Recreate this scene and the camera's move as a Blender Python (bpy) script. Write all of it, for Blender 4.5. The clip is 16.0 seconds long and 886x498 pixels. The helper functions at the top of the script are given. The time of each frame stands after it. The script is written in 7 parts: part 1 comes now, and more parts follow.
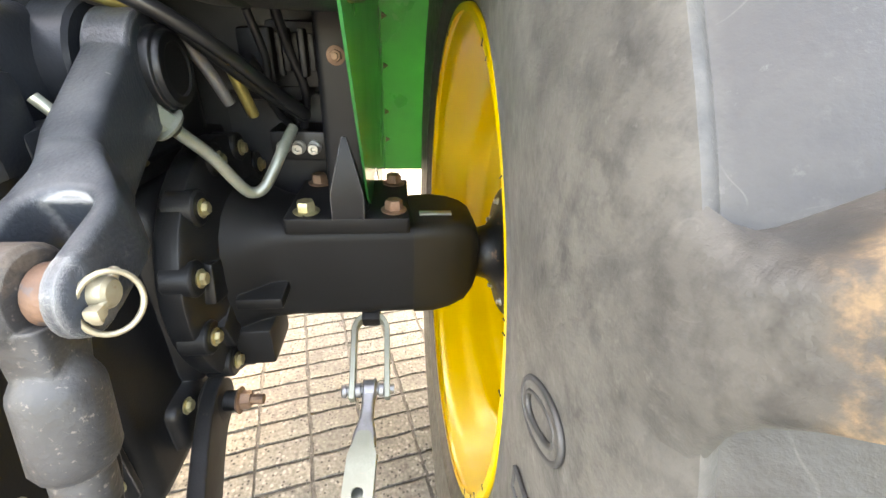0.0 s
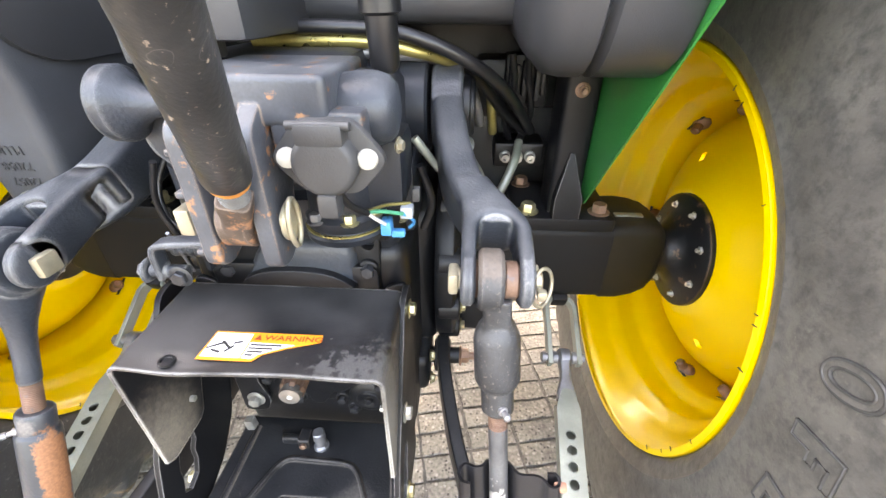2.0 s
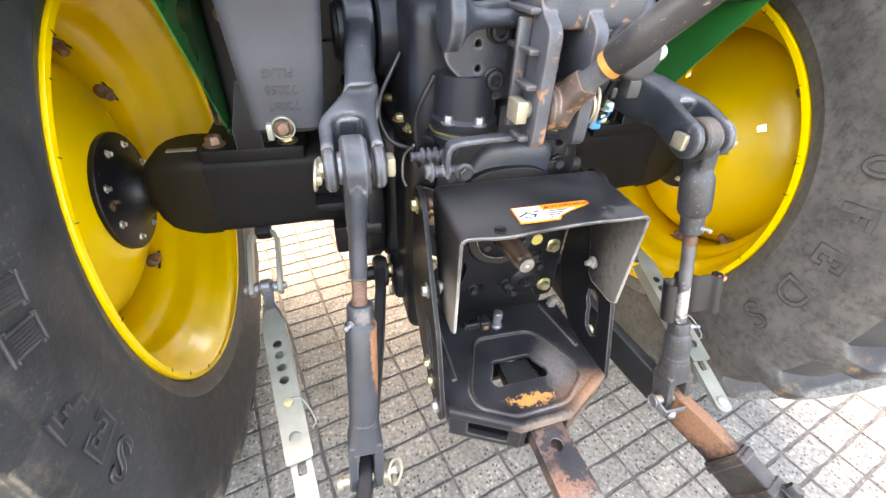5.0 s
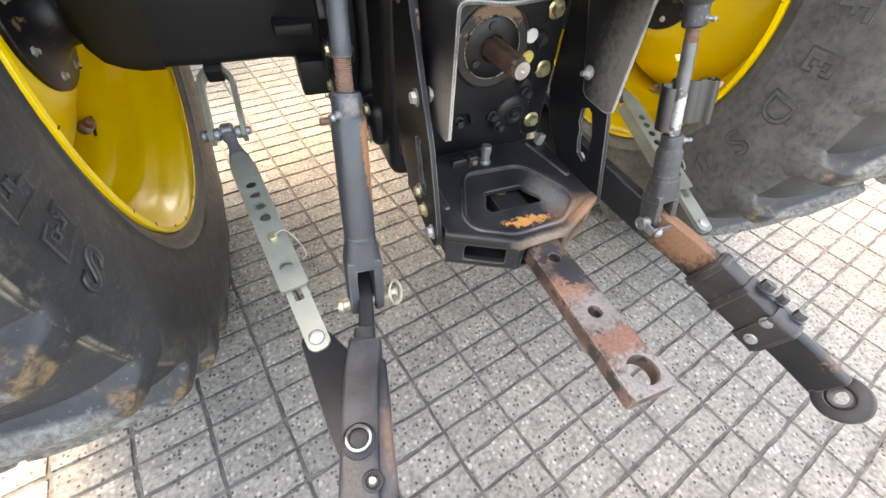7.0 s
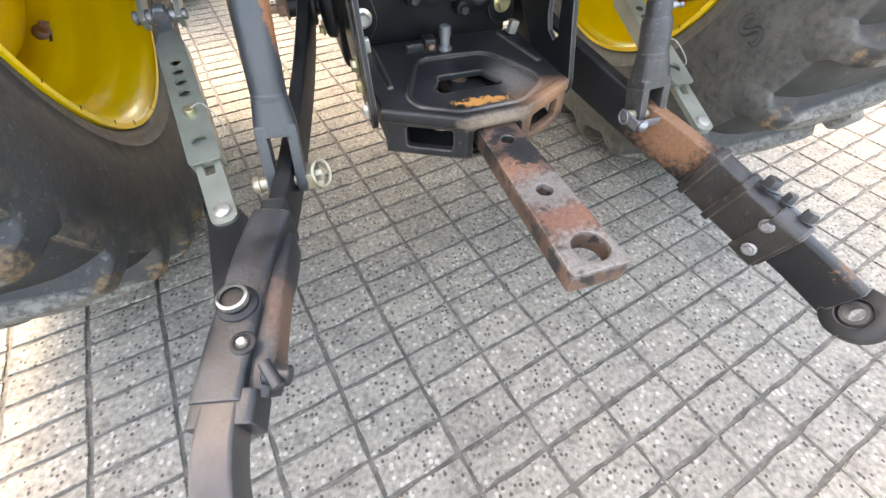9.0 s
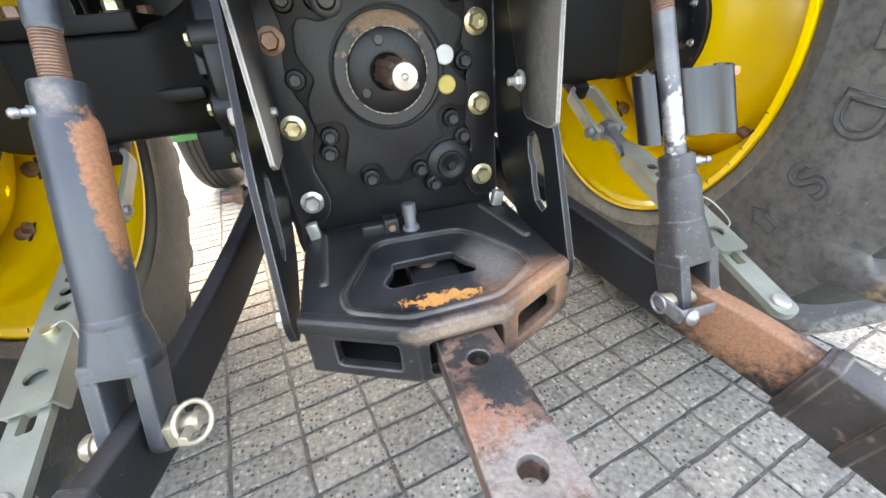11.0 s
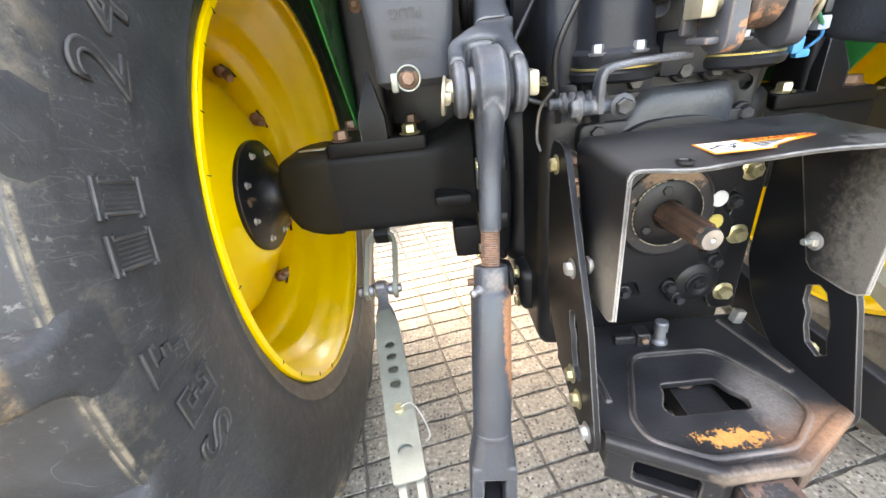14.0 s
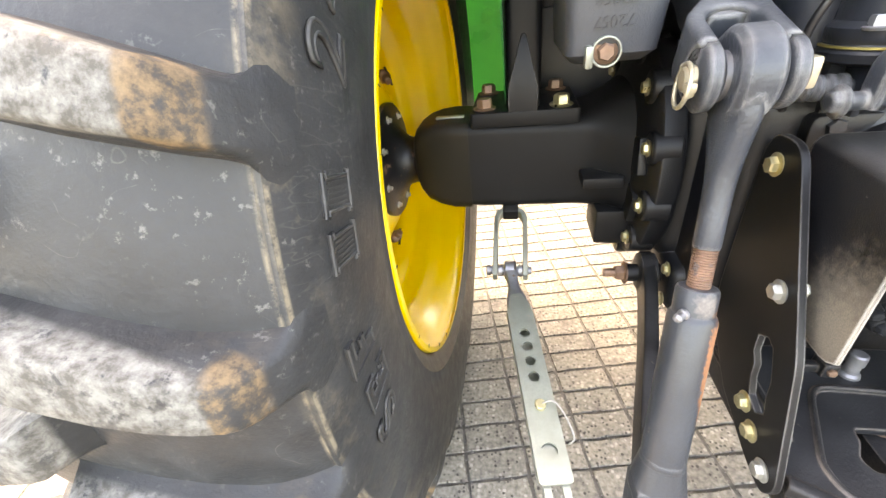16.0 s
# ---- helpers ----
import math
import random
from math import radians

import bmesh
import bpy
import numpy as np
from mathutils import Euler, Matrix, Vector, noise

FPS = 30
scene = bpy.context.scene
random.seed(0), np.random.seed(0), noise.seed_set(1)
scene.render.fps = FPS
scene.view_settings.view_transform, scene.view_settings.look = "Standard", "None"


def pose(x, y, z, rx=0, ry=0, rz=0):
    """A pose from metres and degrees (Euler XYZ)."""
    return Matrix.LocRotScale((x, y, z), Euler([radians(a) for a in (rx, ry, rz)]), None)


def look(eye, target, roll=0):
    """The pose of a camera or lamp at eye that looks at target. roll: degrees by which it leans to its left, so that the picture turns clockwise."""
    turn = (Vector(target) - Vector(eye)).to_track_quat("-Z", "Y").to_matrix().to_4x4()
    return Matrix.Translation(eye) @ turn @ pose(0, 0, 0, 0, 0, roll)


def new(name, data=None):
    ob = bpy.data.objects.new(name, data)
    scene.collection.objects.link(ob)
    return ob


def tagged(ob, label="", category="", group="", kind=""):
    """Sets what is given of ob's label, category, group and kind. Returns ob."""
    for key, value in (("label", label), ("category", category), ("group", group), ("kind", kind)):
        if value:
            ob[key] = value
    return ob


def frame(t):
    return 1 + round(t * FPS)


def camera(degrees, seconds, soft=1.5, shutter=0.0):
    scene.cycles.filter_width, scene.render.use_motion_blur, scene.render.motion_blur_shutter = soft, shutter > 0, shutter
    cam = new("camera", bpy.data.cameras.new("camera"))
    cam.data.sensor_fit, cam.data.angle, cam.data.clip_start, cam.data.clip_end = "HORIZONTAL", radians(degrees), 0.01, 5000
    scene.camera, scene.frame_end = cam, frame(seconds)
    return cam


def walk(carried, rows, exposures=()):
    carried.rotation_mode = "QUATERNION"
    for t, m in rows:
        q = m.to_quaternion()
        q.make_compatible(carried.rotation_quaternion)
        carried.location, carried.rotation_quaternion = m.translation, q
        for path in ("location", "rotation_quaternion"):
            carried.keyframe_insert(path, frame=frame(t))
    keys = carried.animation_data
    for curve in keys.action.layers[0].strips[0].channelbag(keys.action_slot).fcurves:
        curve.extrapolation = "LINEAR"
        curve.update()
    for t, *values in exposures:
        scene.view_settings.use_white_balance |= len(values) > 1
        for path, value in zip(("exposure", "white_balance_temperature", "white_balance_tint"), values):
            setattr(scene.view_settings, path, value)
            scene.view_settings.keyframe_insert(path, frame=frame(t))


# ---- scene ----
cam = camera(95.8, 16.0)
PATH = [
    (0, (0.506, -0.233, 1.062), (0.734, 1.512, 0.112), 2.55),
    (0.5, (0.492, -0.233, 1.127), (0.661, 1.499, 0.144), 2.95),
    (1, (0.46, -0.253, 1.175), (0.512, 1.477, 0.173), 2.65),
    (1.5, (0.365, -0.301, 1.159), (0.317, 1.425, 0.148), 1.51),
    (2, (0.243, -0.339, 1.156), (0.145, 1.353, 0.095), 0.17),
    (2.5, (0.133, -0.377, 1.145), (0.047, 1.279, 0.027), -0.6),
    (3, (0.05, -0.393, 1.141), (0.033, 1.228, -0.03), -0.4),
    (3.2, (0.029, -0.392, 1.137), (0.049, 1.222, -0.044), -0.4),
    (5.5, (-0.346, -0.484, 1.121), (0.213, 1.007, -0.09), 3.3),
    (6, (-0.369, -0.48, 1.048), (0.227, 0.947, -0.221), 3.5),
    (6.5, (-0.363, -0.506, 1.003), (0.237, 0.835, -0.354), 3.8),
    (7, (-0.347, -0.537, 0.964), (0.226, 0.698, -0.501), 4.4),
    (7.5, (-0.329, -0.577, 0.935), (0.203, 0.578, -0.609), 4.6),
    (8, (-0.323, -0.648, 0.894), (0.157, 0.453, -0.706), 4.2),
    (8.2, (-0.317, -0.67, 0.881), (0.149, 0.423, -0.728), 4.0),
    (10.5, (-0.061, -0.507, 0.706), (0.302, 1.128, -0.387), -4.9),
    (11, (-0.063, -0.468, 0.741), (0.311, 1.246, -0.219), -5.6),
    (11.5, (-0.069, -0.44, 0.764), (0.313, 1.312, -0.121), -5.7),
    (12, (-0.065, -0.419, 0.783), (0.324, 1.349, -0.067), -5.4),
    (12.5, (-0.07, -0.413, 0.8), (0.32, 1.357, -0.044), -5.1),
    (13, (-0.084, -0.423, 0.826), (0.275, 1.348, -0.031), -4.9),
    (13.5, (-0.148, -0.451, 0.884), (0.104, 1.33, 0.008), -5.2),
    (14, (-0.318, -0.443, 0.947), (-0.337, 1.349, 0.059), -6.4),
    (14.5, (-0.419, -0.366, 0.963), (-0.772, 1.393, 0.08), -7.9),
    (15, (-0.413, -0.324, 0.968), (-0.921, 1.399, 0.088), -8.0),
    (15.5, (-0.4, -0.318, 0.969), (-0.917, 1.374, 0.036), -8.2),
    (16, (-0.441, -0.394, 0.988), (-0.812, 1.262, -0.07), -6.9),
]
walk(cam, [(t, look(eye, target, roll)) for t, eye, target, roll in PATH], [(0, 4.84, 10500, 13), (1.5, 4.76, 10000, 16), (3.2, 4.52, 9700, 18), (5.5, 4.34, 9500, 17), (8.0, 3.74, 9300, 13), (10.5, 4.06, 8700, 13), (12.0, 4.38, 8800, 13), (13.5, 4.42, 9250, 15), (14.5, 4.60, 10100, 15), (16, 4.62, 10700, 16)])

# ---- daylight ----
world = bpy.data.worlds.new("sky")
scene.world = world
world.use_nodes = True
wn = world.node_tree.nodes
sky = wn.new("ShaderNodeTexSky")
sky.sky_type = "NISHITA"
sky.sun_disc = False
sky.sun_elevation, sky.sun_rotation = radians(55), radians(334)
sky.air_density, sky.dust_density = 1.0, 3.0
world.node_tree.links.new(sky.outputs[0], wn["Background"].inputs[0])
wn["Background"].inputs[1].default_value = 0.15
sun = new("sun", bpy.data.lights.new("sun", "SUN"))
sun.data.energy, sun.data.angle, sun.data.color = 0.14, radians(10), (1.0, 0.95, 0.87)
sun.matrix_world = look((-3.2, 6.5, 10.35), (0, 0, 0))


# ---- materials ----
def nodes_of(name):
    m = bpy.data.materials.new(name)
    m.use_nodes = True
    return m, m.node_tree.nodes, m.node_tree.links, m.node_tree.nodes["Principled BSDF"]


def paint(name, base, rough=0.5, metal=0.0, var=0.25, scale=14.0, bump=0.15, grain=220.0, wear=None, spots=(), coat=0.0, dust=None, rvar=0.15, ring=None, edge=None, spec=0.5, scuff=None):
    """A worn surface: colour varies at two scales; wear: (colour, threshold, scale, roughness); spots: (centre, radii, colour, roughness);
    dust: (colour, amount) lying on faces that look up."""
    m, n, l, p = nodes_of(name)
    geo = n.new("ShaderNodeNewGeometry")
    big, fine = n.new("ShaderNodeTexNoise"), n.new("ShaderNodeTexNoise")
    for tex, sc, de in ((big, scale, 4.0), (fine, grain, 3.0)):
        tex.inputs["Scale"].default_value, tex.inputs["Detail"].default_value = sc, de
        l.new(geo.outputs["Position"], tex.inputs["Vector"])

    def maths(op, a, b=None, clamp=False):
        x = n.new("ShaderNodeMath")
        x.operation, x.use_clamp = op, clamp
        for k, v in enumerate((a, b)):
            if v is None:
                continue
            if isinstance(v, (int, float)):
                x.inputs[k].default_value = v
            else:
                l.new(v, x.inputs[k])
        return x.outputs[0]

    def mixed(fac, a, b):
        x = n.new("ShaderNodeMix")
        x.data_type = "RGBA"
        for s, v in ((x.inputs[0], fac), (x.inputs[6], a), (x.inputs[7], b)):
            if hasattr(v, "links"):
                l.new(v, s)
            elif isinstance(v, (int, float)):
                s.default_value = v
            else:
                s.default_value = (*v[:3], 1)
        return x.outputs[2]

    def ramped(v, lo, hi):
        r = n.new("ShaderNodeMapRange")
        l.new(v, r.inputs[0])
        r.inputs[1].default_value, r.inputs[2].default_value = lo, hi
        return r.outputs[0]

    dark = [c * (1 - var) for c in base]
    light = [min(1, c * (1 + var)) for c in base]
    col = mixed(ramped(big.outputs[0], 0.3, 0.7), dark, light)
    col = mixed(maths("MULTIPLY", ramped(fine.outputs[0], 0.35, 0.75), 0.5), col, [c * (1 - 0.6 * var) for c in base])
    rgh = maths("ADD", ramped(big.outputs[0], 0.2, 0.8), 0)
    rgh = maths("ADD", maths("MULTIPLY", rgh, rvar), rough - rvar / 2, True)
    met = metal
    if wear:
        wc, th, ws, wr = wear
        wt = n.new("ShaderNodeTexNoise")
        wt.inputs["Scale"].default_value, wt.inputs["Detail"].default_value, wt.inputs["Roughness"].default_value = ws, 6.0, 0.65
        l.new(geo.outputs["Position"], wt.inputs["Vector"])
        k = ramped(wt.outputs[0], th, th + 0.05)
        col = mixed(k, col, wc)
        rgh = maths("ADD", maths("MULTIPLY", k, wr), maths("MULTIPLY", rgh, maths("SUBTRACT", 1, k)))
    if scuff:
        # thin wandering scratches, in patches
        st = n.new("ShaderNodeTexNoise")
        st.inputs["Scale"].default_value, st.inputs["Detail"].default_value, st.inputs["Distortion"].default_value = scuff[1], 1.5, 0.15
        l.new(geo.outputs["Position"], st.inputs["Vector"])
        off = maths("ABSOLUTE", maths("SUBTRACT", st.outputs[0], 0.5))
        k = maths("MULTIPLY", ramped(off, 0.0045, 0.001), ramped(big.outputs[0], 0.48, 0.62))
        col = mixed(maths("MULTIPLY", k, 0.6), col, scuff[0])
    for centre, radii, sc, sr, *soft in spots:
        gap = soft[0] if soft else 0.07
        heavy = soft[1] if len(soft) > 1 else 1.1
        mark = 0.97 + 0.5 * heavy
        d = n.new("ShaderNodeVectorMath")
        d.operation = "SUBTRACT"
        l.new(geo.outputs["Position"], d.inputs[0])
        d.inputs[1].default_value = centre
        e = n.new("ShaderNodeVectorMath")
        e.operation = "DIVIDE"
        l.new(d.outputs[0], e.inputs[0])
        e.inputs[1].default_value = radii
        f = n.new("ShaderNodeVectorMath")
        f.operation = "LENGTH"
        l.new(e.outputs[0], f.inputs[0])
        sn = n.new("ShaderNodeTexNoise")
        sn.inputs["Scale"].default_value, sn.inputs["Detail"].default_value, sn.inputs["Roughness"].default_value = 110.0, 7.0, 0.68
        l.new(geo.outputs["Position"], sn.inputs["Vector"])
        k = ramped(maths("ADD", f.outputs["Value"], maths("MULTIPLY", sn.outputs[0], heavy)), mark + gap, mark - gap)
        tone = mixed(ramped(fine.outputs[0], 0.35, 0.65), sc, [c * 0.72 for c in sc])
        col = mixed(k, col, tone)
        rgh = maths("ADD", maths("MULTIPLY", k, sr), maths("MULTIPLY", rgh, maths("SUBTRACT", 1, k)))
    if ring:
        cy, cz, r0, r1, rc = ring
        sp = n.new("ShaderNodeSeparateXYZ")
        l.new(geo.outputs["Position"], sp.inputs[0])
        dy, dz = maths("SUBTRACT", sp.outputs[1], cy), maths("SUBTRACT", sp.outputs[2], cz)
        rad = maths("SQRT", maths("ADD", maths("MULTIPLY", dy, dy), maths("MULTIPLY", dz, dz)))
        k = maths("MULTIPLY", ramped(rad, r0, r1), ramped(big.outputs[0], 0.36, 0.50))
        col = mixed(k, col, mixed(ramped(fine.outputs[0], 0.35, 0.65), rc, [c * 0.6 for c in rc]))
    bev = None
    if edge:
        # rubbed corners: where the rounded normal leaves the flat one
        bev = n.new("ShaderNodeBevel")
        bev.samples = 4
        bev.inputs["Radius"].default_value = edge[1]
        dt = n.new("ShaderNodeVectorMath")
        dt.operation = "DOT_PRODUCT"
        l.new(bev.outputs[0], dt.inputs[0])
        l.new(geo.outputs["Normal"], dt.inputs[1])
        k = ramped(maths("SUBTRACT", maths("SUBTRACT", 1.0, dt.outputs["Value"]), maths("MULTIPLY", fine.outputs[0], 0.10)), 0.0, 0.10)
        k = maths("MULTIPLY", k, maths("MULTIPLY", ramped(big.outputs[0], 0.30, 0.60), edge[2]))
        col = mixed(k, col, edge[0])
        rgh = maths("ADD", rgh, maths("MULTIPLY", k, -0.1), True)
    if dust:
        sep = n.new("ShaderNodeSeparateXYZ")
        l.new(geo.outputs["Normal"], sep.inputs[0])
        k = maths("MULTIPLY", ramped(sep.outputs[2], 0.1, 1.0), ramped(big.outputs[0], 0.3, 0.65))
        k = maths("MULTIPLY", k, dust[1])
        col = mixed(k, col, dust[0])
        rgh = maths("ADD", maths("MULTIPLY", k, 0.35), rgh, True)
    l.new(col, p.inputs["Base Color"])
    l.new(rgh, p.inputs["Roughness"])
    p.inputs["Metallic"].default_value = met
    p.inputs["Specular IOR Level"].default_value = spec
    if coat:
        p.inputs["Coat Weight"].default_value, p.inputs["Coat Roughness"].default_value = coat, 0.12
    if bump:
        b = n.new("ShaderNodeBump")
        b.inputs["Strength"].default_value, b.inputs["Distance"].default_value = bump, 0.002
        h = maths("ADD", maths("MULTIPLY", big.outputs[0], 0.6), maths("MULTIPLY", fine.outputs[0], 0.5))
        l.new(h, b.inputs["Height"])
        if bev:
            l.new(bev.outputs[0], b.inputs["Normal"])
        l.new(b.outputs[0], p.inputs["Normal"])
    return m


DUST = (0.25, 0.24, 0.225)
M_CAST = paint("black_cast_iron", (0.0062, 0.0066, 0.0080), 0.42, var=0.35, scale=18, bump=0.35, grain=420, dust=(DUST, 0.035), spec=0.34, edge=((0.06, 0.06, 0.065), 0.003, 0.6))
M_PLATE = paint("black_satin_plate", (0.0072, 0.0074, 0.0086), 0.40, var=0.35, scale=10, bump=0.12, grain=500, wear=((0.10, 0.09, 0.085), 0.73, 60, 0.5), dust=(DUST, 0.05), spec=0.22, edge=((0.24, 0.23, 0.22), 0.003, 0.9))
M_SHIELD = paint("black_powder_coat", (0.0088, 0.0089, 0.0102), 0.40, var=0.35, scale=9, bump=0.3, grain=700, wear=((0.13, 0.12, 0.105), 0.70, 130, 0.6), dust=(DUST, 0.13), spec=0.45, edge=((0.50, 0.475, 0.44), 0.005, 1.2),
                 spots=(((0.160, -0.072, 0.71), (0.02, 0.060, 0.12), (0.13, 0.118, 0.10), 0.8, 0.45, 2.2), ((-0.137, -0.050, 0.665), (0.02, 0.050, 0.065), (0.17, 0.145, 0.115), 0.8, 0.55, 1.6), ((0.130, -0.054, 0.826), (0.036, 0.016, 0.010), (0.048, 0.047, 0.045), 0.55, 0.08, 8.0)))
M_AXLE = paint("black_axle_paint", (0.0066, 0.0067, 0.0074), 0.50, var=0.3, scale=8, bump=0.2, grain=600, dust=(DUST, 0.05), spec=0.2, edge=((0.06, 0.06, 0.06), 0.003, 0.6))
M_AXLE_END = paint("brown_black_primer", (0.0115, 0.0095, 0.0060), 0.52, var=0.3, scale=9, bump=0.2, grain=600, dust=(DUST, 0.05), spec=0.22)
M_HUB = paint("chipped_black_hub_paint", (0.0070, 0.0072, 0.0082), 0.40, var=0.35, scale=18, bump=0.4, grain=320, spec=0.32, wear=((0.105, 0.062, 0.040), 0.60, 34, 0.7), edge=((0.17, 0.105, 0.065), 0.005, 1.0))
M_ARM = paint("slate_grey_cast_paint", (0.0275, 0.0325, 0.0405), 0.35, var=0.4, scale=14, bump=0.6, grain=260, wear=((0.15, 0.145, 0.14), 0.665, 45, 0.55), dust=(DUST, 0.2), spec=0.42, edge=((0.24, 0.24, 0.24), 0.008, 1.1))
M_ROD = paint("slate_grey_rod_paint", (0.028, 0.0325, 0.0395), 0.40, var=0.35, scale=14, bump=0.35, grain=300, wear=((0.16, 0.14, 0.12), 0.69, 50, 0.6), dust=(DUST, 0.06), edge=((0.20, 0.19, 0.18), 0.004, 0.8),
              spots=(((-0.252, -0.100, 0.650), (0.0165, 0.045, 0.076), (0.26, 0.108, 0.048), 0.7), ((-0.270, -0.085, 0.723), (0.010, 0.03, 0.010), (0.13, 0.115, 0.105), 0.7, 0.3, 2.0)))
M_RODR = paint("speckled_dark_rod_paint", (0.024, 0.0245, 0.0262), 0.52, var=0.45, scale=30, bump=0.6, grain=240, spots=(((0.268, -0.006, 0.938), (0.03, 0.04, 0.016), (0.095, 0.072, 0.056), 0.6, 0.3, 2.0),), wear=((0.115, 0.100, 0.086), 0.60, 230, 0.7), dust=(DUST, 0.15), edge=((0.17, 0.16, 0.15), 0.004, 0.8))
M_STEEL = paint("bright_worn_steel", (0.46, 0.44, 0.41), 0.33, metal=0.9, var=0.25, scale=40, bump=0.2, grain=400, wear=((0.22, 0.14, 0.09), 0.66, 60, 0.6))
M_ROLLED = paint("grey_forged_steel", (0.24, 0.24, 0.25), 0.42, metal=0.7, var=0.3, scale=25, bump=0.25, grain=300, wear=((0.25, 0.19, 0.15), 0.66, 50, 0.6))
M_RUSTY = paint("rusty_threaded_steel", (0.165, 0.095, 0.065), 0.55, metal=0.35, var=0.4, scale=40, bump=0.5, grain=300, wear=((0.12, 0.09, 0.08), 0.58, 60, 0.5))
M_TOPLINK = paint("chipped_black_tube_paint", (0.026, 0.0262, 0.0272), 0.38, var=0.4, scale=20, bump=0.3, grain=260, wear=((0.24, 0.19, 0.15), 0.63, 150, 0.6), dust=(DUST, 0.42), scuff=((0.22, 0.20, 0.18), 30))
M_ZINC = paint("zinc_plated_steel", (0.275, 0.290, 0.245), 0.36, metal=0.5, var=0.22, scale=16, bump=0.12, grain=300, wear=((0.33, 0.31, 0.26), 0.66, 30, 0.5))
M_ZINC_Y = paint("yellow_zinc_bolt", (0.56, 0.50, 0.30), 0.32, metal=0.8, var=0.25, scale=60, bump=0.15, grain=400)
M_ZINC_W = paint("white_zinc_bolt", (0.44, 0.435, 0.40), 0.35, metal=0.7, var=0.2, scale=60, bump=0.15, grain=400)
M_BOLT_R = paint("rusty_bolt", (0.24, 0.145, 0.10), 0.5, metal=0.5, var=0.35, scale=60, bump=0.3, grain=400)
M_BOLT_B = paint("black_bolt", (0.020, 0.021, 0.024), 0.4, var=0.3, scale=60, bump=0.2, grain=400)
M_YELLOW = paint("yellow_rim_enamel", (0.80, 0.515, 0.006), 0.33, var=0.05, scale=5, bump=0.03, grain=300, coat=0.2, wear=((0.25, 0.13, 0.03), 0.80, 22, 0.6))
M_GREEN = paint("green_fender_enamel", (0.007, 0.165, 0.038), 0.30, var=0.12, scale=6, bump=0.05, grain=300, coat=0.35)
M_TANK = paint("black_moulded_plastic", (0.029, 0.030, 0.033), 0.42, var=0.25, scale=7, bump=0.25, grain=700, wear=((0.09, 0.08, 0.065), 0.70, 9, 0.7), dust=(DUST, 0.2))
M_TANKG = paint("grey_dusty_plastic", (0.042, 0.046, 0.053), 0.48, var=0.25, scale=10, bump=0.35, grain=500, dust=(DUST, 0.2))
M_HOSE = paint("black_rubber_hose", (0.009, 0.009, 0.0103), 0.36, var=0.3, scale=30, bump=0.15, grain=400)
M_YPIPE = paint("yellow_passivated_pipe", (0.36, 0.30, 0.11), 0.30, metal=0.75, var=0.3, scale=30, bump=0.1, grain=400)
M_SOCKET = paint("dark_grey_socket_plastic", (0.032, 0.032, 0.033), 0.55, var=0.25, scale=30, bump=0.3, grain=500, dust=(DUST, 0.2))
M_BLUE = paint("blue_connector_plastic", (0.03, 0.27, 0.55), 0.4, var=0.15, scale=60)
M_WHITE = paint("white_wire_plastic", (0.55, 0.55, 0.53), 0.4, var=0.1, scale=60)
M_GWIRE = paint("green_wire_plastic", (0.03, 0.25, 0.14), 0.4, var=0.15, scale=60)
M_ORANGE = paint("orange_decal_vinyl", (0.78, 0.24, 0.02), 0.42, var=0.08, scale=40, bump=0.05)
M_PAPER = paint("white_decal_vinyl", (0.76, 0.75, 0.72), 0.42, var=0.06, scale=40, bump=0.05, wear=((0.10, 0.09, 0.09), 0.70, 120, 0.6))
M_INK = paint("black_decal_ink", (0.02, 0.02, 0.02), 0.5, var=0.2, scale=60, bump=0.05)
# first spot: near black along the stretch under the hitch frame
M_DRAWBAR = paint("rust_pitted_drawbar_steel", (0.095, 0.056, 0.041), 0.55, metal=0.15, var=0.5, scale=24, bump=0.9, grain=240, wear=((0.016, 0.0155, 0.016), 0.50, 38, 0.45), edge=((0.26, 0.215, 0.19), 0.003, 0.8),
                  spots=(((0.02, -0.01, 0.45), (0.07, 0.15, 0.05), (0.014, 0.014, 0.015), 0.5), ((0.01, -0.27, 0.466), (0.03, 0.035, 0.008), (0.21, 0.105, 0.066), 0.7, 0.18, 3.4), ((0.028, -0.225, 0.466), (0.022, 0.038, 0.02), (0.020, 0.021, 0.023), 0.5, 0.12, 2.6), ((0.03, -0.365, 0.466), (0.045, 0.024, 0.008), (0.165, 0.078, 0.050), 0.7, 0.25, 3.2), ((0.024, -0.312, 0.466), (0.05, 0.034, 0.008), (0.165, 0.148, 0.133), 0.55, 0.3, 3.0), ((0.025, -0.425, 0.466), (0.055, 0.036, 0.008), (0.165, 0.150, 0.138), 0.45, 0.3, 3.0)))
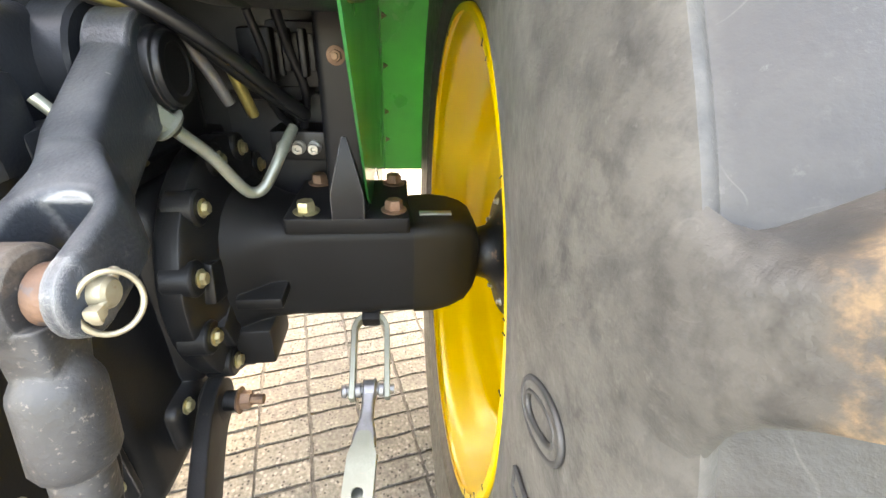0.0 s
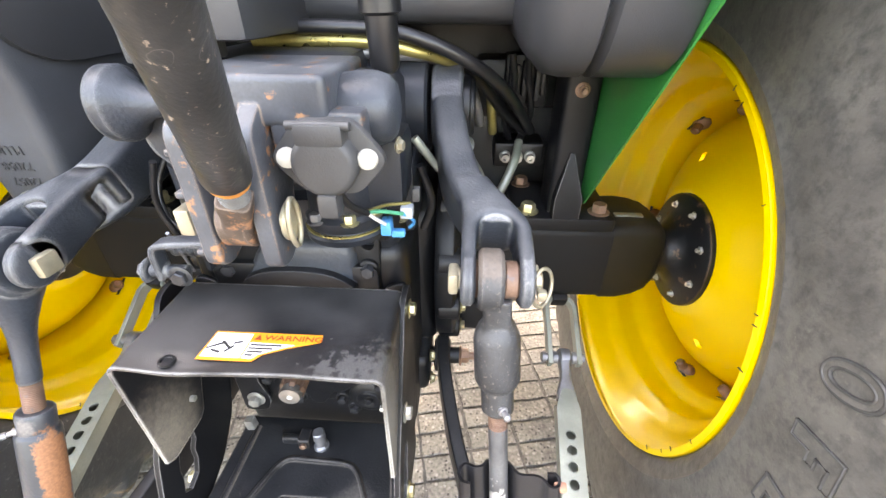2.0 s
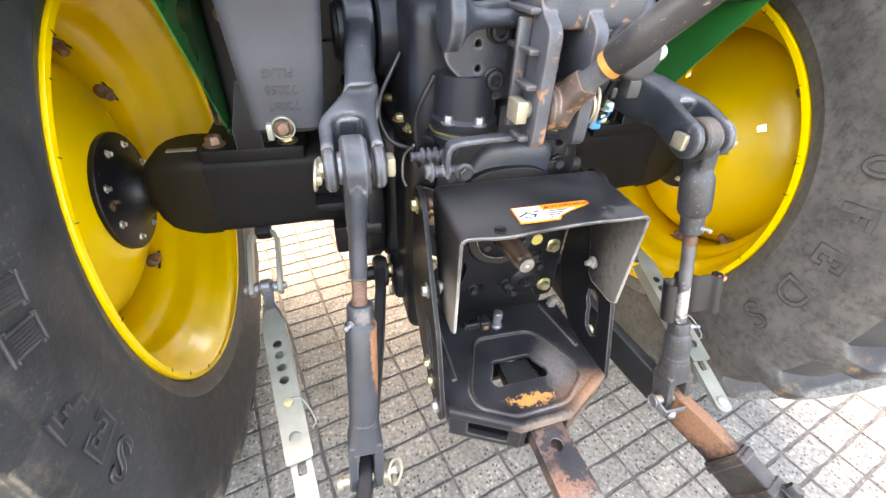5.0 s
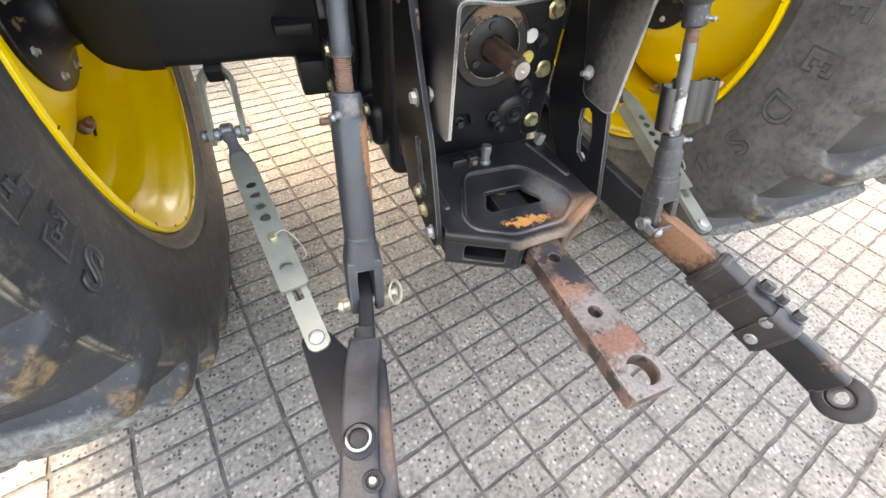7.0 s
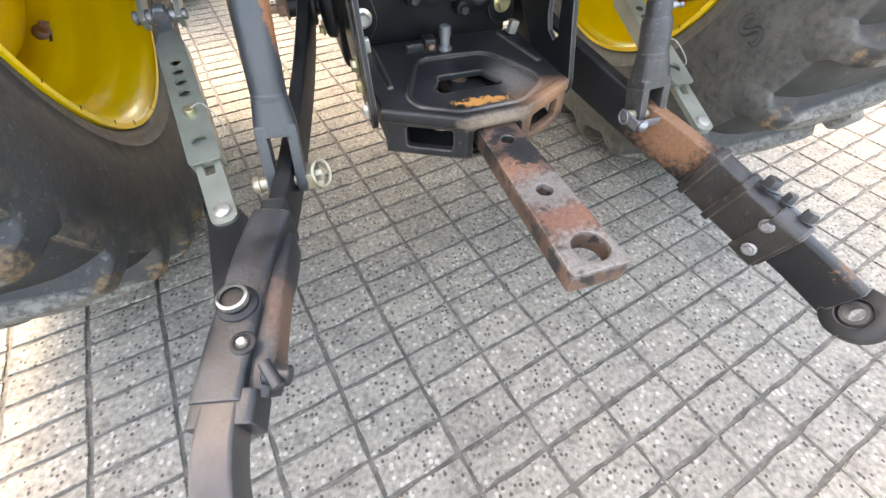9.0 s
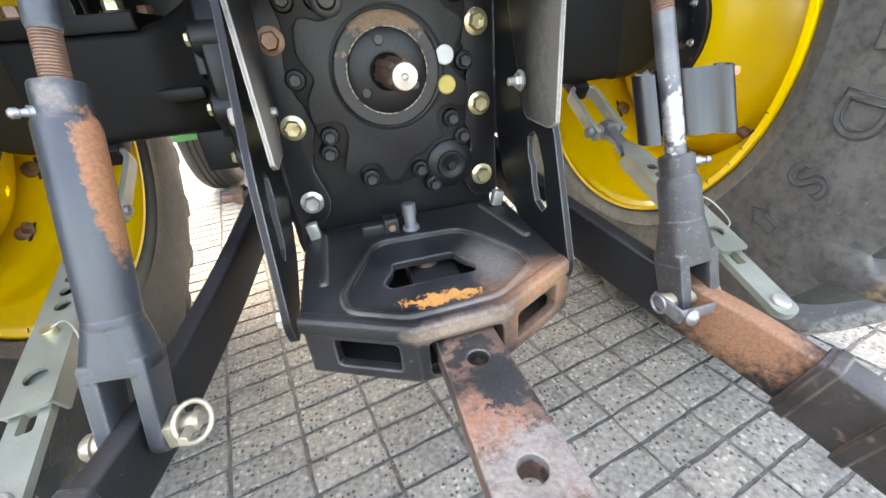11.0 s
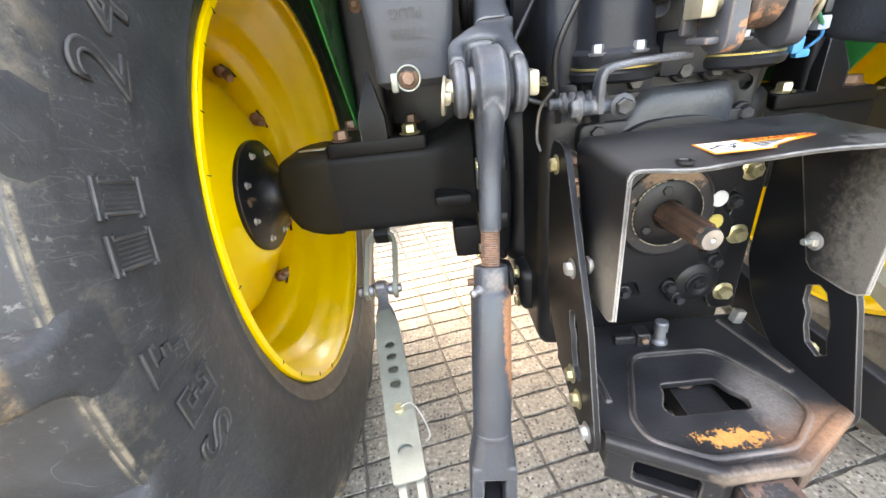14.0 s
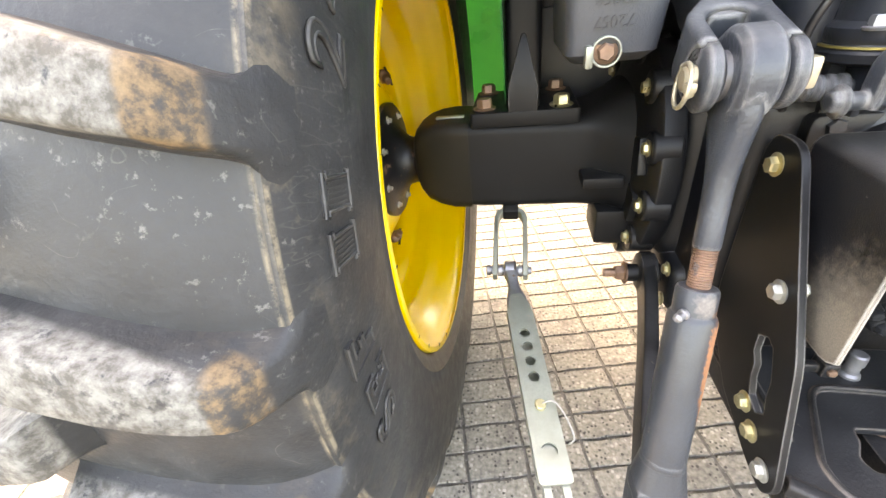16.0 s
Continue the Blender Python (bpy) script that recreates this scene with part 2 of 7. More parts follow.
M_FRAME = paint("worn_black_hitch_casting", (0.0120, 0.0127, 0.0142), 0.45, var=0.35, scale=14, bump=0.5, grain=320, dust=(DUST, 0.03), spec=0.34, wear=((0.08, 0.07, 0.06), 0.68, 70, 0.6), edge=((0.16, 0.13, 0.11), 0.005, 0.9),
                spots=(((0.125, -0.135, 0.470), (0.065, 0.040, 0.05), (0.26, 0.135, 0.075), 0.6, 0.5), ((0.010, -0.118, 0.487), (0.035, 0.0105, 0.02), (0.48, 0.21, 0.05), 0.8, 0.12, 5.5), ((0.02, -0.168, 0.480), (0.06, 0.012, 0.012), (0.23, 0.17, 0.13), 0.55, 0.5), ((0.085, -0.062, 0.486), (0.03, 0.05, 0.012), (0.13, 0.115, 0.10), 0.6, 0.5)))
M_LINK = paint("black_link_bar_paint", (0.0082, 0.0086, 0.0102), 0.45, var=0.3, scale=14, bump=0.3, grain=300, wear=((0.13, 0.095, 0.07), 0.67, 60, 0.6), dust=(DUST, 0.04), spec=0.34, edge=((0.15, 0.135, 0.125), 0.003, 0.9),
               spots=(((0.325, -0.205, 0.42), (0.06, 0.075, 0.06), (0.21, 0.105, 0.058), 0.65, 0.3, 1.8), ((0.446, -0.475, 0.345), (0.018, 0.035, 0.014), (0.11, 0.058, 0.032), 0.7, 0.2, 4.5)))
M_PTO = paint("rusty_pto_retainer", (0.013, 0.013, 0.0148), 0.45, var=0.35, scale=24, bump=0.4, grain=300, wear=((0.20, 0.13, 0.09), 0.64, 60, 0.7), edge=((0.13, 0.11, 0.10), 0.003, 0.7), spots=(((0.018, 0.10, 0.757), (0.056, 0.03, 0.020), (0.22, 0.138, 0.088), 0.7, 0.16, 2.6),))

M_PINC = paint("cream_zinc_pin", (0.36, 0.32, 0.235), 0.38, metal=0.55, var=0.25, scale=40, bump=0.15, grain=400, wear=((0.30, 0.17, 0.10), 0.66, 50, 0.6))


def rubber(name, base, lug, crusty=0.0, lit_bloom=0.0):
    """Tyre rubber: grey bloom with grazing sidewall light painted in, flecks, scratches, a crust where the tread floor
    begins; lug: dried mud on the lug's top and worn shoulder.
    """
    m, n, l, p = nodes_of(name)
    geo = n.new("ShaderNodeNewGeometry")
    sep = n.new("ShaderNodeSeparateXYZ")
    l.new(geo.outputs["Position"], sep.inputs[0])

    def maths(op, a, b=None):
        x = n.new("ShaderNodeMath")
        x.operation = op
        for k, v in enumerate((a, b)):
            if isinstance(v, (int, float)):
                x.inputs[k].default_value = v
            elif v is not None:
                l.new(v, x.inputs[k])
        return x.outputs[0]

    def noise(scale, detail, rough=0.5, warp=0.0):
        x = n.new("ShaderNodeTexNoise")
        x.inputs["Scale"].default_value, x.inputs["Detail"].default_value, x.inputs["Roughness"].default_value, x.inputs["Distortion"].default_value = scale, detail, rough, warp
        l.new(geo.outputs["Position"], x.inputs["Vector"])
        return x.outputs[0]

    def span(v, lo, hi, a=0.0, b=1.0):
        r = n.new("ShaderNodeMapRange")
        l.new(v, r.inputs[0])
        for q, w in enumerate((lo, hi, a, b)):
            r.inputs[q + 1].default_value = w
        return r.outputs[0]

    def mixed(fac, a, b):
        x = n.new("ShaderNodeMix")
        x.data_type = "RGBA"
        for sk, v in ((x.inputs[0], fac), (x.inputs[6], a), (x.inputs[7], b)):
            if hasattr(v, "links"):
                l.new(v, sk)
            elif isinstance(v, (int, float)):
                sk.default_value = v
            else:
                sk.default_value = (*v, 1)
        return x.outputs[2]

    across = maths("ABSOLUTE", sep.outputs[0])
    dy, dz = maths("SUBTRACT", sep.outputs[1], 0.428), maths("SUBTRACT", sep.outputs[2], 0.695)
    rad = maths("SQRT", maths("ADD", maths("MULTIPLY", dy, dy), maths("MULTIPLY", dz, dz)))
    big, mid, fine = noise(7, 4), noise(34, 6, 0.62), noise(170, 5, 0.6)
    col = mixed(span(big, 0.32, 0.68), [c * 0.72 for c in base], [c * 1.30 for c in base])
    col = mixed(maths("MULTIPLY", span(mid, 0.45, 0.72), 0.55), col, [c * 1.75 for c in base])
    # pale flecks of dust and thin scratches
    fleck = maths("MULTIPLY", span(noise(95, 5, 0.7), 0.60, 0.68), span(big, 0.40, 0.60))
    col = mixed(maths("MULTIPLY", fleck, 0.55), col, (0.17, 0.165, 0.15))
    line = maths("ABSOLUTE", maths("SUBTRACT", noise(15, 1.5, 0.5, 0.15), 0.5))
    col = mixed(maths("MULTIPLY", maths("MULTIPLY", span(line, 0.0022, 0.0006), span(mid, 0.50, 0.62)), 0.25 + 0.2 * crusty), col, (0.13, 0.125, 0.11))
    rgh = span(mid, 0.3, 0.7, 0.40, 0.60)
    # crazed pale bloom, with grazing light on the right sidewall painted in
    vein = span(noise(62, 4, 0.7), 0.28, 0.56)
    col = mixed(maths("MULTIPLY", maths("MULTIPLY", maths("MULTIPLY", vein, span(noise(10, 5, 0.65), 0.16, 0.62)), span(across, 0.612, 0.600)), lit_bloom), col, (0.108, 0.103, 0.092))
    if lug:
        shoulder = maths("MULTIPLY", maths("MULTIPLY", span(across, 0.6035, 0.6065), maths("MULTIPLY", span(across, 0.634, 0.628), span(rad, 0.669, 0.676))), span(noise(30, 6, 0.7), 0.38 + 0.09 * lit_bloom, 0.52 + 0.11 * lit_bloom))
        col = mixed(shoulder, col, mixed(span(noise(60, 6, 0.7), 0.40, 0.60), (0.042, 0.034, 0.027), (0.165, 0.112, 0.065)))
        crust = maths("MULTIPLY", maths("MULTIPLY", span(across, 0.627, 0.631), span(rad, 0.6975, 0.7020)), span(noise(46, 7, 0.72), 0.36, 0.46))
        col = mixed(crust, col, mixed(span(noise(80, 6, 0.7), 0.38, 0.62), (0.066, 0.061, 0.053), (0.178, 0.172, 0.158)))
        # dried mud on the upper flank, masked to paint in the lower flank's shade
        face = n.new("ShaderNodeSeparateXYZ")
        l.new(geo.outputs["Normal"], face.inputs[0])
        lying = maths("MULTIPLY", maths("MULTIPLY", span(face.outputs[2], 0.25, 0.55), span(rad, 0.690, 0.698)), maths("MULTIPLY", span(across, 0.622, 0.640), span(noise(46, 7, 0.72), 0.36, 0.46)))
        col = mixed(lying, col, mixed(span(noise(80, 6, 0.7), 0.38, 0.62), (0.066, 0.061, 0.053), (0.178, 0.172, 0.158)))
        foot = maths("MULTIPLY", maths("MULTIPLY", span(rad, 0.690, 0.668), span(across, 0.602, 0.612)), span(noise(40, 6, 0.7), 0.44, 0.60))
        col = mixed(maths("MULTIPLY", foot, 0.22), col, (0.105, 0.080, 0.058))
        rgh = maths("ADD", rgh, maths("MULTIPLY", maths("MAXIMUM", shoulder, crust), 0.35))
    else:
        rim_ = maths("MULTIPLY", maths("MULTIPLY", span(rad, 0.6375, 0.6395), span(rad, 0.6430, 0.6415)), span(noise(38, 7, 0.7), 0.44, 0.58))
        col = mixed(maths("MULTIPLY", rim_, 0.8 * crusty), col, (0.21, 0.175, 0.125))
        smear = maths("MULTIPLY", maths("MULTIPLY", span(rad, 0.586, 0.625), span(rad, 0.646, 0.636)), span(noise(16, 6, 0.7), 0.50, 0.66))
        col = mixed(maths("MULTIPLY", smear, 0.6 * crusty), col, (0.15, 0.125, 0.09))
        # scratches that run outwards over the sidewall
        polar, ray = n.new("ShaderNodeCombineXYZ"), n.new("ShaderNodeTexNoise")
        l.new(maths("MULTIPLY", maths("ARCTAN2", dz, dy), 26.0), polar.inputs[0])
        l.new(maths("MULTIPLY", rad, 9.0), polar.inputs[1])
        ray.inputs["Scale"].default_value, ray.inputs["Detail"].default_value = 1.6, 2.5
        l.new(polar.outputs[0], ray.inputs["Vector"])
        cut = maths("MULTIPLY", span(maths("ABSOLUTE", maths("SUBTRACT", ray.outputs[0], 0.52)), 0.016, 0.004), span(noise(14, 4, 0.6), 0.46, 0.60))
        col = mixed(maths("MULTIPLY", maths("MULTIPLY", cut, maths("MULTIPLY", span(rad, 0.47, 0.53), span(rad, 0.640, 0.625))), 0.32 * crusty), col, (0.12, 0.115, 0.10))
    l.new(col, p.inputs["Base Color"])
    l.new(rgh, p.inputs["Roughness"])
    p.inputs["Specular IOR Level"].default_value = 0.40 if lit_bloom else 0.32
    p.inputs["Sheen Weight"].default_value, p.inputs["Sheen Roughness"].default_value, p.inputs["Sheen Tint"].default_value = 0.10 * lit_bloom, 0.5, (0.62, 0.58, 0.50, 1)
    b = n.new("ShaderNodeBump")
    b.inputs["Strength"].default_value, b.inputs["Distance"].default_value = 0.75, 0.0022
    l.new(maths("ADD", maths("MULTIPLY", mid, 0.7), maths("MULTIPLY", fine, 0.4)), b.inputs["Height"])
    l.new(b.outputs[0], p.inputs["Normal"])
    return m


M_RUBBER = rubber("grey_black_tyre_rubber", (0.030, 0.0298, 0.0290), False, lit_bloom=0.8)
M_RUBBER_L = rubber("scuffed_tyre_rubber", (0.024, 0.0250, 0.026), False, 1.0)
M_TREAD = rubber("muddy_tyre_lug_rubber", (0.024, 0.0250, 0.026), True)
M_RUBBED = paint("rubbed_raised_rubber", (0.037, 0.037, 0.0365), 0.55, var=0.45, scale=30, bump=0.3, grain=240, wear=((0.022, 0.022, 0.023), 0.52, 40, 0.5))
M_TREAD_R = rubber("dusty_lit_lug_rubber", (0.030, 0.0298, 0.0290), True, lit_bloom=0.8)


def paver_material():
    m, n, l, p = nodes_of("terrazzo_paver_concrete")
    geo, info = n.new("ShaderNodeNewGeometry"), n.new("ShaderNodeObjectInfo")
    dark, pale, big, mid, fine = n.new("ShaderNodeTexVoronoi"), n.new("ShaderNodeTexVoronoi"), n.new("ShaderNodeTexNoise"), n.new("ShaderNodeTexNoise"), n.new("ShaderNodeTexNoise")
    dark.inputs["Scale"].default_value, pale.inputs["Scale"].default_value = 98, 84
    big.inputs["Scale"].default_value, big.inputs["Detail"].default_value = 2.6, 5
    mid.inputs["Scale"].default_value, mid.inputs["Detail"].default_value = 16, 6
    fine.inputs["Scale"].default_value, fine.inputs["Detail"].default_value = 95, 6
    for t in (dark, pale, big, mid, fine):
        l.new(geo.outputs["Position"], t.inputs["Vector"])

    def ramp(src, stops):
        r = n.new("ShaderNodeValToRGB")
        while len(r.color_ramp.elements) < len(stops):
            r.color_ramp.elements.new(0.5)
        for e, (q, c) in zip(r.color_ramp.elements, stops):
            e.position, e.color = q, (*c, 1)
        l.new(src, r.inputs[0])
        return r.outputs[0]

    def mix(kind, fac, a, b):
        x = n.new("ShaderNodeMix")
        x.data_type, x.blend_type = "RGBA", kind
        if isinstance(fac, float):
            x.inputs[0].default_value = fac
        else:
            l.new(fac, x.inputs[0])
        l.new(a, x.inputs[6])
        l.new(b, x.inputs[7])
        return x.outputs[2]

    def chip(tex, share, size):
        """One where a cell is chosen and the point lies near its middle."""
        pick = n.new("ShaderNodeSeparateColor")
        l.new(tex.outputs["Color"], pick.inputs[0])
        q = n.new("ShaderNodeMath")
        q.operation = "LESS_THAN"
        l.new(pick.outputs[0], q.inputs[0])
        q.inputs[1].default_value = share
        r = n.new("ShaderNodeMapRange")
        l.new(tex.outputs["Distance"], r.inputs[0])
        r.inputs[1].default_value, r.inputs[2].default_value = size + 0.10, size - 0.04
        x = n.new("ShaderNodeMath")
        x.operation = "MULTIPLY"
        l.new(q.outputs[0], x.inputs[0])
        l.new(r.outputs[0], x.inputs[1])
        return x.outputs[0]

    def flat(c):
        x = n.new("ShaderNodeRGB")
        x.outputs[0].default_value = (*c, 1)
        return x.outputs[0]

    col = ramp(fine.outputs[0], [(0.30, (0.112, 0.106, 0.094)), (0.5, (0.188, 0.178, 0.158)), (0.72, (0.265, 0.252, 0.226))])
    col = mix("MIX", chip(pale, 0.26, 0.34), col, flat((0.31, 0.295, 0.27)))
    col = mix("MIX", chip(dark, 0.30, 0.30), col, flat((0.050, 0.047, 0.043)))
    blot = ramp(mid.outputs[0], [(0.28, (0.62, 0.61, 0.60)), (0.46, (0.95, 0.945, 0.935)), (0.7, (1.04, 1.03, 1.0))])
    stain = ramp(big.outputs[0], [(0.30, (0.74, 0.73, 0.72)), (0.46, (0.95, 0.94, 0.93)), (0.7, (1.06, 1.04, 1.0))])
    col = mix("MULTIPLY", 1.0, mix("MULTIPLY", 1.0, col, stain), blot)
    own = ramp(info.outputs["Random"], [(0.0, (0.88, 0.88, 0.88)), (1.0, (1.08, 1.07, 1.06))])
    isl = ramp(geo.outputs["Random Per Island"], [(0.0, (0.9, 0.9, 0.9)), (1.0, (1.06, 1.06, 1.05))])
    col = mix("MULTIPLY", 1.0, mix("MULTIPLY", 1.0, col, own), isl)
    l.new(col, p.inputs["Base Color"])
    p.inputs["Roughness"].default_value = 0.85
    b = n.new("ShaderNodeBump")
    b.inputs["Strength"].default_value, b.inputs["Distance"].default_value = 0.5, 0.003
    l.new(fine.outputs[0], b.inputs["Height"])
    l.new(b.outputs[0], p.inputs["Normal"])
    return m


M_PAVER = paver_material()
M_JOINT = paint("gritty_grey_joint_mortar", (0.095, 0.089, 0.078), 0.9, var=0.5, scale=40, bump=0.9, grain=260, wear=((0.28, 0.265, 0.24), 0.62, 150, 0.9))


# ---- geometry helpers ----
V = Vector
PLACE = {}


def thing(name, at, label, category, group="", kind=""):
    ob = new(name)
    ob.empty_display_size = 0.05
    ob.location = at
    PLACE[ob] = V(at)
    return tagged(ob, label, category, group, kind)


def part(name, bm, material, parent, label="", angle=38.0):
    """Links a bmesh in world places as one mesh object under its parent."""
    bmesh.ops.recalc_face_normals(bm, faces=bm.faces)
    c = sum((v.co for v in bm.verts), V()) / max(1, len(bm.verts))
    bmesh.ops.translate(bm, verts=bm.verts, vec=-c)
    me = bpy.data.meshes.new(name)
    bm.to_mesh(me)
    bm.free()
    me.materials.append(material)
    for f in me.polygons:
        f.use_smooth = True
    me.set_sharp_from_angle(angle=radians(angle))
    ob = new(name, me)
    ob.parent = parent
    ob.location = c - (PLACE[parent] if parent else V())
    PLACE[ob] = c
    return tagged(ob, label)


def basis(z, x=None):
    """A turn that takes local z to the given way, and local x near the other."""
    z = V(z).normalized()
    x = V(x) if x else (V((1, 0, 0)) if abs(z.x) < 0.9 else V((0, 0, 1)))
    y = z.cross(x).normalized()
    x = y.cross(z)
    return Matrix((x, y, z)).transposed()


def ring_between(bm, a, b):
    n = len(a)
    for i in range(n):
        bm.faces.new((a[i], a[(i + 1) % n], b[(i + 1) % n], b[i]))


def loft(bm, rings, caps=True):
    made = [[bm.verts.new(p) for p in r] for r in rings]
    for a, b in zip(made, made[1:]):
        ring_between(bm, a, b)
    if caps:
        bm.faces.new(made[0][::-1])
        bm.faces.new(made[-1])
    return bm


def lathe(bm, origin, axis, profile, seg=32, start=0.0, x=None, hollow=False):
    """Turns (along, radius) pairs round an axis."""
    t = basis(axis, x)
    o = V(origin)
    rings = []
    for u, r in profile:
        rings.append([o + t @ V((max(r, 1e-4) * math.cos(start + 2 * math.pi * k / seg), max(r, 1e-4) * math.sin(start + 2 * math.pi * k / seg), u)) for k in range(seg)])
    if hollow:
        return loft(bm, [*rings, rings[0]], False)
    return loft(bm, rings)


def rod(bm, a, b, r, r2=None, seg=20, ease=0.0):
    a, b = V(a), V(b)
    ln = (b - a).length
    r2 = r if r2 is None else r2
    e = ease or min(r, r2) * 0.12
    return lathe(bm, a, b - a, [(0, r - e), (e, r), (ln - e, r2), (ln, r2 - e)], seg)


def soften(bm, width, seg=2, angle=30.0, edges=None):
    if width <= 0:
        return bm
    if edges is None:
        edges = [e for e in bm.edges if len(e.link_faces) == 2 and e.calc_face_angle(0) > radians(angle)]
    bmesh.ops.bevel(bm, geom=edges, offset=width, segments=seg, profile=0.6, affect="EDGES", clamp_overlap=True)
    return bm


def slab(bm, lo, hi, bevel=0.004, seg=2, turn=None, at=None):
    """A box between two corners, with eased edges."""
    b = bmesh.new()
    bmesh.ops.create_cube(b, size=1.0)
    lo, hi = V(lo), V(hi)
    for v in b.verts:
        v.co = V([(lo[k] + hi[k]) / 2 + v.co[k] * (hi[k] - lo[k]) for k in range(3)])
    soften(b, bevel, seg)
    if turn is not None:
        for v in b.verts:
            v.co = V(at) + turn @ v.co
    return join(bm, b)


def join(bm, other):
    me = bpy.data.meshes.new("scrap")
    other.to_mesh(me)
    other.free()
    bm.from_mesh(me)
    bpy.data.meshes.remove(me)
    return bm


def circle(cx, cy, r, n=16, a0=0.0, a1=2 * math.pi, whole=True):
    k = n if whole else n - 1
    return [(cx + r * math.cos(a0 + (a1 - a0) * i / k), cy + r * math.sin(a0 + (a1 - a0) * i / k)) for i in range(n)]


def slot(cx, cy, ln, r, ang=0.0, n=8):
    out = []
    for s, base in ((1, -math.pi / 2), (-1, math.pi / 2)):
        ox, oy = cx + s * ln / 2 * math.cos(ang), cy + s * ln / 2 * math.sin(ang)
        out += [(ox + r * math.cos(ang + base + math.pi * i / (n - 1)), oy + r * math.sin(ang + base + math.pi * i / (n - 1))) for i in range(n)]
    return out


def rounded(pts, r, n=4):
    """A polygon with its corners rounded."""
    out = []
    m = len(pts)
    for i in range(m):
        p, a, b = V(pts[i]), V(pts[i - 1]), V(pts[(i + 1) % m])
        ra = min(r, (a - p).length * 0.45)
        rb = min(r, (b - p).length * 0.45)
        s, e = p + (a - p).normalized() * ra, p + (b - p).normalized() * rb
        for k in range(n + 1):
            q = k / n
            out.append(tuple((1 - q) ** 2 * s + 2 * q * (1 - q) * p + q * q * e))
    return out


def plate(bm, outline, thick, turn, at, holes=(), bevel=0.0, seg=2):
    """A sheet cut to an outline with holes through it, thick along the turn's z from 0, placed by turn and at."""
    b = bmesh.new()
    loops = []
    for poly in (outline, *holes):
        vs = [b.verts.new((x, y, 0)) for x, y in poly]
        loops += [b.edges.new((vs[i], vs[(i + 1) % len(vs)])) for i in range(len(vs))]
    if holes:
        bmesh.ops.triangle_fill(b, use_beauty=True, use_dissolve=False, edges=loops)
    else:
        b.faces.new(list(b.verts))
    bmesh.ops.recalc_face_normals(b, faces=b.faces)
    got = bmesh.ops.extrude_face_region(b, geom=list(b.faces))
    bmesh.ops.translate(b, verts=[g for g in got["geom"] if isinstance(g, bmesh.types.BMVert)], vec=(0, 0, thick))
    bmesh.ops.recalc_face_normals(b, faces=b.faces)
    if bevel:
        soften(b, bevel, seg, 40)
    for v in b.verts:
        v.co = V(at) + turn @ v.co
    return join(bm, b)


YZ = Matrix(((0, 0, 1), (1, 0, 0), (0, 1, 0)))   # outline (y, z), thick along +x
XY = Matrix.Identity(3)                          # outline (x, y), thick along +z
XZ = Matrix(((1, 0, 0), (0, 0, -1), (0, 1, 0)))  # outline (x, z), thick along -y


def smooth_path(pts, n=6):
    pts = [V(p) for p in pts]
    if len(pts) < 3:
        return pts
    q = [2 * pts[0] - pts[1], *pts, 2 * pts[-1] - pts[-2]]
    out = []
    for i in range(1, len(q) - 2):
        for k in range(n):
            t = k / n
            a, b, c, d = q[i - 1 : i + 3]
            out.append(0.5 * (2 * b + (c - a) * t + (2 * a - 5 * b + 4 * c - d) * t * t + (3 * b - a - 3 * c + d) * t ** 3))
    return [*out, pts[-1]]


def sweep(bm, pts, section, n=6, up=(0, 0, 1), closed=False):
    """Carries a section (a radius, or a list of (side, up) points) along a smooth path."""
    path = smooth_path(pts, n) if n > 1 else [V(p) for p in pts]
    if isinstance(section, (int, float)):
        section = circle(0, 0, section, 12)
    rings = []
    side = None
    for i, p in enumerate(path):
        d = (path[min(i + 1, len(path) - 1)] - path[max(i - 1, 0)]).normalized()
        if side is None:
            side = d.cross(V(up))
            side = side.normalized() if side.length > 1e-4 else V((1, 0, 0))
        side = (side - d * side.dot(d)).normalized()
        top = side.cross(d)
        rings.append([p + side * a + top * b for a, b in section])
    return loft(bm, rings)


def rect(w, h, r=0.0):
    base = [(-w / 2, -h / 2), (w / 2, -h / 2), (w / 2, h / 2), (-w / 2, h / 2)]
    return rounded(base, r, 3) if r else base


BOLTS = {}


def bolt(parent, at, way, material, r=0.010, name="bolt", washer=True, h=None, label="", nut=0.0):
    """A hexagon head on a washer; nut: a stud end that stands out of it."""
    key = (r, washer, h, nut, material.name)
    if key not in BOLTS:
        bm = bmesh.new()
        z = 0.0
        if washer:
            lathe(bm, (0, 0, 0), (0, 0, 1), [(-0.001, r * 1.3), (r * 0.18, r * 1.45), (r * 0.28, r * 1.3)], 18)
            z = r * 0.22
        hh = h or r * 0.75
        lathe(bm, (0, 0, z), (0, 0, 1), [(-0.002, r), (hh * 0.78, r), (hh, r * 0.84), (hh, r * 0.4), (hh * 0.94, r * 0.1)], 6)
        if nut:
            rod(bm, (0, 0, z + hh * 0.8), (0, 0, z + hh + nut), r * 0.55, seg=10)
        bmesh.ops.recalc_face_normals(bm, faces=bm.faces)
        me = bpy.data.meshes.new(name)
        bm.to_mesh(me)
        bm.free()
        me.materials.append(material)
        for f in me.polygons:
            f.use_smooth = True
        me.set_sharp_from_angle(angle=radians(35))
        BOLTS[key] = me
    ob = new(name, BOLTS[key])
    ob.parent = parent
    ob.location = V(at) - PLACE[parent]
    ob.rotation_euler = (basis(way) @ Matrix.Rotation(random.random() * 3, 3, "Z")).to_euler()
    PLACE[ob] = V(at)
    return tagged(ob, label)


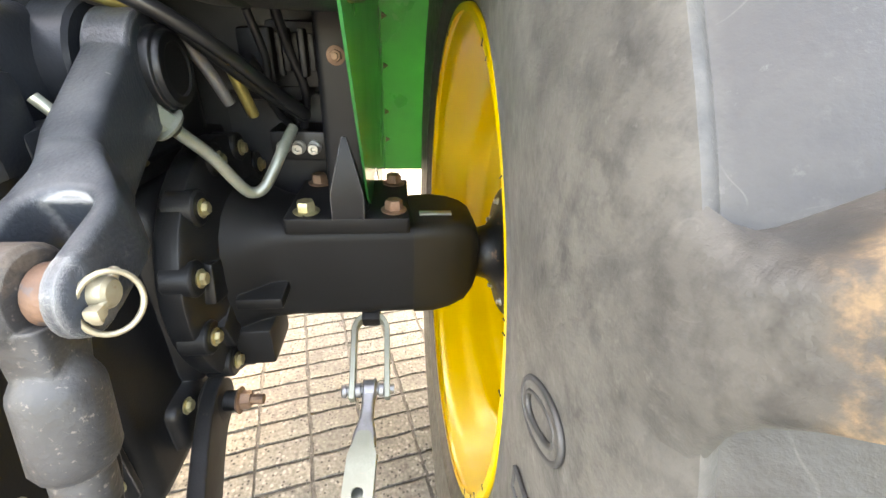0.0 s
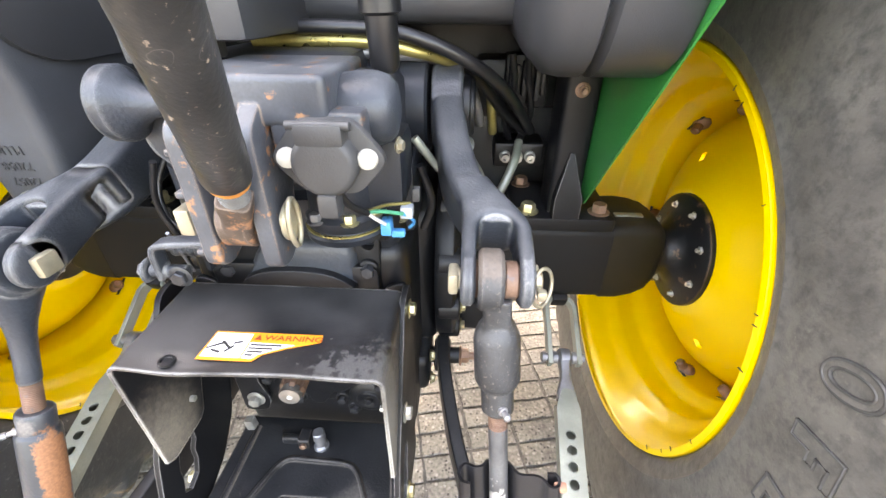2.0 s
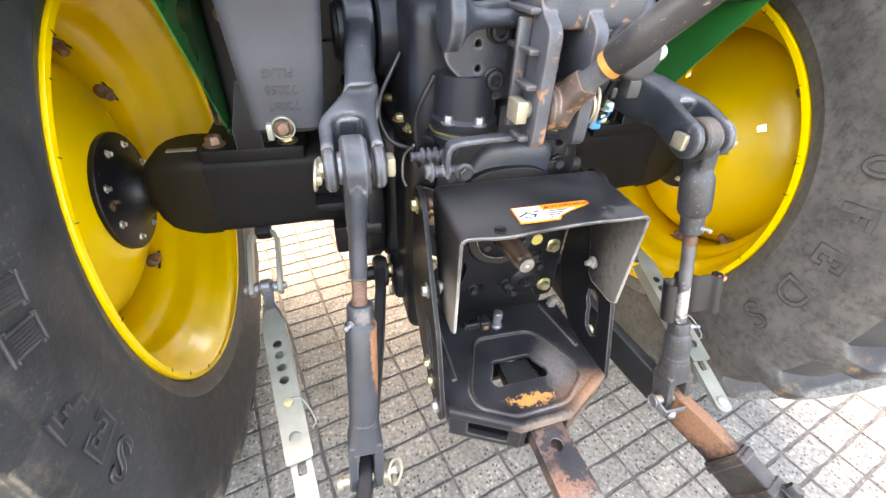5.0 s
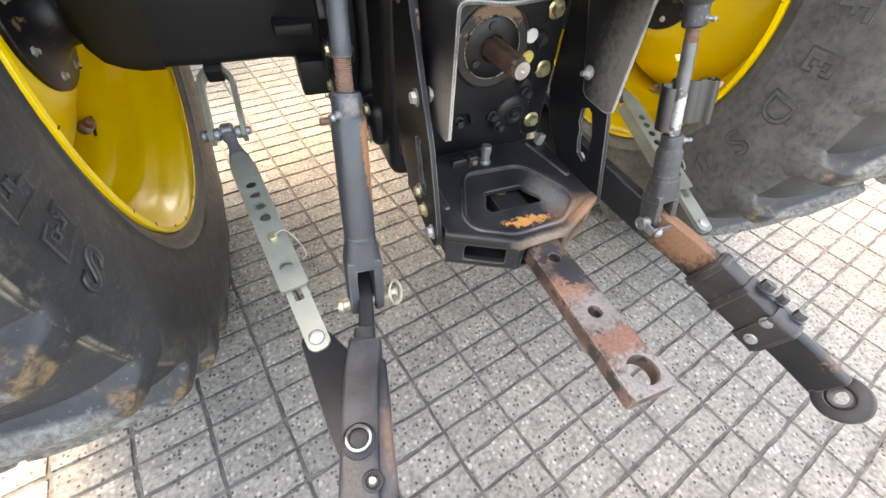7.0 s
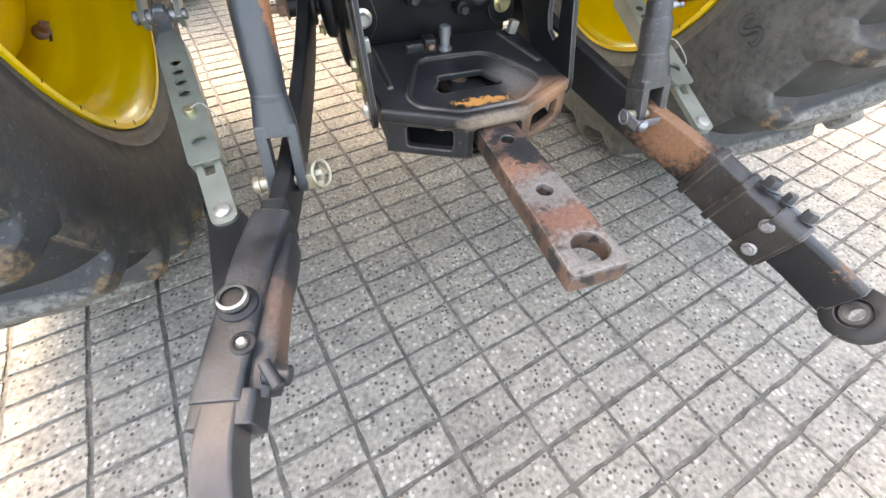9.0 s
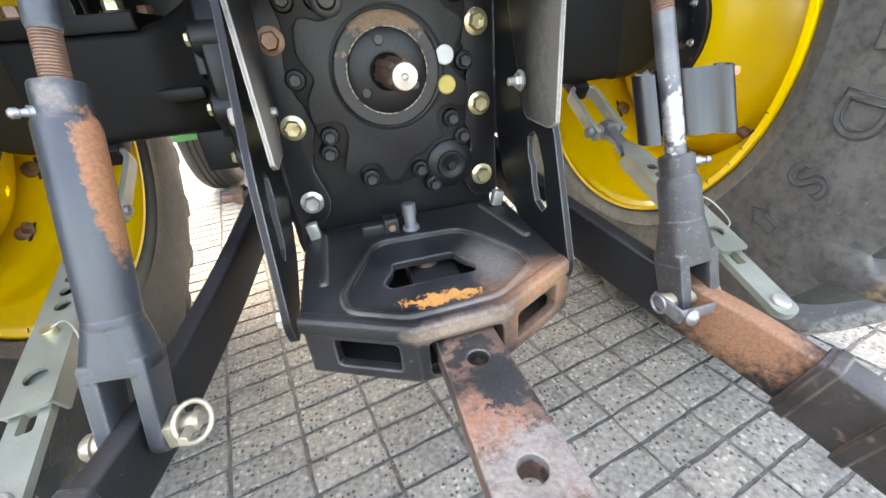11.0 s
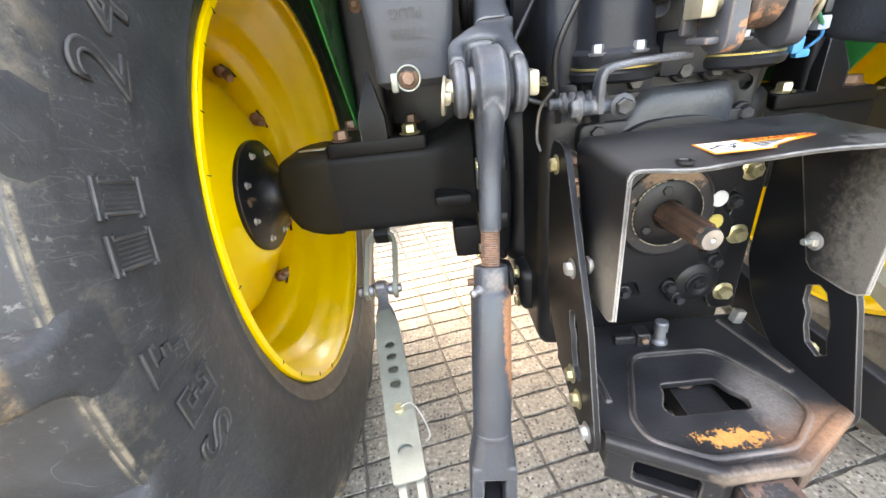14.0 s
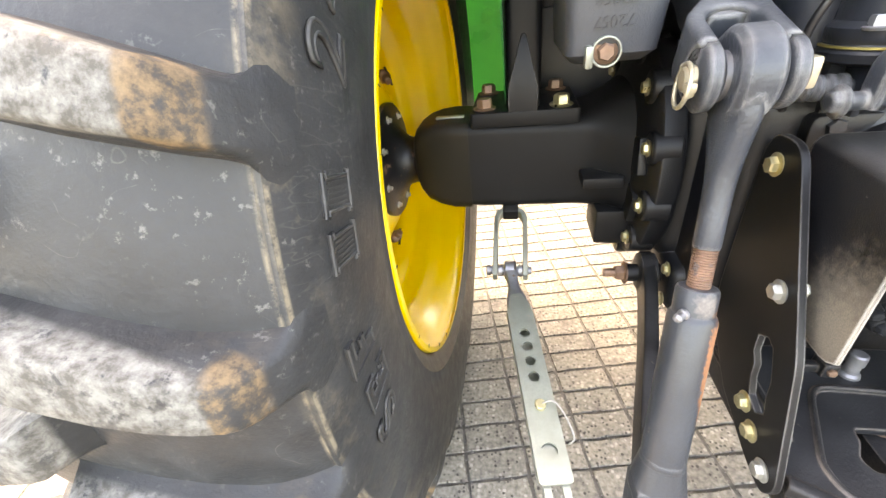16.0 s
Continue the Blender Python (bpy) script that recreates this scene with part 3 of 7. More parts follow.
def mirror(bm, s):
    if s < 0:
        for v in bm.verts:
            v.co.x = -v.co.x
    return bm


# ---- the tractor: rear axle, wheels, fenders ----
AX_Y, AX_Z = 0.428, 0.695
tractor = thing("tractor", (0, AX_Y, 0), "green and yellow farm tractor seen from its black rear hitch", "tractor")


def rear_axle(s):
    c = V((0, AX_Y, AX_Z + 0.005))
    bm = bmesh.new()
    rings = []
    for x, hy, zt, zb, rr in ((0.245, 0.135, 0.835, 0.575, 0.12), (0.275, 0.115, 0.815, 0.595, 0.09), (0.305, 0.09, 0.795, 0.610, 0.04), (0.34, 0.083, 0.785, 0.614, 0.025), (0.45, 0.083, 0.785, 0.614, 0.022), (0.535, 0.083, 0.785, 0.616, 0.022)):
        sec = rounded([(-hy, zb), (hy, zb), (hy, zt), (-hy, zt)], rr, 5)
        rings.append([V((x, c.y + a, b)) for a, b in sec])
    loft(bm, rings)
    # a web that runs into the round end, and the lug below the box
    slab(bm, (0.26, 0.29, 0.675), (0.33, 0.345, 0.695), 0.006)
    slab(bm, (0.225, 0.30, 0.555), (0.30, 0.40, 0.625), 0.008)
    house = part("axle_housing", mirror(bm, s), M_AXLE, tractor, "black box-section rear axle housing")
    bm = bmesh.new()
    rings = []
    for x, hy, zt, zb, rr in ((0.534, 0.0835, 0.7855, 0.612, 0.022), (0.570, 0.083, 0.788, 0.612, 0.024), (0.600, 0.081, 0.786, 0.618, 0.028), (0.625, 0.077, 0.780, 0.628, 0.032), (0.640, 0.070, 0.772, 0.645, 0.035), (0.648, 0.058, 0.758, 0.660, 0.035)):
        sec = rounded([(-hy, zb), (hy, zb), (hy, zt), (-hy, zt)], rr, 5)
        rings.append([V((x, c.y + a, b)) for a, b in sec])
    loft(bm, rings)
    part("axle_end", mirror(bm, s), M_AXLE_END, house, "brownish black axle end casting")
    bm = bmesh.new()
    slab(bm, (0.545, 0.392, 0.7870), (0.60, 0.406, 0.7905), 0.001)
    part("serial_tag", mirror(bm, s), M_ZINC, house, "small grey metal tag")
    # bolted round flange at the differential
    bm = bmesh.new()
    lathe(bm, (0.195, c.y, c.z), (1, 0, 0), [(0, 0.202), (0.006, 0.206), (0.032, 0.206), (0.038, 0.200), (0.042, 0.17), (0.055, 0.15)], 40)
    bosses = []
    for k in range(12):
        a = 2 * math.pi * k / 12 + 0.2
        bosses.append(rod(bmesh.new(), (0.20, c.y + 0.185 * math.cos(a), c.z + 0.185 * math.sin(a)), (0.242, c.y + 0.185 * math.cos(a), c.z + 0.185 * math.sin(a)), 0.026, seg=12))
    for a in (2.9, 3.5):
        slab(bm, (0.236, -0.028, -0.03), (0.252, 0.028, 0.03), 0.004, turn=Matrix.Rotation(a, 3, "X"), at=(0, c.y + 0.14 * math.cos(a), c.z + 0.14 * math.sin(a)))
    fl = part("axle_flange", mirror(bm, s), M_CAST, tractor, "black cast axle flange")
    for b in bosses:
        part("bolt_boss", mirror(b, s), M_CAST, fl)
    for k in range(12):
        a = 2 * math.pi * k / 12 + 0.2
        bolt(fl, (s * 0.243, c.y + 0.185 * math.cos(a), c.z + 0.185 * math.sin(a)), (s, 0, 0), M_ZINC_Y, 0.0095)
    # pad with the cab post
    bm = bmesh.new()
    plate(bm, rounded([(0.335, 0.338), (0.527, 0.338), (0.527, 0.525), (0.335, 0.525)], 0.006), 0.026, XY, (0, 0, 0.780), bevel=0.003)
    pad = part("mounting_pad", mirror(bm, s), M_AXLE, tractor, "black steel mounting pad")
    for x, y, m in ((0.366, 0.366, M_ZINC_Y), (0.502, 0.37, M_BOLT_R), (0.366, 0.50, M_BOLT_R), (0.502, 0.50, M_BOLT_R)):
        bolt(pad, (s * x, y, 0.806), (0, 0, 1), m, 0.0145, h=0.016)
    bm = bmesh.new()
    sec = rounded([(0.402, 0.365), (0.462, 0.365), (0.462, 0.455), (0.402, 0.455)], 0.012, 4)
    loft(bm, [[V((x, y, z)) for x, y in sec] for z in (0.806, 1.0, 1.45)])
    post = part("cab_post", mirror(bm, s), M_PLATE, tractor, "black square steel cab post")
    bm = bmesh.new()
    b = bmesh.new()
    q = [b.verts.new(p) for p in ((0.408, 0.338, 0.782), (0.458, 0.338, 0.782), (0.458, 0.338, 0.845), (0.436, 0.362, 0.925), (0.428, 0.362, 0.925), (0.408, 0.338, 0.845),
                                   (0.408, 0.372, 0.782), (0.458, 0.372, 0.782), (0.458, 0.372, 0.845), (0.436, 0.372, 0.925), (0.428, 0.372, 0.925), (0.408, 0.372, 0.845))]
    b.faces.new(q[:6]), b.faces.new(q[:5:-1])
    ring_between(b, q[:6], q[6:])
    bmesh.ops.recalc_face_normals(b, faces=b.faces)
    soften(b, 0.0025, 2)
    join(bm, b)
    part("post_gusset", mirror(bm, s), M_PLATE, post, "pointed black gusset plate")
    bolt(post, (s * 0.43, 0.365, 1.03), (0, -1, 0), M_BOLT_R, 0.0085, nut=0.010)
    # wheel flange of the half shaft
    bm = bmesh.new()
    lathe(bm, (0.645, AX_Y, AX_Z), (1, 0, 0), [(0, 0.050), (0.012, 0.047), (0.03, 0.052), (0.045, 0.068), (0.055, 0.085), (0.06, 0.118), (0.063, 0.122), (0.078, 0.122), (0.080, 0.118)], 40)
    hub = part("wheel_hub", mirror(bm, s), M_HUB, tractor, "black eight-bolt wheel hub flange")
    for k in range(8):
        a = radians(15 + 45 * k)
        bolt(hub, (s * 0.706, AX_Y + 0.097 * math.cos(a), AX_Z + 0.097 * math.sin(a)), (-s, 0, 0), M_ZINC_W, 0.0085, washer=False, nut=0.006, name="wheel_nut")


for s in (1, -1):
    rear_axle(s)

RIM_PROFILE = [(0.604, 0.396), (0.606, 0.401), (0.612, 0.402), (0.6165, 0.3985), (0.621, 0.391), (0.634, 0.382), (0.660, 0.371), (0.678, 0.361), (0.690, 0.346), (0.705, 0.340), (0.735, 0.338), (0.748, 0.329), (0.760, 0.312), (0.775, 0.307),
               (0.850, 0.307), (0.865, 0.312), (0.880, 0.332), (0.895, 0.340), (0.93, 0.343), (0.945, 0.362), (0.985, 0.371), (0.992, 0.384), (0.997, 0.402)]
DISC_PROFILE = [(0.726, 0.06), (0.726, 0.132), (0.735, 0.148), (0.750, 0.170), (0.761, 0.190), (0.770, 0.208), (0.782, 0.232), (0.802, 0.260), (0.828, 0.280), (0.855, 0.292), (0.868, 0.307)]


def rear_wheel(s, turn0, slope, first, clamps, lugs, spread, corner):
    o = (0, AX_Y, AX_Z)
    bm = bmesh.new()
    inner = RIM_PROFILE
    outer = [(x, r + 0.006 + (0.004 if i in (0, 22) else 0)) for i, (x, r) in enumerate(RIM_PROFILE)][::-1]
    t = basis((1, 0, 0))
    seg = 96
    loop = inner + outer
    rings = [[V(o) + t @ V((r * math.cos(2 * math.pi * k / seg), r * math.sin(2 * math.pi * k / seg), u)) for u, r in loop] for k in range(seg)]
    made = [[bm.verts.new(p) for p in r] for r in rings]
    for k in range(seg):
        ring_between(bm, made[k], made[(k + 1) % seg])
    rim = part("rear_wheel", mirror(bm, s), M_YELLOW, tractor, "large rear wheel with yellow steel rim", 50)
    # dished disc with four square holes
    bm = bmesh.new()
    th = 0.009
    seg = 72
    rings = [[V(o) + t @ V((r * math.cos(2 * math.pi * k / seg), r * math.sin(2 * math.pi * k / seg), u)) for u, r in DISC_PROFILE] for k in range(seg)]
    made = [[bm.verts.new(p) for p in r] for r in rings]
    n = len(DISC_PROFILE)
    for k in range(seg):
        for i in range(n - 1):
            hole = i == 4 and (k - first) % 18 == 0
            if not hole:
                bm.faces.new((made[k][i], made[k][i + 1], made[(k + 1) % seg][i + 1], made[(k + 1) % seg][i]))
    bmesh.ops.recalc_face_normals(bm, faces=bm.faces)
    bmesh.ops.solidify(bm, geom=list(bm.faces), thickness=-th)
    part("wheel_disc", mirror(bm, s), M_YELLOW, rim, "dished yellow wheel disc with square holes", 50)
    # clamp lugs with bolts, in pairs
    for k in range(4):
        for da in (-16, 16):
            a = radians(clamps + 90 * k + da)
            cy, cz = math.cos(a), math.sin(a)
            bm = bmesh.new()
            foot = V((s * 0.79, AX_Y + 0.308 * cy, AX_Z + 0.308 * cz))
            lathe(bm, foot, (-s * 0.55, -cy * 0.8, -cz * 0.8), [(-0.004, 0.021), (0.004, 0.0205), (0.010, 0.016), (0.013, 0.011), (0.030, 0.0100), (0.033, 0.007)], 14)
            part("rim_clamp", bm, M_BOLT_R, rim, "rusty tapered rim clamp bolt")
            bm = bmesh.new()
            arc = [V((s * (0.777 + 0.004 * math.sin(9 * q)), AX_Y + 0.3055 * math.cos(a + q), AX_Z + 0.3055 * math.sin(a + q))) for q in [0.02 * i - 0.09 for i in range(10)]]
            sweep(bm, arc, rounded([(-0.0034, -0.0009), (0.0034, -0.0009), (0.0034, 0.0009), (-0.0034, 0.0009)], 0.0007, 2), n=1)
            part("sealant_smear", bm, M_INK, rim, "thin black sealant smear")
    for k in range(20):
        bm = bmesh.new()
        a = radians(random.uniform(0, 360))
        slab(bm, (-0.0008, random.uniform(0.391, 0.395), -0.0006), (0.0008, random.uniform(0.399, 0.402), 0.0006), 0, turn=Matrix.Rotation(a, 3, "X"), at=(0.6038, AX_Y, AX_Z))
        part("paint_tick", mirror(bm, s), M_INK, rim, "short black paint tick")
    # tyre: a casing whose tread floor lies below the lugs
    bm = bmesh.new()
    prof = [(0.640, 0.380), (0.626, 0.394), (0.613, 0.407), (0.606, 0.413), (0.601, 0.424), (0.5965, 0.438), (0.5935, 0.441), (0.5935, 0.445), (0.5945, 0.448), (0.591, 0.466), (0.5875, 0.500), (0.5860, 0.540), (0.5875, 0.586), (0.5910, 0.612), (0.5950, 0.630), (0.5985, 0.6395), (0.6000, 0.6425), (0.6030, 0.6430), (0.6070, 0.6415), (0.616, 0.6470), (0.628, 0.6550), (0.645, 0.6640), (0.665, 0.6710), (0.70, 0.6780), (0.74, 0.6815)]
    prof = [*prof, (0.7905, 0.683), *[(1.581 - x, r) for x, r in prof[:5:-1]], (0.990, 0.42), (0.985, 0.40), (0.97, 0.377)]
    seg = 160
    rings = [[V(o) + t @ V((r * math.cos(2 * math.pi * k / seg), r * math.sin(2 * math.pi * k / seg), u)) for u, r in prof] for k in range(seg)]
    made = [[bm.verts.new(p) for p in r] for r in rings]
    for k in range(seg):
        for i in range(len(prof) - 1):
            bm.faces.new((made[k][i], made[k][i + 1], made[(k + 1) % seg][i + 1], made[(k + 1) % seg][i]))
    for v in bm.verts:
        v.co.z = max(v.co.z, 0.004)
    tyre = part("tyre", mirror(bm, s), M_RUBBER if s > 0 else M_RUBBER_L, rim, "worn black tractor tyre with deep chevron lugs", 32)
    step = 2 * math.pi / lugs
    for side in (0, 1):
        for k in range(lugs):
            b = bmesh.new()
            rows = []
            for x, rf, xt, rt, flare in LUG_ROWS:
                flare = flare * spread + corner * math.exp(-((x - 0.6025) / 0.0065) ** 2)
                lean = -slope * (x - 0.62)
                mid = turn0 + step * (k + 0.5 * side) + lean
                hw = 0.0262 + 0.06 * min(max(x - 0.60, 0.0), 0.10)
                row = []
                for w, m in ((-hw - flare - 0.015, -0.10), (-hw - flare - 0.0105, 0.02), (-hw - 0.4 * flare - 0.0052, 0.50), (-hw - 0.0008, 0.94), (-hw + 0.004, 1.0), (-hw * 0.4, 1.01)):
                    row.append((w, m))
                row += [(-w, m) for w, m in row[::-1]]
                ring = []
                for w, m in row:
                    xx, r = x + (xt - x) * m, rf + (rt - rf) * m - (0.002 if m < 0 else 0.0)
                    a = mid + w
                    if side:
                        xx = 1.581 - xx
                    ring.append(V((xx, AX_Y + r * math.cos(a), max(0.0 if m > 0.5 else 0.006, AX_Z + r * math.sin(a)))))
                rows.append(ring)
            made = [[b.verts.new(p) for p in r] for r in rows]
            for p, q in zip(made, made[1:]):
                for i in range(len(p) - 1):
                    b.faces.new((p[i], p[i + 1], q[i + 1], q[i]))
            part("lug", mirror(b, s), M_TREAD_R if s > 0 else M_TREAD, rim, "", 60)
    return rim, tyre


# lug stations from the shoulder to the middle: floor x and radius, top x and radius, widening of the foot
LUG_ROWS = ((0.5905, 0.608, 0.5895, 0.6085, 0.02), (0.5950, 0.630, 0.5925, 0.634, 0.034), (0.5985, 0.6395, 0.5955, 0.649, 0.026), (0.6015, 0.6430, 0.5995, 0.662, 0.014), (0.6070, 0.6415, 0.6045, 0.675, 0.007), (0.6125, 0.6450, 0.6105, 0.687, 0.004), (0.6185, 0.6485, 0.6165, 0.6965, 0.003),
            (0.628, 0.6550, 0.625, 0.7025, 0.003), (0.645, 0.6640, 0.644, 0.7085, 0.003), (0.665, 0.6710, 0.665, 0.7130, 0.003), (0.70, 0.6780, 0.70, 0.7170, 0.003), (0.74, 0.6815, 0.74, 0.7195, 0.003), (0.785, 0.683, 0.785, 0.7200, 0.003), (0.803, 0.683, 0.800, 0.7180, 0.003), (0.812, 0.683, 0.808, 0.7000, 0.003), (0.815, 0.683, 0.814, 0.6810, 0.002))


def glyph(kind, size):
    """Outline and holes of a raised moulding, its foot towards the hub."""
    w, h = size * 0.36, size * 0.5
    if kind == "bar":
        return [(-w, -h), (w, -h), (w, -h * 0.78), (w * 0.75, -h * 0.78), (w * 0.75, h * 0.78), (w, h * 0.78), (w, h), (-w, h), (-w, h * 0.78), (-w * 0.75, h * 0.78), (-w * 0.75, -h * 0.78), (-w, -h * 0.78)]
    if kind == "comb":
        return [(-w, -h), (w, -h), (w, -h * 0.3), (w * 0.55, -h * 0.3), (w * 0.55, -h * 0.62), (-w * 0.1, -h * 0.62), (-w * 0.1, -h * 0.12), (w * 0.3, -h * 0.12), (w * 0.3, h * 0.2), (-w * 0.1, h * 0.2), (-w * 0.1, h * 0.62), (w * 0.55, h * 0.62), (w * 0.55, h * 0.3), (w, h * 0.3), (w, h), (-w, h)]
    if kind == "flag":
        return [(-w, -h), (-w * 0.1, -h), (-w * 0.1, -h * 0.2), (w * 0.5, -h * 0.2), (w * 0.5, h * 0.15), (-w * 0.1, h * 0.15), (-w * 0.1, h * 0.62), (w, h * 0.62), (w, h), (-w, h)]
    return [(-w * 0.5, -h * 0.1), (-w * 0.5, h), (w * 0.5, h), (w * 0.5, -h * 0.1), (w, -h * 0.1), (0, -h), (-w, -h * 0.1)]


def sidewall_marks(s, wheel, marks):
    """Ribbed shapes with a raised rim, and characters that can be read."""
    skin = M_RUBBER if s > 0 else M_RUBBER_L
    for kind, deg, r, size in marks:
        a = radians(deg)
        out_way, side_way, face = V((0, math.cos(a), math.sin(a))), V((0, -math.sin(a), math.cos(a))) * s, V((-s, 0, 0))
        at = V((s * 0.5860, AX_Y, AX_Z)) + out_way * r
        if len(kind) == 1:
            for wide, deep in ((0.0, 0.0010), (0.0021, 0.0)):
                cu = bpy.data.curves.new("sidewall_letter", "FONT")
                cu.body, cu.size, cu.align_x, cu.align_y = kind, size * 1.5, "CENTER", "CENTER"
                if wide:
                    cu.fill_mode, cu.bevel_depth, cu.bevel_resolution = "NONE", wide, 1
                else:
                    cu.extrude = deep
                cu.materials.append(M_RUBBED if wide else skin)
                ob = new("sidewall_letter", cu)
                ob.parent = wheel
                ob.matrix_local = Matrix.Translation(at - PLACE[wheel] + face * 0.0008) @ Matrix((side_way, out_way, face)).transposed().to_4x4()
            continue
        out = glyph(kind, size)
        turn = Matrix((side_way, out_way, face)).transposed()
        bm = bmesh.new()
        plate(bm, out, 0.004, turn, at - face * 0.003)
        part("sidewall_mark", bm, skin, wheel, "raised moulded mark on the tyre sidewall")
        bm = bmesh.new()
        sweep(bm, [at + turn @ V((x, y, 0.001)) for x, y in [*out, out[0]]], 0.0018, n=1, up=face)
        part("mark_rim", bm, M_RUBBED, wheel)
        if kind == "bar":
            for k in range(5):
                u = (-0.5 + 0.25 * k) * size * 0.36
                rib = bmesh.new()
                slab(rib, (u - 0.0008, -size * 0.36, 0), (u + 0.0008, size * 0.36, 0.0018), 0, turn=turn, at=at)
                part("mark_rib", rib, M_RUBBED, wheel)


wheel_r, tyre_r = rear_wheel(1, radians(152.7), 0.62, 11, 61, 26, 0.55, 0.017)
wheel_l, tyre_l = rear_wheel(-1, radians(157.6), 0.38, 6, 42, 24, 0.65, 0.0)


sidewall_marks(1, wheel_r, (("0", 161, 0.540, 0.056), ("flag", 170.5, 0.534, 0.056), ("comb", 180, 0.532, 0.056), ("D", 190.8, 0.522, 0.058), ("S", 202.0, 0.519, 0.056), ("arrow", 212.3, 0.518, 0.050), ("0", 220, 0.520, 0.050)))
sidewall_marks(-1, wheel_l, (("4", 146.2, 0.560, 0.052), ("2", 151.6, 0.562, 0.056), ("bar", 162.7, 0.568, 0.048), ("bar", 167.3, 0.567, 0.048), ("flag", 177.2, 0.573, 0.052), ("comb", 183.6, 0.562, 0.052), ("S", 189.3, 0.566, 0.052)))


def fender(s):
    bm = bmesh.new()
    R = 0.80
    n = 40
    prof = [(0.462, R - 0.012), (0.470, R - 0.002), (0.50, R), (0.93, R), (0.955, R - 0.01), (0.96, R - 0.05)]
    rings = []
    for k in range(n + 1):
        a = radians(-6 + 122 * k / n)
        rings.append([V((x, AX_Y + r * math.cos(a), AX_Z + r * math.sin(a))) for x, r in prof])
    made = [[bm.verts.new(p) for p in r] for r in rings]
    for a, b in zip(made, made[1:]):
        for i in range(len(prof) - 1):
            bm.faces.new((a[i], a[i + 1], b[i + 1], b[i]))
    bmesh.ops.solidify(bm, geom=list(bm.faces), thickness=0.003)
    skin = part("fender", mirror(bm, s), M_GREEN, tractor, "green steel fender round the rear tyre")
    bm = bmesh.new()
    arc = [(AX_Y + (R - 0.012) * math.cos(radians(a)), AX_Z + (R - 0.012) * math.sin(radians(a))) for a in range(-4, 117, 5)]
    plate(bm, [(0.86, 0.66), *arc, (0.02, 1.235), (0.165, 1.057), (0.345, 0.836), (0.40, 0.806), (0.62, 0.806)], 0.003, YZ, (0.462, 0, 0))
    part("fender_side", mirror(bm, s), M_GREEN, skin, "green fender side panel")
    for a in (2, 9, 20, 31, 44, 58):
        bolt(skin, (s * 0.474, AX_Y + 0.785 * math.cos(radians(a)), AX_Z + 0.785 * math.sin(radians(a))), (s, 0, 0), M_BOLT_R, 0.007, nut=0.006)


for s in (1, -1):
    fender(s)


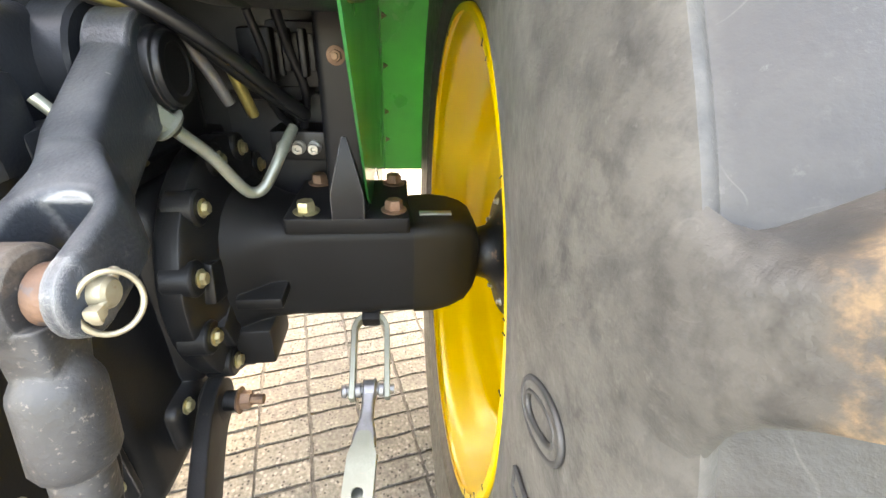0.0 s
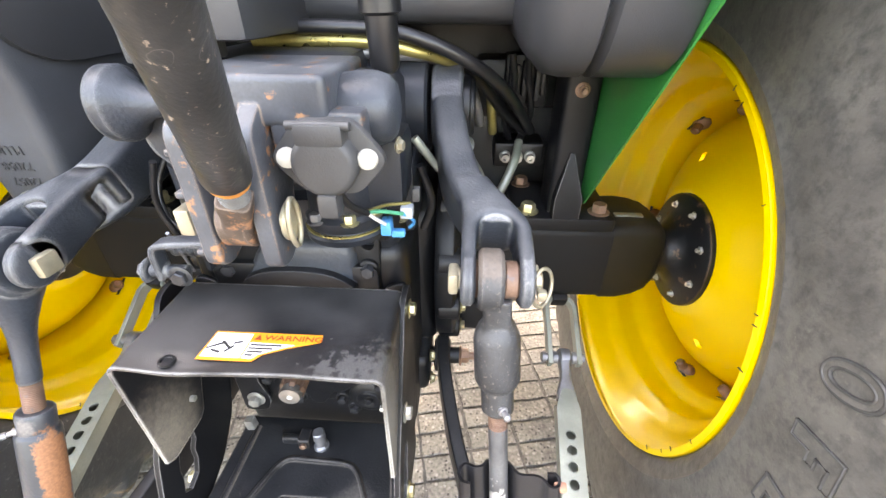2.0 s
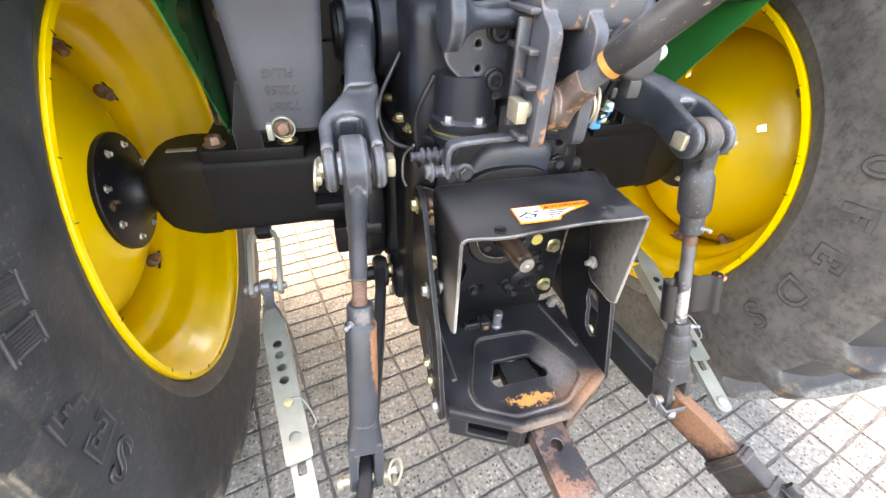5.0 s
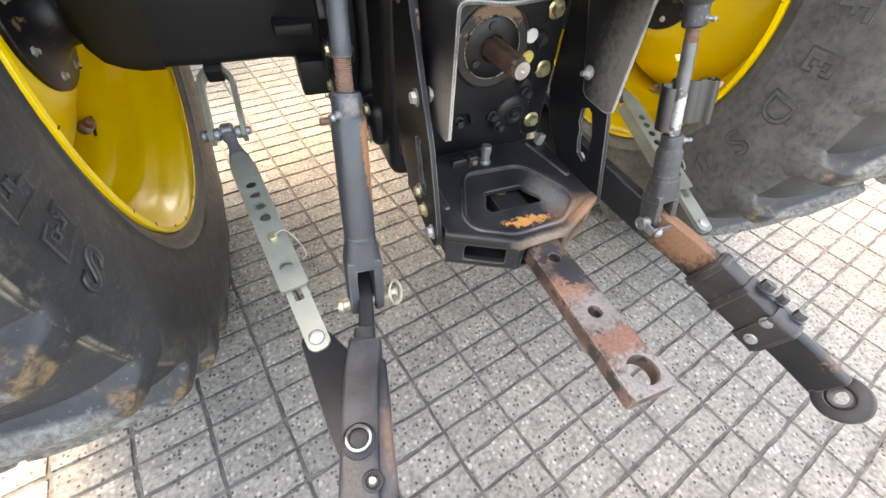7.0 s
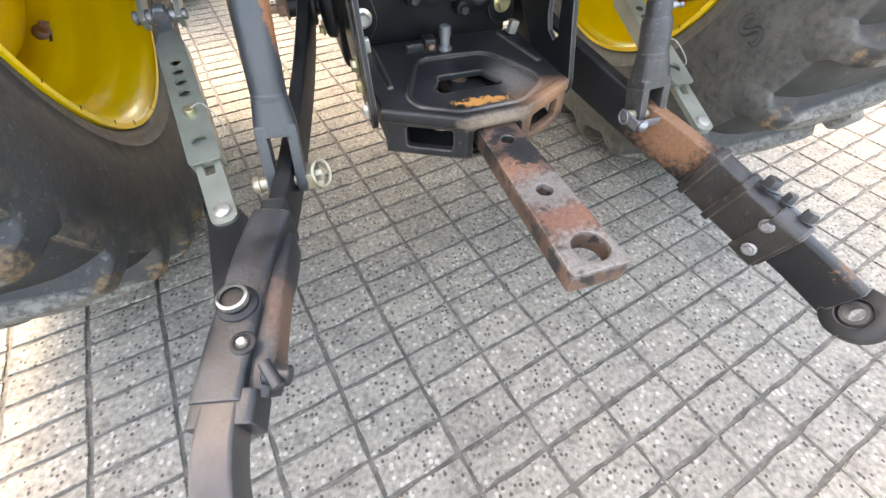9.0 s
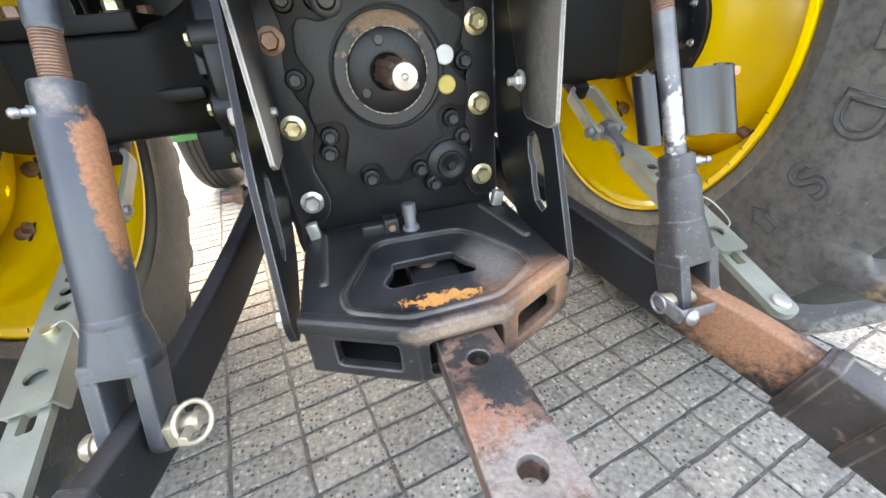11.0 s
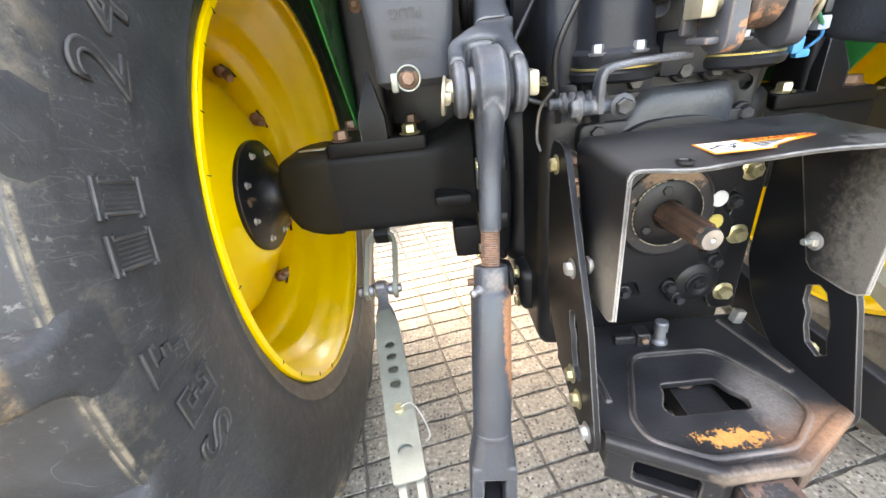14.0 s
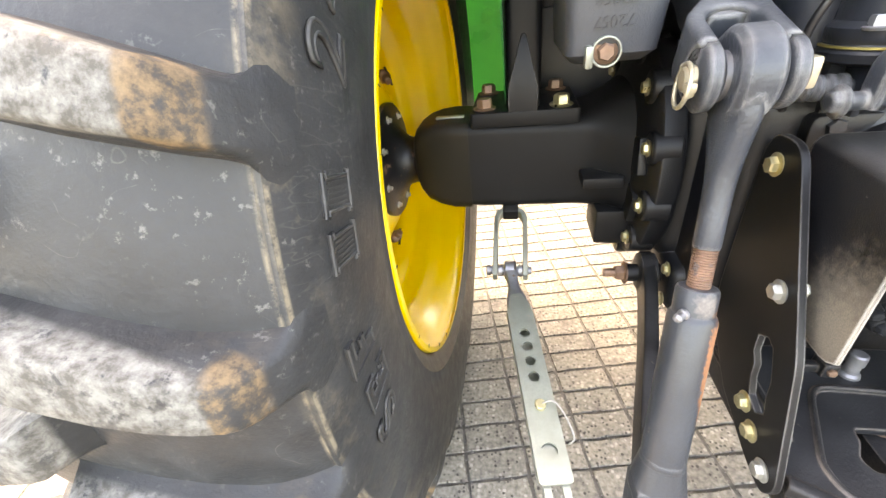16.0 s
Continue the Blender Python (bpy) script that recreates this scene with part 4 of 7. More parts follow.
# ---- the tractor: middle housing ----
def middle():
    bm = bmesh.new()
    slab(bm, (-0.165, 0.135, 0.43), (0.165, 0.75, 0.86), 0.03, 3)
    slab(bm, (-0.20, 0.26, 0.53), (0.20, 0.62, 0.86), 0.05, 3)
    slab(bm, (-0.19, 0.70, 0.55), (0.19, 2.1, 0.95), 0.06, 3)
    # foot with the link pivots
    slab(bm, (-0.185, 0.20, 0.47), (0.185, 0.33, 0.56), 0.02, 3)
    case = part("gearbox", bm, M_CAST, tractor, "black cast gearbox housing")
    for s in (1, -1):
        bm = bmesh.new()
        rod(bm, (s * 0.18, 0.26, 0.517), (s * 0.245, 0.26, 0.517), 0.017)
        part("link_pivot", bm, M_CAST, case, "black lower link pivot pin")
        bolt(case, (s * 0.244, 0.26, 0.517), (s, 0, 0), M_BOLT_R, 0.015, h=0.016, nut=0.02, name="pivot_nut")
        for y, z in ((0.225, 0.55), (0.225, 0.485), (0.32, 0.545)):
            bolt(case, (s * 0.186, y, z), (s, 0, 0), M_ZINC_Y, 0.009)
    # hydraulic lift housing
    bm = bmesh.new()
    slab(bm, (-0.155, 0.14, 0.84), (0.155, 0.60, 1.075), 0.03, 3)
    slab(bm, (-0.10, 0.16, 1.05), (0.10, 0.5, 1.10), 0.015, 2)
    lathe(bm, (-0.185, 0.312, 1.012), (1, 0, 0), [(0, 0.066), (0.004, 0.07), (0.04, 0.07), (0.045, 0.078), (0.08, 0.08), (0.29, 0.08), (0.325, 0.078), (0.33, 0.07), (0.366, 0.07), (0.37, 0.066)], 32)
    slab(bm, (0.05, 0.105, 0.93), (0.17, 0.20, 1.02), 0.014, 2)
    slab(bm, (0.10, 0.17, 0.86), (0.175, 0.26, 0.97), 0.016, 2)
    lift = part("lift_housing", bm, M_ARM_D, tractor, "slate grey hydraulic lift housing")
    # flange below the lift housing, with its bolts and a lug with a through hole
    bm = bmesh.new()
    plate(bm, rounded([(-0.128, 0.128), (0.128, 0.128), (0.165, 0.17), (0.178, 0.62), (-0.178, 0.62), (-0.165, 0.17)], 0.03, 4), 0.022, XY, (0, 0, 0.866), bevel=0.005)
    part("housing_flange", bm, M_CAST, lift, "black housing flange")
    for x, y in ((0.150, 0.168), (-0.150, 0.168), (0.158, 0.22), (-0.158, 0.22), (0.158, 0.34), (-0.158, 0.34)):
        bolt(lift, (x, y, 0.888), (0, 0, 1), M_ZINC_Y, 0.0105)
    # rear cover above the shield: a flange and a raised, sloping middle
    bm = bmesh.new()
    plate(bm, rounded([(-0.108, 0.790), (0.124, 0.790), (0.128, 0.895), (0.098, 0.905), (-0.086, 0.902), (-0.108, 0.880)], 0.018), 0.020, XZ, (0, 0.148, 0), holes=[circle(0.1105, 0.866, 0.0095, 14)], bevel=0.004)
    cover = part("cover_flange", bm, M_CAST, tractor, "black cast flange of the rear cover")
    bm = bmesh.new()
    rings = []
    for y, f in ((0.132, 0.0), (0.124, 0.001), (0.117, 0.005), (0.1135, 0.011)):
        shape = rounded([(-0.086 + f, 0.785), (0.094 - f, 0.785), (0.095 - f, 0.858 - f), (0.084 - f, 0.874 - f), (-0.026, 0.874 - f), (-0.046 + f * 0.6, 0.858 - f)], 0.010, 4)
        rings.append([V((x, y, z)) for x, z in shape])
    loft(bm, rings)
    part("rear_cover", bm, M_ARM, cover, "blue-grey raised middle of the cover", 40)
    for x, z, m in ((-0.048, 0.884, M_BOLT_B), (0.016, 0.891, M_BOLT_B), (0.057, 0.889, M_BOLT_B), (0.100, 0.893, M_BOLT_B), (-0.093, 0.868, M_BOLT_B), (-0.094, 0.822, M_BOLT_B), (0.110, 0.828, M_BOLT_B)):
        bm = bmesh.new()
        rod(bm, (x, 0.134, z), (x, 0.121, z), 0.0155, 0.0145, seg=16)
        part("bolt_boss", bm, M_CAST, cover)
        bolt(cover, (x, 0.121, z), (0, -1, 0), m, 0.0105, h=0.010, washer=False)
    # spring-loaded pivot rod beside the cover
    bm = bmesh.new()
    rod(bm, (-0.165, 0.105, 0.868), (-0.095, 0.105, 0.868), 0.0075)
    for k in range(4):
        lathe(bm, (-0.150 + 0.011 * k, 0.105, 0.868), (1, 0, 0), [(0, 0.009), (0.0015, 0.0135), (0.006, 0.0135), (0.0075, 0.009)], 20)
    part("pivot_rod", bm, M_ARM, cover, "slate grey pivot rod with collars")
    bm = bmesh.new()
    slab(bm, (-0.104, 0.088, 0.840), (-0.096, 0.122, 0.905), 0.003)
    part("pivot_ear", bm, M_ARM_D, cover)
    bm = bmesh.new()
    sweep(bm, [(-0.158, 0.11, 0.885), (-0.170, 0.13, 0.860), (-0.172, 0.14, 0.820), (-0.166, 0.14, 0.800)], 0.0022, n=5)
    part("spring_wire", bm, M_ROLLED, cover, "thin bent steel wire")
    return case, lift


M_ARM_D = paint("dark_slate_cast_paint", (0.0145, 0.0168, 0.0215), 0.38, var=0.35, scale=14, bump=0.35, grain=260, wear=((0.10, 0.09, 0.085), 0.71, 45, 0.55), dust=(DUST, 0.06), spec=0.28)
case, lift = middle()


def pto():
    bm = bmesh.new()
    out = [(-0.118, 0.835), (-0.118, 0.80), (-0.108, 0.76), (-0.118, 0.72), (-0.115, 0.685), (-0.098, 0.655), (-0.094, 0.62), (-0.074, 0.598), (-0.05, 0.572), (-0.032, 0.548), (0.0, 0.538), (0.035, 0.548), (0.055, 0.56), (0.06, 0.528), (0.085, 0.52), (0.115, 0.54),
           (0.122, 0.57), (0.116, 0.61), (0.122, 0.66), (0.116, 0.72), (0.126, 0.76), (0.124, 0.835)]
    plate(bm, rounded(out, 0.012, 3), 0.022, XZ, (0, 0.138, 0), bevel=0.004)
    # raised middle, scalloped round the bolts
    inner = []
    for k in range(72):
        q = 2 * math.pi * k / 72
        r = 1.0
        while r > 0.5:
            c, d = math.cos(q), math.sin(q)
            x, z = 0.010 + r * 0.108 * math.copysign(abs(c) ** 0.7, c), 0.700 + r * (0.135 if d > 0 else 0.148) * math.copysign(abs(d) ** 0.7, d)
            if all(math.hypot(x - u, z - v) > 0.024 for u, v in PTO_BOLTS) and math.hypot(x - 0.088, z - 0.560) > 0.045:
                break
            r -= 0.01
        inner.append((x, z))
    plate(bm, rounded(inner, 0.004, 1), 0.016, XZ, (0, 0.117, 0), bevel=0.010, seg=3)
    bosses = []
    for x, z in PTO_BOLTS:
        bosses.append(rod(bmesh.new(), (x, 0.125, z), (x, 0.108, z), 0.015, 0.0125, seg=14))
    lathe(bm, (0.088, 0.116, 0.560), (0, -1, 0), [(0, 0.037), (0.004, 0.036), (0.008, 0.030), (0.009, 0.022), (0.013, 0.020), (0.013, 0.012), (0.010, 0.008), (0.016, 0.006)], 24)
    lathe(bm, (0.012, 0.104, 0.700), (0, -1, 0), [(0, 0.076), (0.003, 0.074), (0.004, 0.071), (0.0, 0.0705)], 40)
    cover = part("pto_cover", bm, M_CAST, tractor, "black cast cover with bolted rim round the drive shaft")
    for b in bosses:
        part("bolt_boss", b, M_CAST, cover)
    for x, z in PTO_BOLTS:
        bolt(cover, (x, 0.108, z), (0, -1, 0), M_BOLT_B, 0.0085, washer=False, h=0.009)
    bm = bmesh.new()
    lathe(bm, (0.010, 0.103, 0.699), (0, -1, 0), [(0, 0.070), (0.005, 0.0695), (0.007, 0.067), (0.007, 0.052), (0.004, 0.051)], 48)
    part("seal_retainer", bm, M_PTO, cover, "rust-edged round seal retainer")
    bm = bmesh.new()
    lathe(bm, (0.010, 0.103, 0.699), (0, -1, 0), [(0.004, 0.0515), (0.0095, 0.0510), (0.0115, 0.048), (0.0115, 0.0225), (0.006, 0.0205), (0.003, 0.01)], 48)
    part("seal_disc", bm, M_CAST, cover, "black round seal disc")
    for a in (100, 215, 330):
        bolt(cover, (0.010 + 0.038 * math.cos(radians(a)), 0.092, 0.699 + 0.038 * math.sin(radians(a))), (0, -1, 0), M_BOLT_B, 0.0072, washer=False, h=0.004)
    bm = bmesh.new()
    for k in range(40):
        if k % 7 == 3:
            continue
        q0, q1 = 2 * math.pi * k / 40, 2 * math.pi * (k + 0.75) / 40
        sweep(bm, [V((0.010 + 0.0515 * math.cos(q), 0.0945, 0.699 + 0.0515 * math.sin(q))) for q in (q0, (q0 + q1) / 2, q1)], 0.0012, n=1)
    part("seal_edge", bm, M_PINC, cover, "pale flaking sealant round the retainer")
    bm = bmesh.new()
    lathe(bm, (-0.050, 0.103, 0.783), (0, -1, 0), [(0, 0.0195), (0.004, 0.019), (0.006, 0.016), (0.006, 0.012), (0.009, 0.0115), (0.012, 0.009)], 24)
    part("cover_plug", bm, M_BOLT_B, cover, "black round cover plug")
    # splined shaft
    a, b = V((0.0105, 0.099, 0.699)), V((0.016, 0.0, 0.699))
    t = basis(b - a)
    bm = bmesh.new()

    def star(u, r0, r1):
        return [a + t @ V((r * math.cos(q), r * math.sin(q), u)) for k in range(6) for q, r in ((2 * math.pi * (k + 0.05) / 6, r1), (2 * math.pi * (k + 0.45) / 6, r1), (2 * math.pi * (k + 0.55) / 6, r0), (2 * math.pi * (k + 0.95) / 6, r0))]

    loft(bm, [star(-0.01, 0.0165, 0.0195), star(0.03, 0.0165, 0.0195), star(0.050, 0.0150, 0.0185), star(0.088, 0.0150, 0.0180), star(0.0935, 0.0145, 0.0152)])
    shaft = part("pto_shaft", bm, M_RUSTY, tractor, "rusty splined power take-off shaft", 25)
    bm = bmesh.new()
    lathe(bm, a + t @ V((0, 0, 0.088)), b - a, [(0, 0.0152), (0.006, 0.0154), (0.011, 0.0140), (0.0115, 0.0045), (0.008, 0.002)], 24)
    part("shaft_end", bm, M_STEEL, shaft, "bright worn shaft end")
    for z, m in ((0.711, M_WHITE), (0.674, M_YELLOWDOT)):
        bm = bmesh.new()
        lathe(bm, (0.0890, 0.1005, z), (0, -1, 0), [(-0.004, 0.0125), (0, 0.0125), (0.0015, 0.011), (0.0015, 0.002)], 20)
        part("plug", bm, m, cover, "round paint-marked plug")


PTO_BOLTS = [(-0.100, 0.786), (-0.063, 0.786), (-0.106, 0.700), (-0.079, 0.625), (-0.084, 0.602), (-0.033, 0.558), (0.041, 0.560), (0.095, 0.627), (0.110, 0.600), (0.060, 0.534), (0.112, 0.783), (0.118, 0.701)]
M_YELLOWDOT = paint("yellow_paint_dot", (0.48, 0.38, 0.10), 0.5, var=0.2, scale=60)
pto()


def side_plates():
    for s, x0 in ((-1, -0.152), (1, 0.164)):
        bm = bmesh.new()
        out = rounded([(0.060, 0.826), (0.098, 0.826), (0.112, 0.80), (0.112, 0.60), (0.085, 0.54), (0.03, 0.49), (-0.055, 0.458), (-0.098, 0.452), (-0.112, 0.480), (-0.062, 0.628), (0.045, 0.815)], 0.014, 4)
        wavy = [(-0.024, 0.617), (-0.012, 0.622), (0.004, 0.612), (0.002, 0.588), (-0.008, 0.575), (-0.010, 0.556), (-0.020, 0.534), (-0.040, 0.526), (-0.052, 0.538), (-0.044, 0.560), (-0.042, 0.580), (-0.034, 0.598)]
        plate(bm, out, 0.008 * s, YZ, (x0, 0, 0), holes=[wavy], bevel=0.0)
        sp = part("side_plate", bm, M_PLATE, tractor, "black steel hitch side plate with a wavy slot")
        # inner flange, bolted to the gearbox
        bm = bmesh.new()
        xi = (-0.152, -0.098) if s < 0 else (0.112, 0.164)
        edge = xi[1] if s < 0 else xi[0]
        o = xi[0] if s < 0 else xi[1]
        out = [(o, 0.50), (edge + s * 0.012, 0.50), (edge - s * 0.002, 0.53), (edge + s * 0.014, 0.585), (edge - s * 0.002, 0.64), (edge + s * 0.014, 0.69), (edge, 0.745), (edge + s * 0.02, 0.80), (o, 0.81)]
        plate(bm, rounded(out, 0.012, 3), 0.009, XZ, (0, 0.126, 0), bevel=0.0015)
        part("bolting_flange", bm, M_PLATE, sp, "black bolting flange")
        px = -0.124 if s < 0 else 0.139
        for z, m in ((0.746, M_BOLT_R if s < 0 else M_ZINC_Y), (0.642, M_ZINC_Y), (0.535, M_ZINC_W if s < 0 else M_ZINC_Y)):
            bolt(sp, (px, 0.1165, z), (0, -1, 0), m, 0.0115, h=0.011)
        wall = x0 + 0.008 * s
        for y, z, m in ((0.080, 0.795, M_ZINC_Y), (0.0, 0.680, M_ZINC_W), (-0.020, 0.520, M_ZINC_Y), (-0.048, 0.500, M_ZINC_Y), (-0.086, 0.481, M_ZINC_W)):
            bolt(sp, (wall, y, z), (s, 0, 0), m, 0.0095, h=0.008)
        bolt(sp, (x0 - s * 0.010 if s > 0 else x0 + 0.012, 0.004, 0.680), (-s, 0, 0), M_ZINC_W, 0.0085, nut=0.008)
        bolt(sp, (x0 - s * 0.008 if s > 0 else x0 + 0.010, 0.082, 0.795), (-s, 0, 0), M_BOLT_R, 0.0085, nut=0.006)


side_plates()


def shield():
    x0, x1 = -0.134, 0.167
    yf, yb, zt = -0.068, 0.078, 0.824
    bm = bmesh.new()
    th = 0.0045
    # folded sheet: two cheeks and a top, with rounded folds
    r = 0.012
    sec = []
    for a in range(6):
        q = math.pi - a * math.pi / 10
        sec.append((x0 + r + r * math.cos(q), r * math.sin(q)))
    sec2 = [(x1 - r + r * math.cos(math.pi / 2 - a * math.pi / 10), r * math.sin(math.pi / 2 - a * math.pi / 10)) for a in range(6)]
    flat = [(x0 + r + (x1 - x0 - 2 * r) * k / 16, r) for k in range(1, 16)]
    fold = [(x0, None), *sec, *flat, *sec2, (x1, None)]
    rows = []
    ys = [yf + (yb - yf) * k / 14 for k in range(15)]
    for y in ys:
        f = (y - yf) / (yb - yf)
        low = 0.632 + 0.006 * f if f < 0.55 else 0.635 + (f - 0.55) / 0.45 * 0.165
        low = max(low, 0.632 + max(0.0, 0.10 - f) * 0.10)
        top = zt - r + 0.004 * f
        row = []
        for x, z in fold:
            if z is None:
                row.append((x, y, min(low, top - 0.001)))
            else:
                row.append((x, y, top + z))
        rows.append(row)
    made = [[bm.verts.new(p) for p in r_] for r_ in rows]
    for a, b in zip(made, made[1:]):
        for i in range(len(fold) - 1):
            bm.faces.new((a[i], a[i + 1], b[i + 1], b[i]))
    # dented front lip
    for v in bm.verts:
        if v.co.y < yf + 0.012 and v.co.z > zt - 0.005:
            v.co.z += 0.0012 * math.sin((v.co.x - x0) * 40.0) - 0.0060 * math.exp(-((v.co.x + 0.070) / 0.038) ** 2)
    bmesh.ops.recalc_face_normals(bm, faces=bm.faces)
    bmesh.ops.solidify(bm, geom=list(bm.faces), thickness=th)
    sh = part("pto_shield", bm, M_SHIELD, tractor, "black folded sheet steel power take-off shield", 30)
    bm = bmesh.new()
    lathe(bm, (-0.072, -0.055, zt - 0.0025), (0, 0, 1), [(0, 0.0085), (0.0034, 0.0085), (0.0036, 0.0060), (0.0015, 0.0055), (0.0015, 0.001)], 20)
    part("rubber_plug", bm, M_HOSE, sh, "small round black plug in the sheet")
    # warning sticker: orange border, white picture field, orange title strip, torn corner
    zz = zt + 0.0022
    dx, dy = -0.041, -0.053

    def leaf(name, pts, m, lift, lab=""):
        b = bmesh.new()
        plate(b, pts, 0.0004, XY, (0, 0, zz + lift))
        return part(name, b, m, sh, lab)

    leaf("warning_sticker", [(dx, dy), (dx + 0.062, dy), (dx + 0.070, dy + 0.010), (dx + 0.092, dy + 0.020), (dx + 0.128, dy + 0.032), (dx + 0.127, dy + 0.043), (dx + 0.002, dy + 0.043)], M_ORANGE, 0.0, "torn orange and white warning sticker")
    leaf("sticker_picture", [(dx + 0.003, dy + 0.004), (dx + 0.047, dy + 0.004), (dx + 0.047, dy + 0.040), (dx + 0.004, dy + 0.040)], M_PAPER, 0.0006)
    leaf("sticker_text_field", [(dx + 0.049, dy + 0.004), (dx + 0.060, dy + 0.003), (dx + 0.066, dy + 0.010), (dx + 0.080, dy + 0.017), (dx + 0.10, dy + 0.0255), (dx + 0.049, dy + 0.027)], M_PAPER, 0.0006)
    b = bmesh.new()
    for k, (u, v, w, h, q) in enumerate(((0.012, 0.020, 0.018, 0.003, 0.5), (0.024, 0.022, 0.016, 0.003, -0.7), (0.030, 0.016, 0.012, 0.003, 0.9), (0.016, 0.012, 0.012, 0.003, -0.3), (0.036, 0.026, 0.010, 0.003, 0.3))):
        slab(b, (-w / 2, -h / 2, 0), (w / 2, h / 2, 0.0003), 0, turn=Matrix.Rotation(q, 3, "Z"), at=(dx + u, dy + v, zz + 0.0012))
    part("sticker_pictogram", b, M_INK, sh)
    b = bmesh.new()
    for k in range(4):
        slab(b, (dx + 0.051, dy + 0.007 + 0.005 * k, zz + 0.0012), (dx + 0.060 + 0.009 * k, dy + 0.0095 + 0.005 * k, zz + 0.0015), 0)
    part("sticker_lines", b, M_INK, sh)
    cu = bpy.data.curves.new("sticker_title", "FONT")
    cu.body, cu.size, cu.extrude = "WARNING", 0.0125, 0.0002
    cu.materials.append(M_TITLE)
    ti = new("sticker_title", cu)
    ti.parent = sh
    ti.location = V((dx + 0.062, dy + 0.0315, zz + 0.0012)) - PLACE[sh]
    ti.scale = (1.12, 0.85, 1)
    b = bmesh.new()
    plate(b, [(dx + 0.051, dy + 0.031), (dx + 0.060, dy + 0.031), (dx + 0.0555, dy + 0.039)], 0.0003, XY, (0, 0, zz + 0.0012))
    part("warning_triangle", b, M_TITLE, sh)


M_TITLE = paint("dark_red_decal_ink", (0.22, 0.03, 0.01), 0.5, var=0.1, scale=60, bump=0.0)
shield()


def hitch_frame():
    zt = 0.490
    bm = bmesh.new()
    P = [(-0.143, 0.110), (-0.143, -0.108), (-0.032, -0.166), (0.062, -0.163), (0.168, -0.104), (0.168, 0.110)]
    hole = rounded([(-0.034, -0.024), (0.046, -0.024), (0.050, -0.040), (0.066, -0.062), (0.060, -0.080), (-0.044, -0.080), (-0.050, -0.064), (-0.036, -0.042)], 0.006, 3)
    inner = [(-0.040, 0.036), (0.064, 0.032), (0.082, 0.018), (0.122, -0.066), (0.120, -0.098), (0.066, -0.140), (-0.034, -0.144), (-0.092, -0.112), (-0.098, -0.080), (-0.056, 0.022)]
    rin = rounded(inner, 0.014, 4)
    plate(bm, rounded(P, 0.010, 4), -0.012, XY, (0, 0, zt), holes=[rin], bevel=0.0)
    plate(bm, rin, -0.010, XY, (0, 0, zt - 0.004), holes=[hole], bevel=0.0)
    # rounded front rim
    front = [(-0.143, -0.100), (-0.143, -0.108), (-0.032, -0.166), (0.062, -0.163), (0.168, -0.104), (0.168, -0.096)]
    sec = rounded([(-0.0085, -0.014), (0.0085, -0.014), (0.0085, 0.006), (-0.0085, 0.006)], 0.006, 3)
    sweep(bm, [V((x, y + 0.006, zt - 0.004)) for x, y in front[1:5]], sec, n=1)
    # bead round the sunk middle
    pts = [V((x, y, zt + 0.0005)) for x, y in rin]
    bead = [pts[i % len(pts)] for i in range(len(pts) + 1)]
    sweep(bm, bead, rounded([(-0.004, -0.004), (0.004, -0.004), (0.003, 0.0025), (-0.003, 0.0025)], 0.002, 2), n=1)
    # front walls with windows
    def wall(a, b, z0, z1, win, th=0.012):
        a, b = V((*a, 0)), V((*b, 0))
        d = (b - a)
        ln = d.length
        t = Matrix((d.normalized(), V((0, 0, 1)), d.normalized().cross(V((0, 0, 1))))).transposed()
        plate(bm, [(0, z0), (ln, z0), (ln, z1), (0, z1)], -th, t, (a.x, a.y, 0), holes=[rounded([(ln * win[0], win[2]), (ln * win[1], win[2]), (ln * win[1], win[3]), (ln * win[0], win[3])], 0.006, 3)] if win else [], bevel=0.0)
    wall(P[1], P[2], 0.420, zt - 0.008, (0.26, 0.84, 0.432, 0.468))
    wall(P[2], P[3], 0.420, zt - 0.008, (0.12, 0.98, 0.424, 0.470))
    wall(P[3], P[4], 0.420, zt - 0.008, (0.18, 0.80, 0.432, 0.468))
    wall((-0.143, 0.10), P[1], 0.440, zt - 0.008, None, 0.010)
    wall(P[4], (0.168, 0.10), 0.440, zt - 0.008, None, 0.010)
    plate(bm, [(-0.125, 0.10), (-0.13, -0.098), (-0.032, -0.150), (0.062, -0.148), (0.155, -0.094), (0.15, 0.10)], 0.010, XY, (0, 0, 0.414), holes=[rounded([(-0.055, -0.020), (0.074, -0.020), (0.074, -0.088), (-0.055, -0.088)], 0.01, 3)])
    # shallow ribs beside the middle
    for pts in ([(-0.118, 0.09), (-0.118, -0.05)], [(0.128, 0.095), (0.150, -0.03)]):
        sweep(bm, [V((x, y, zt + 0.001)) for x, y in pts], rect(0.008, 0.006, 0.002), n=1)
    fr = part("hitch_frame", bm, M_FRAME, tractor, "worn black cast drawbar hitch frame with rust and orange stains", 30)
    bm = bmesh.new()
    lathe(bm, (0.008, 0.060, zt - 0.004), (0, 0, 1), [(0, 0.0135), (0.008, 0.0125), (0.011, 0.0088), (0.026, 0.0086), (0.027, 0.0105), (0.042, 0.0102), (0.044, 0.008)], 20)
    part("frame_pin", bm, M_ROLLED, fr, "grey upright pin")
    bm = bmesh.new()
    slab(bm, (-0.030, 0.052, zt - 0.004), (-0.010, 0.078, zt + 0.022), 0.003)
    slab(bm, (-0.062, 0.060, zt - 0.004), (-0.030, 0.072, zt + 0.014), 0.003)
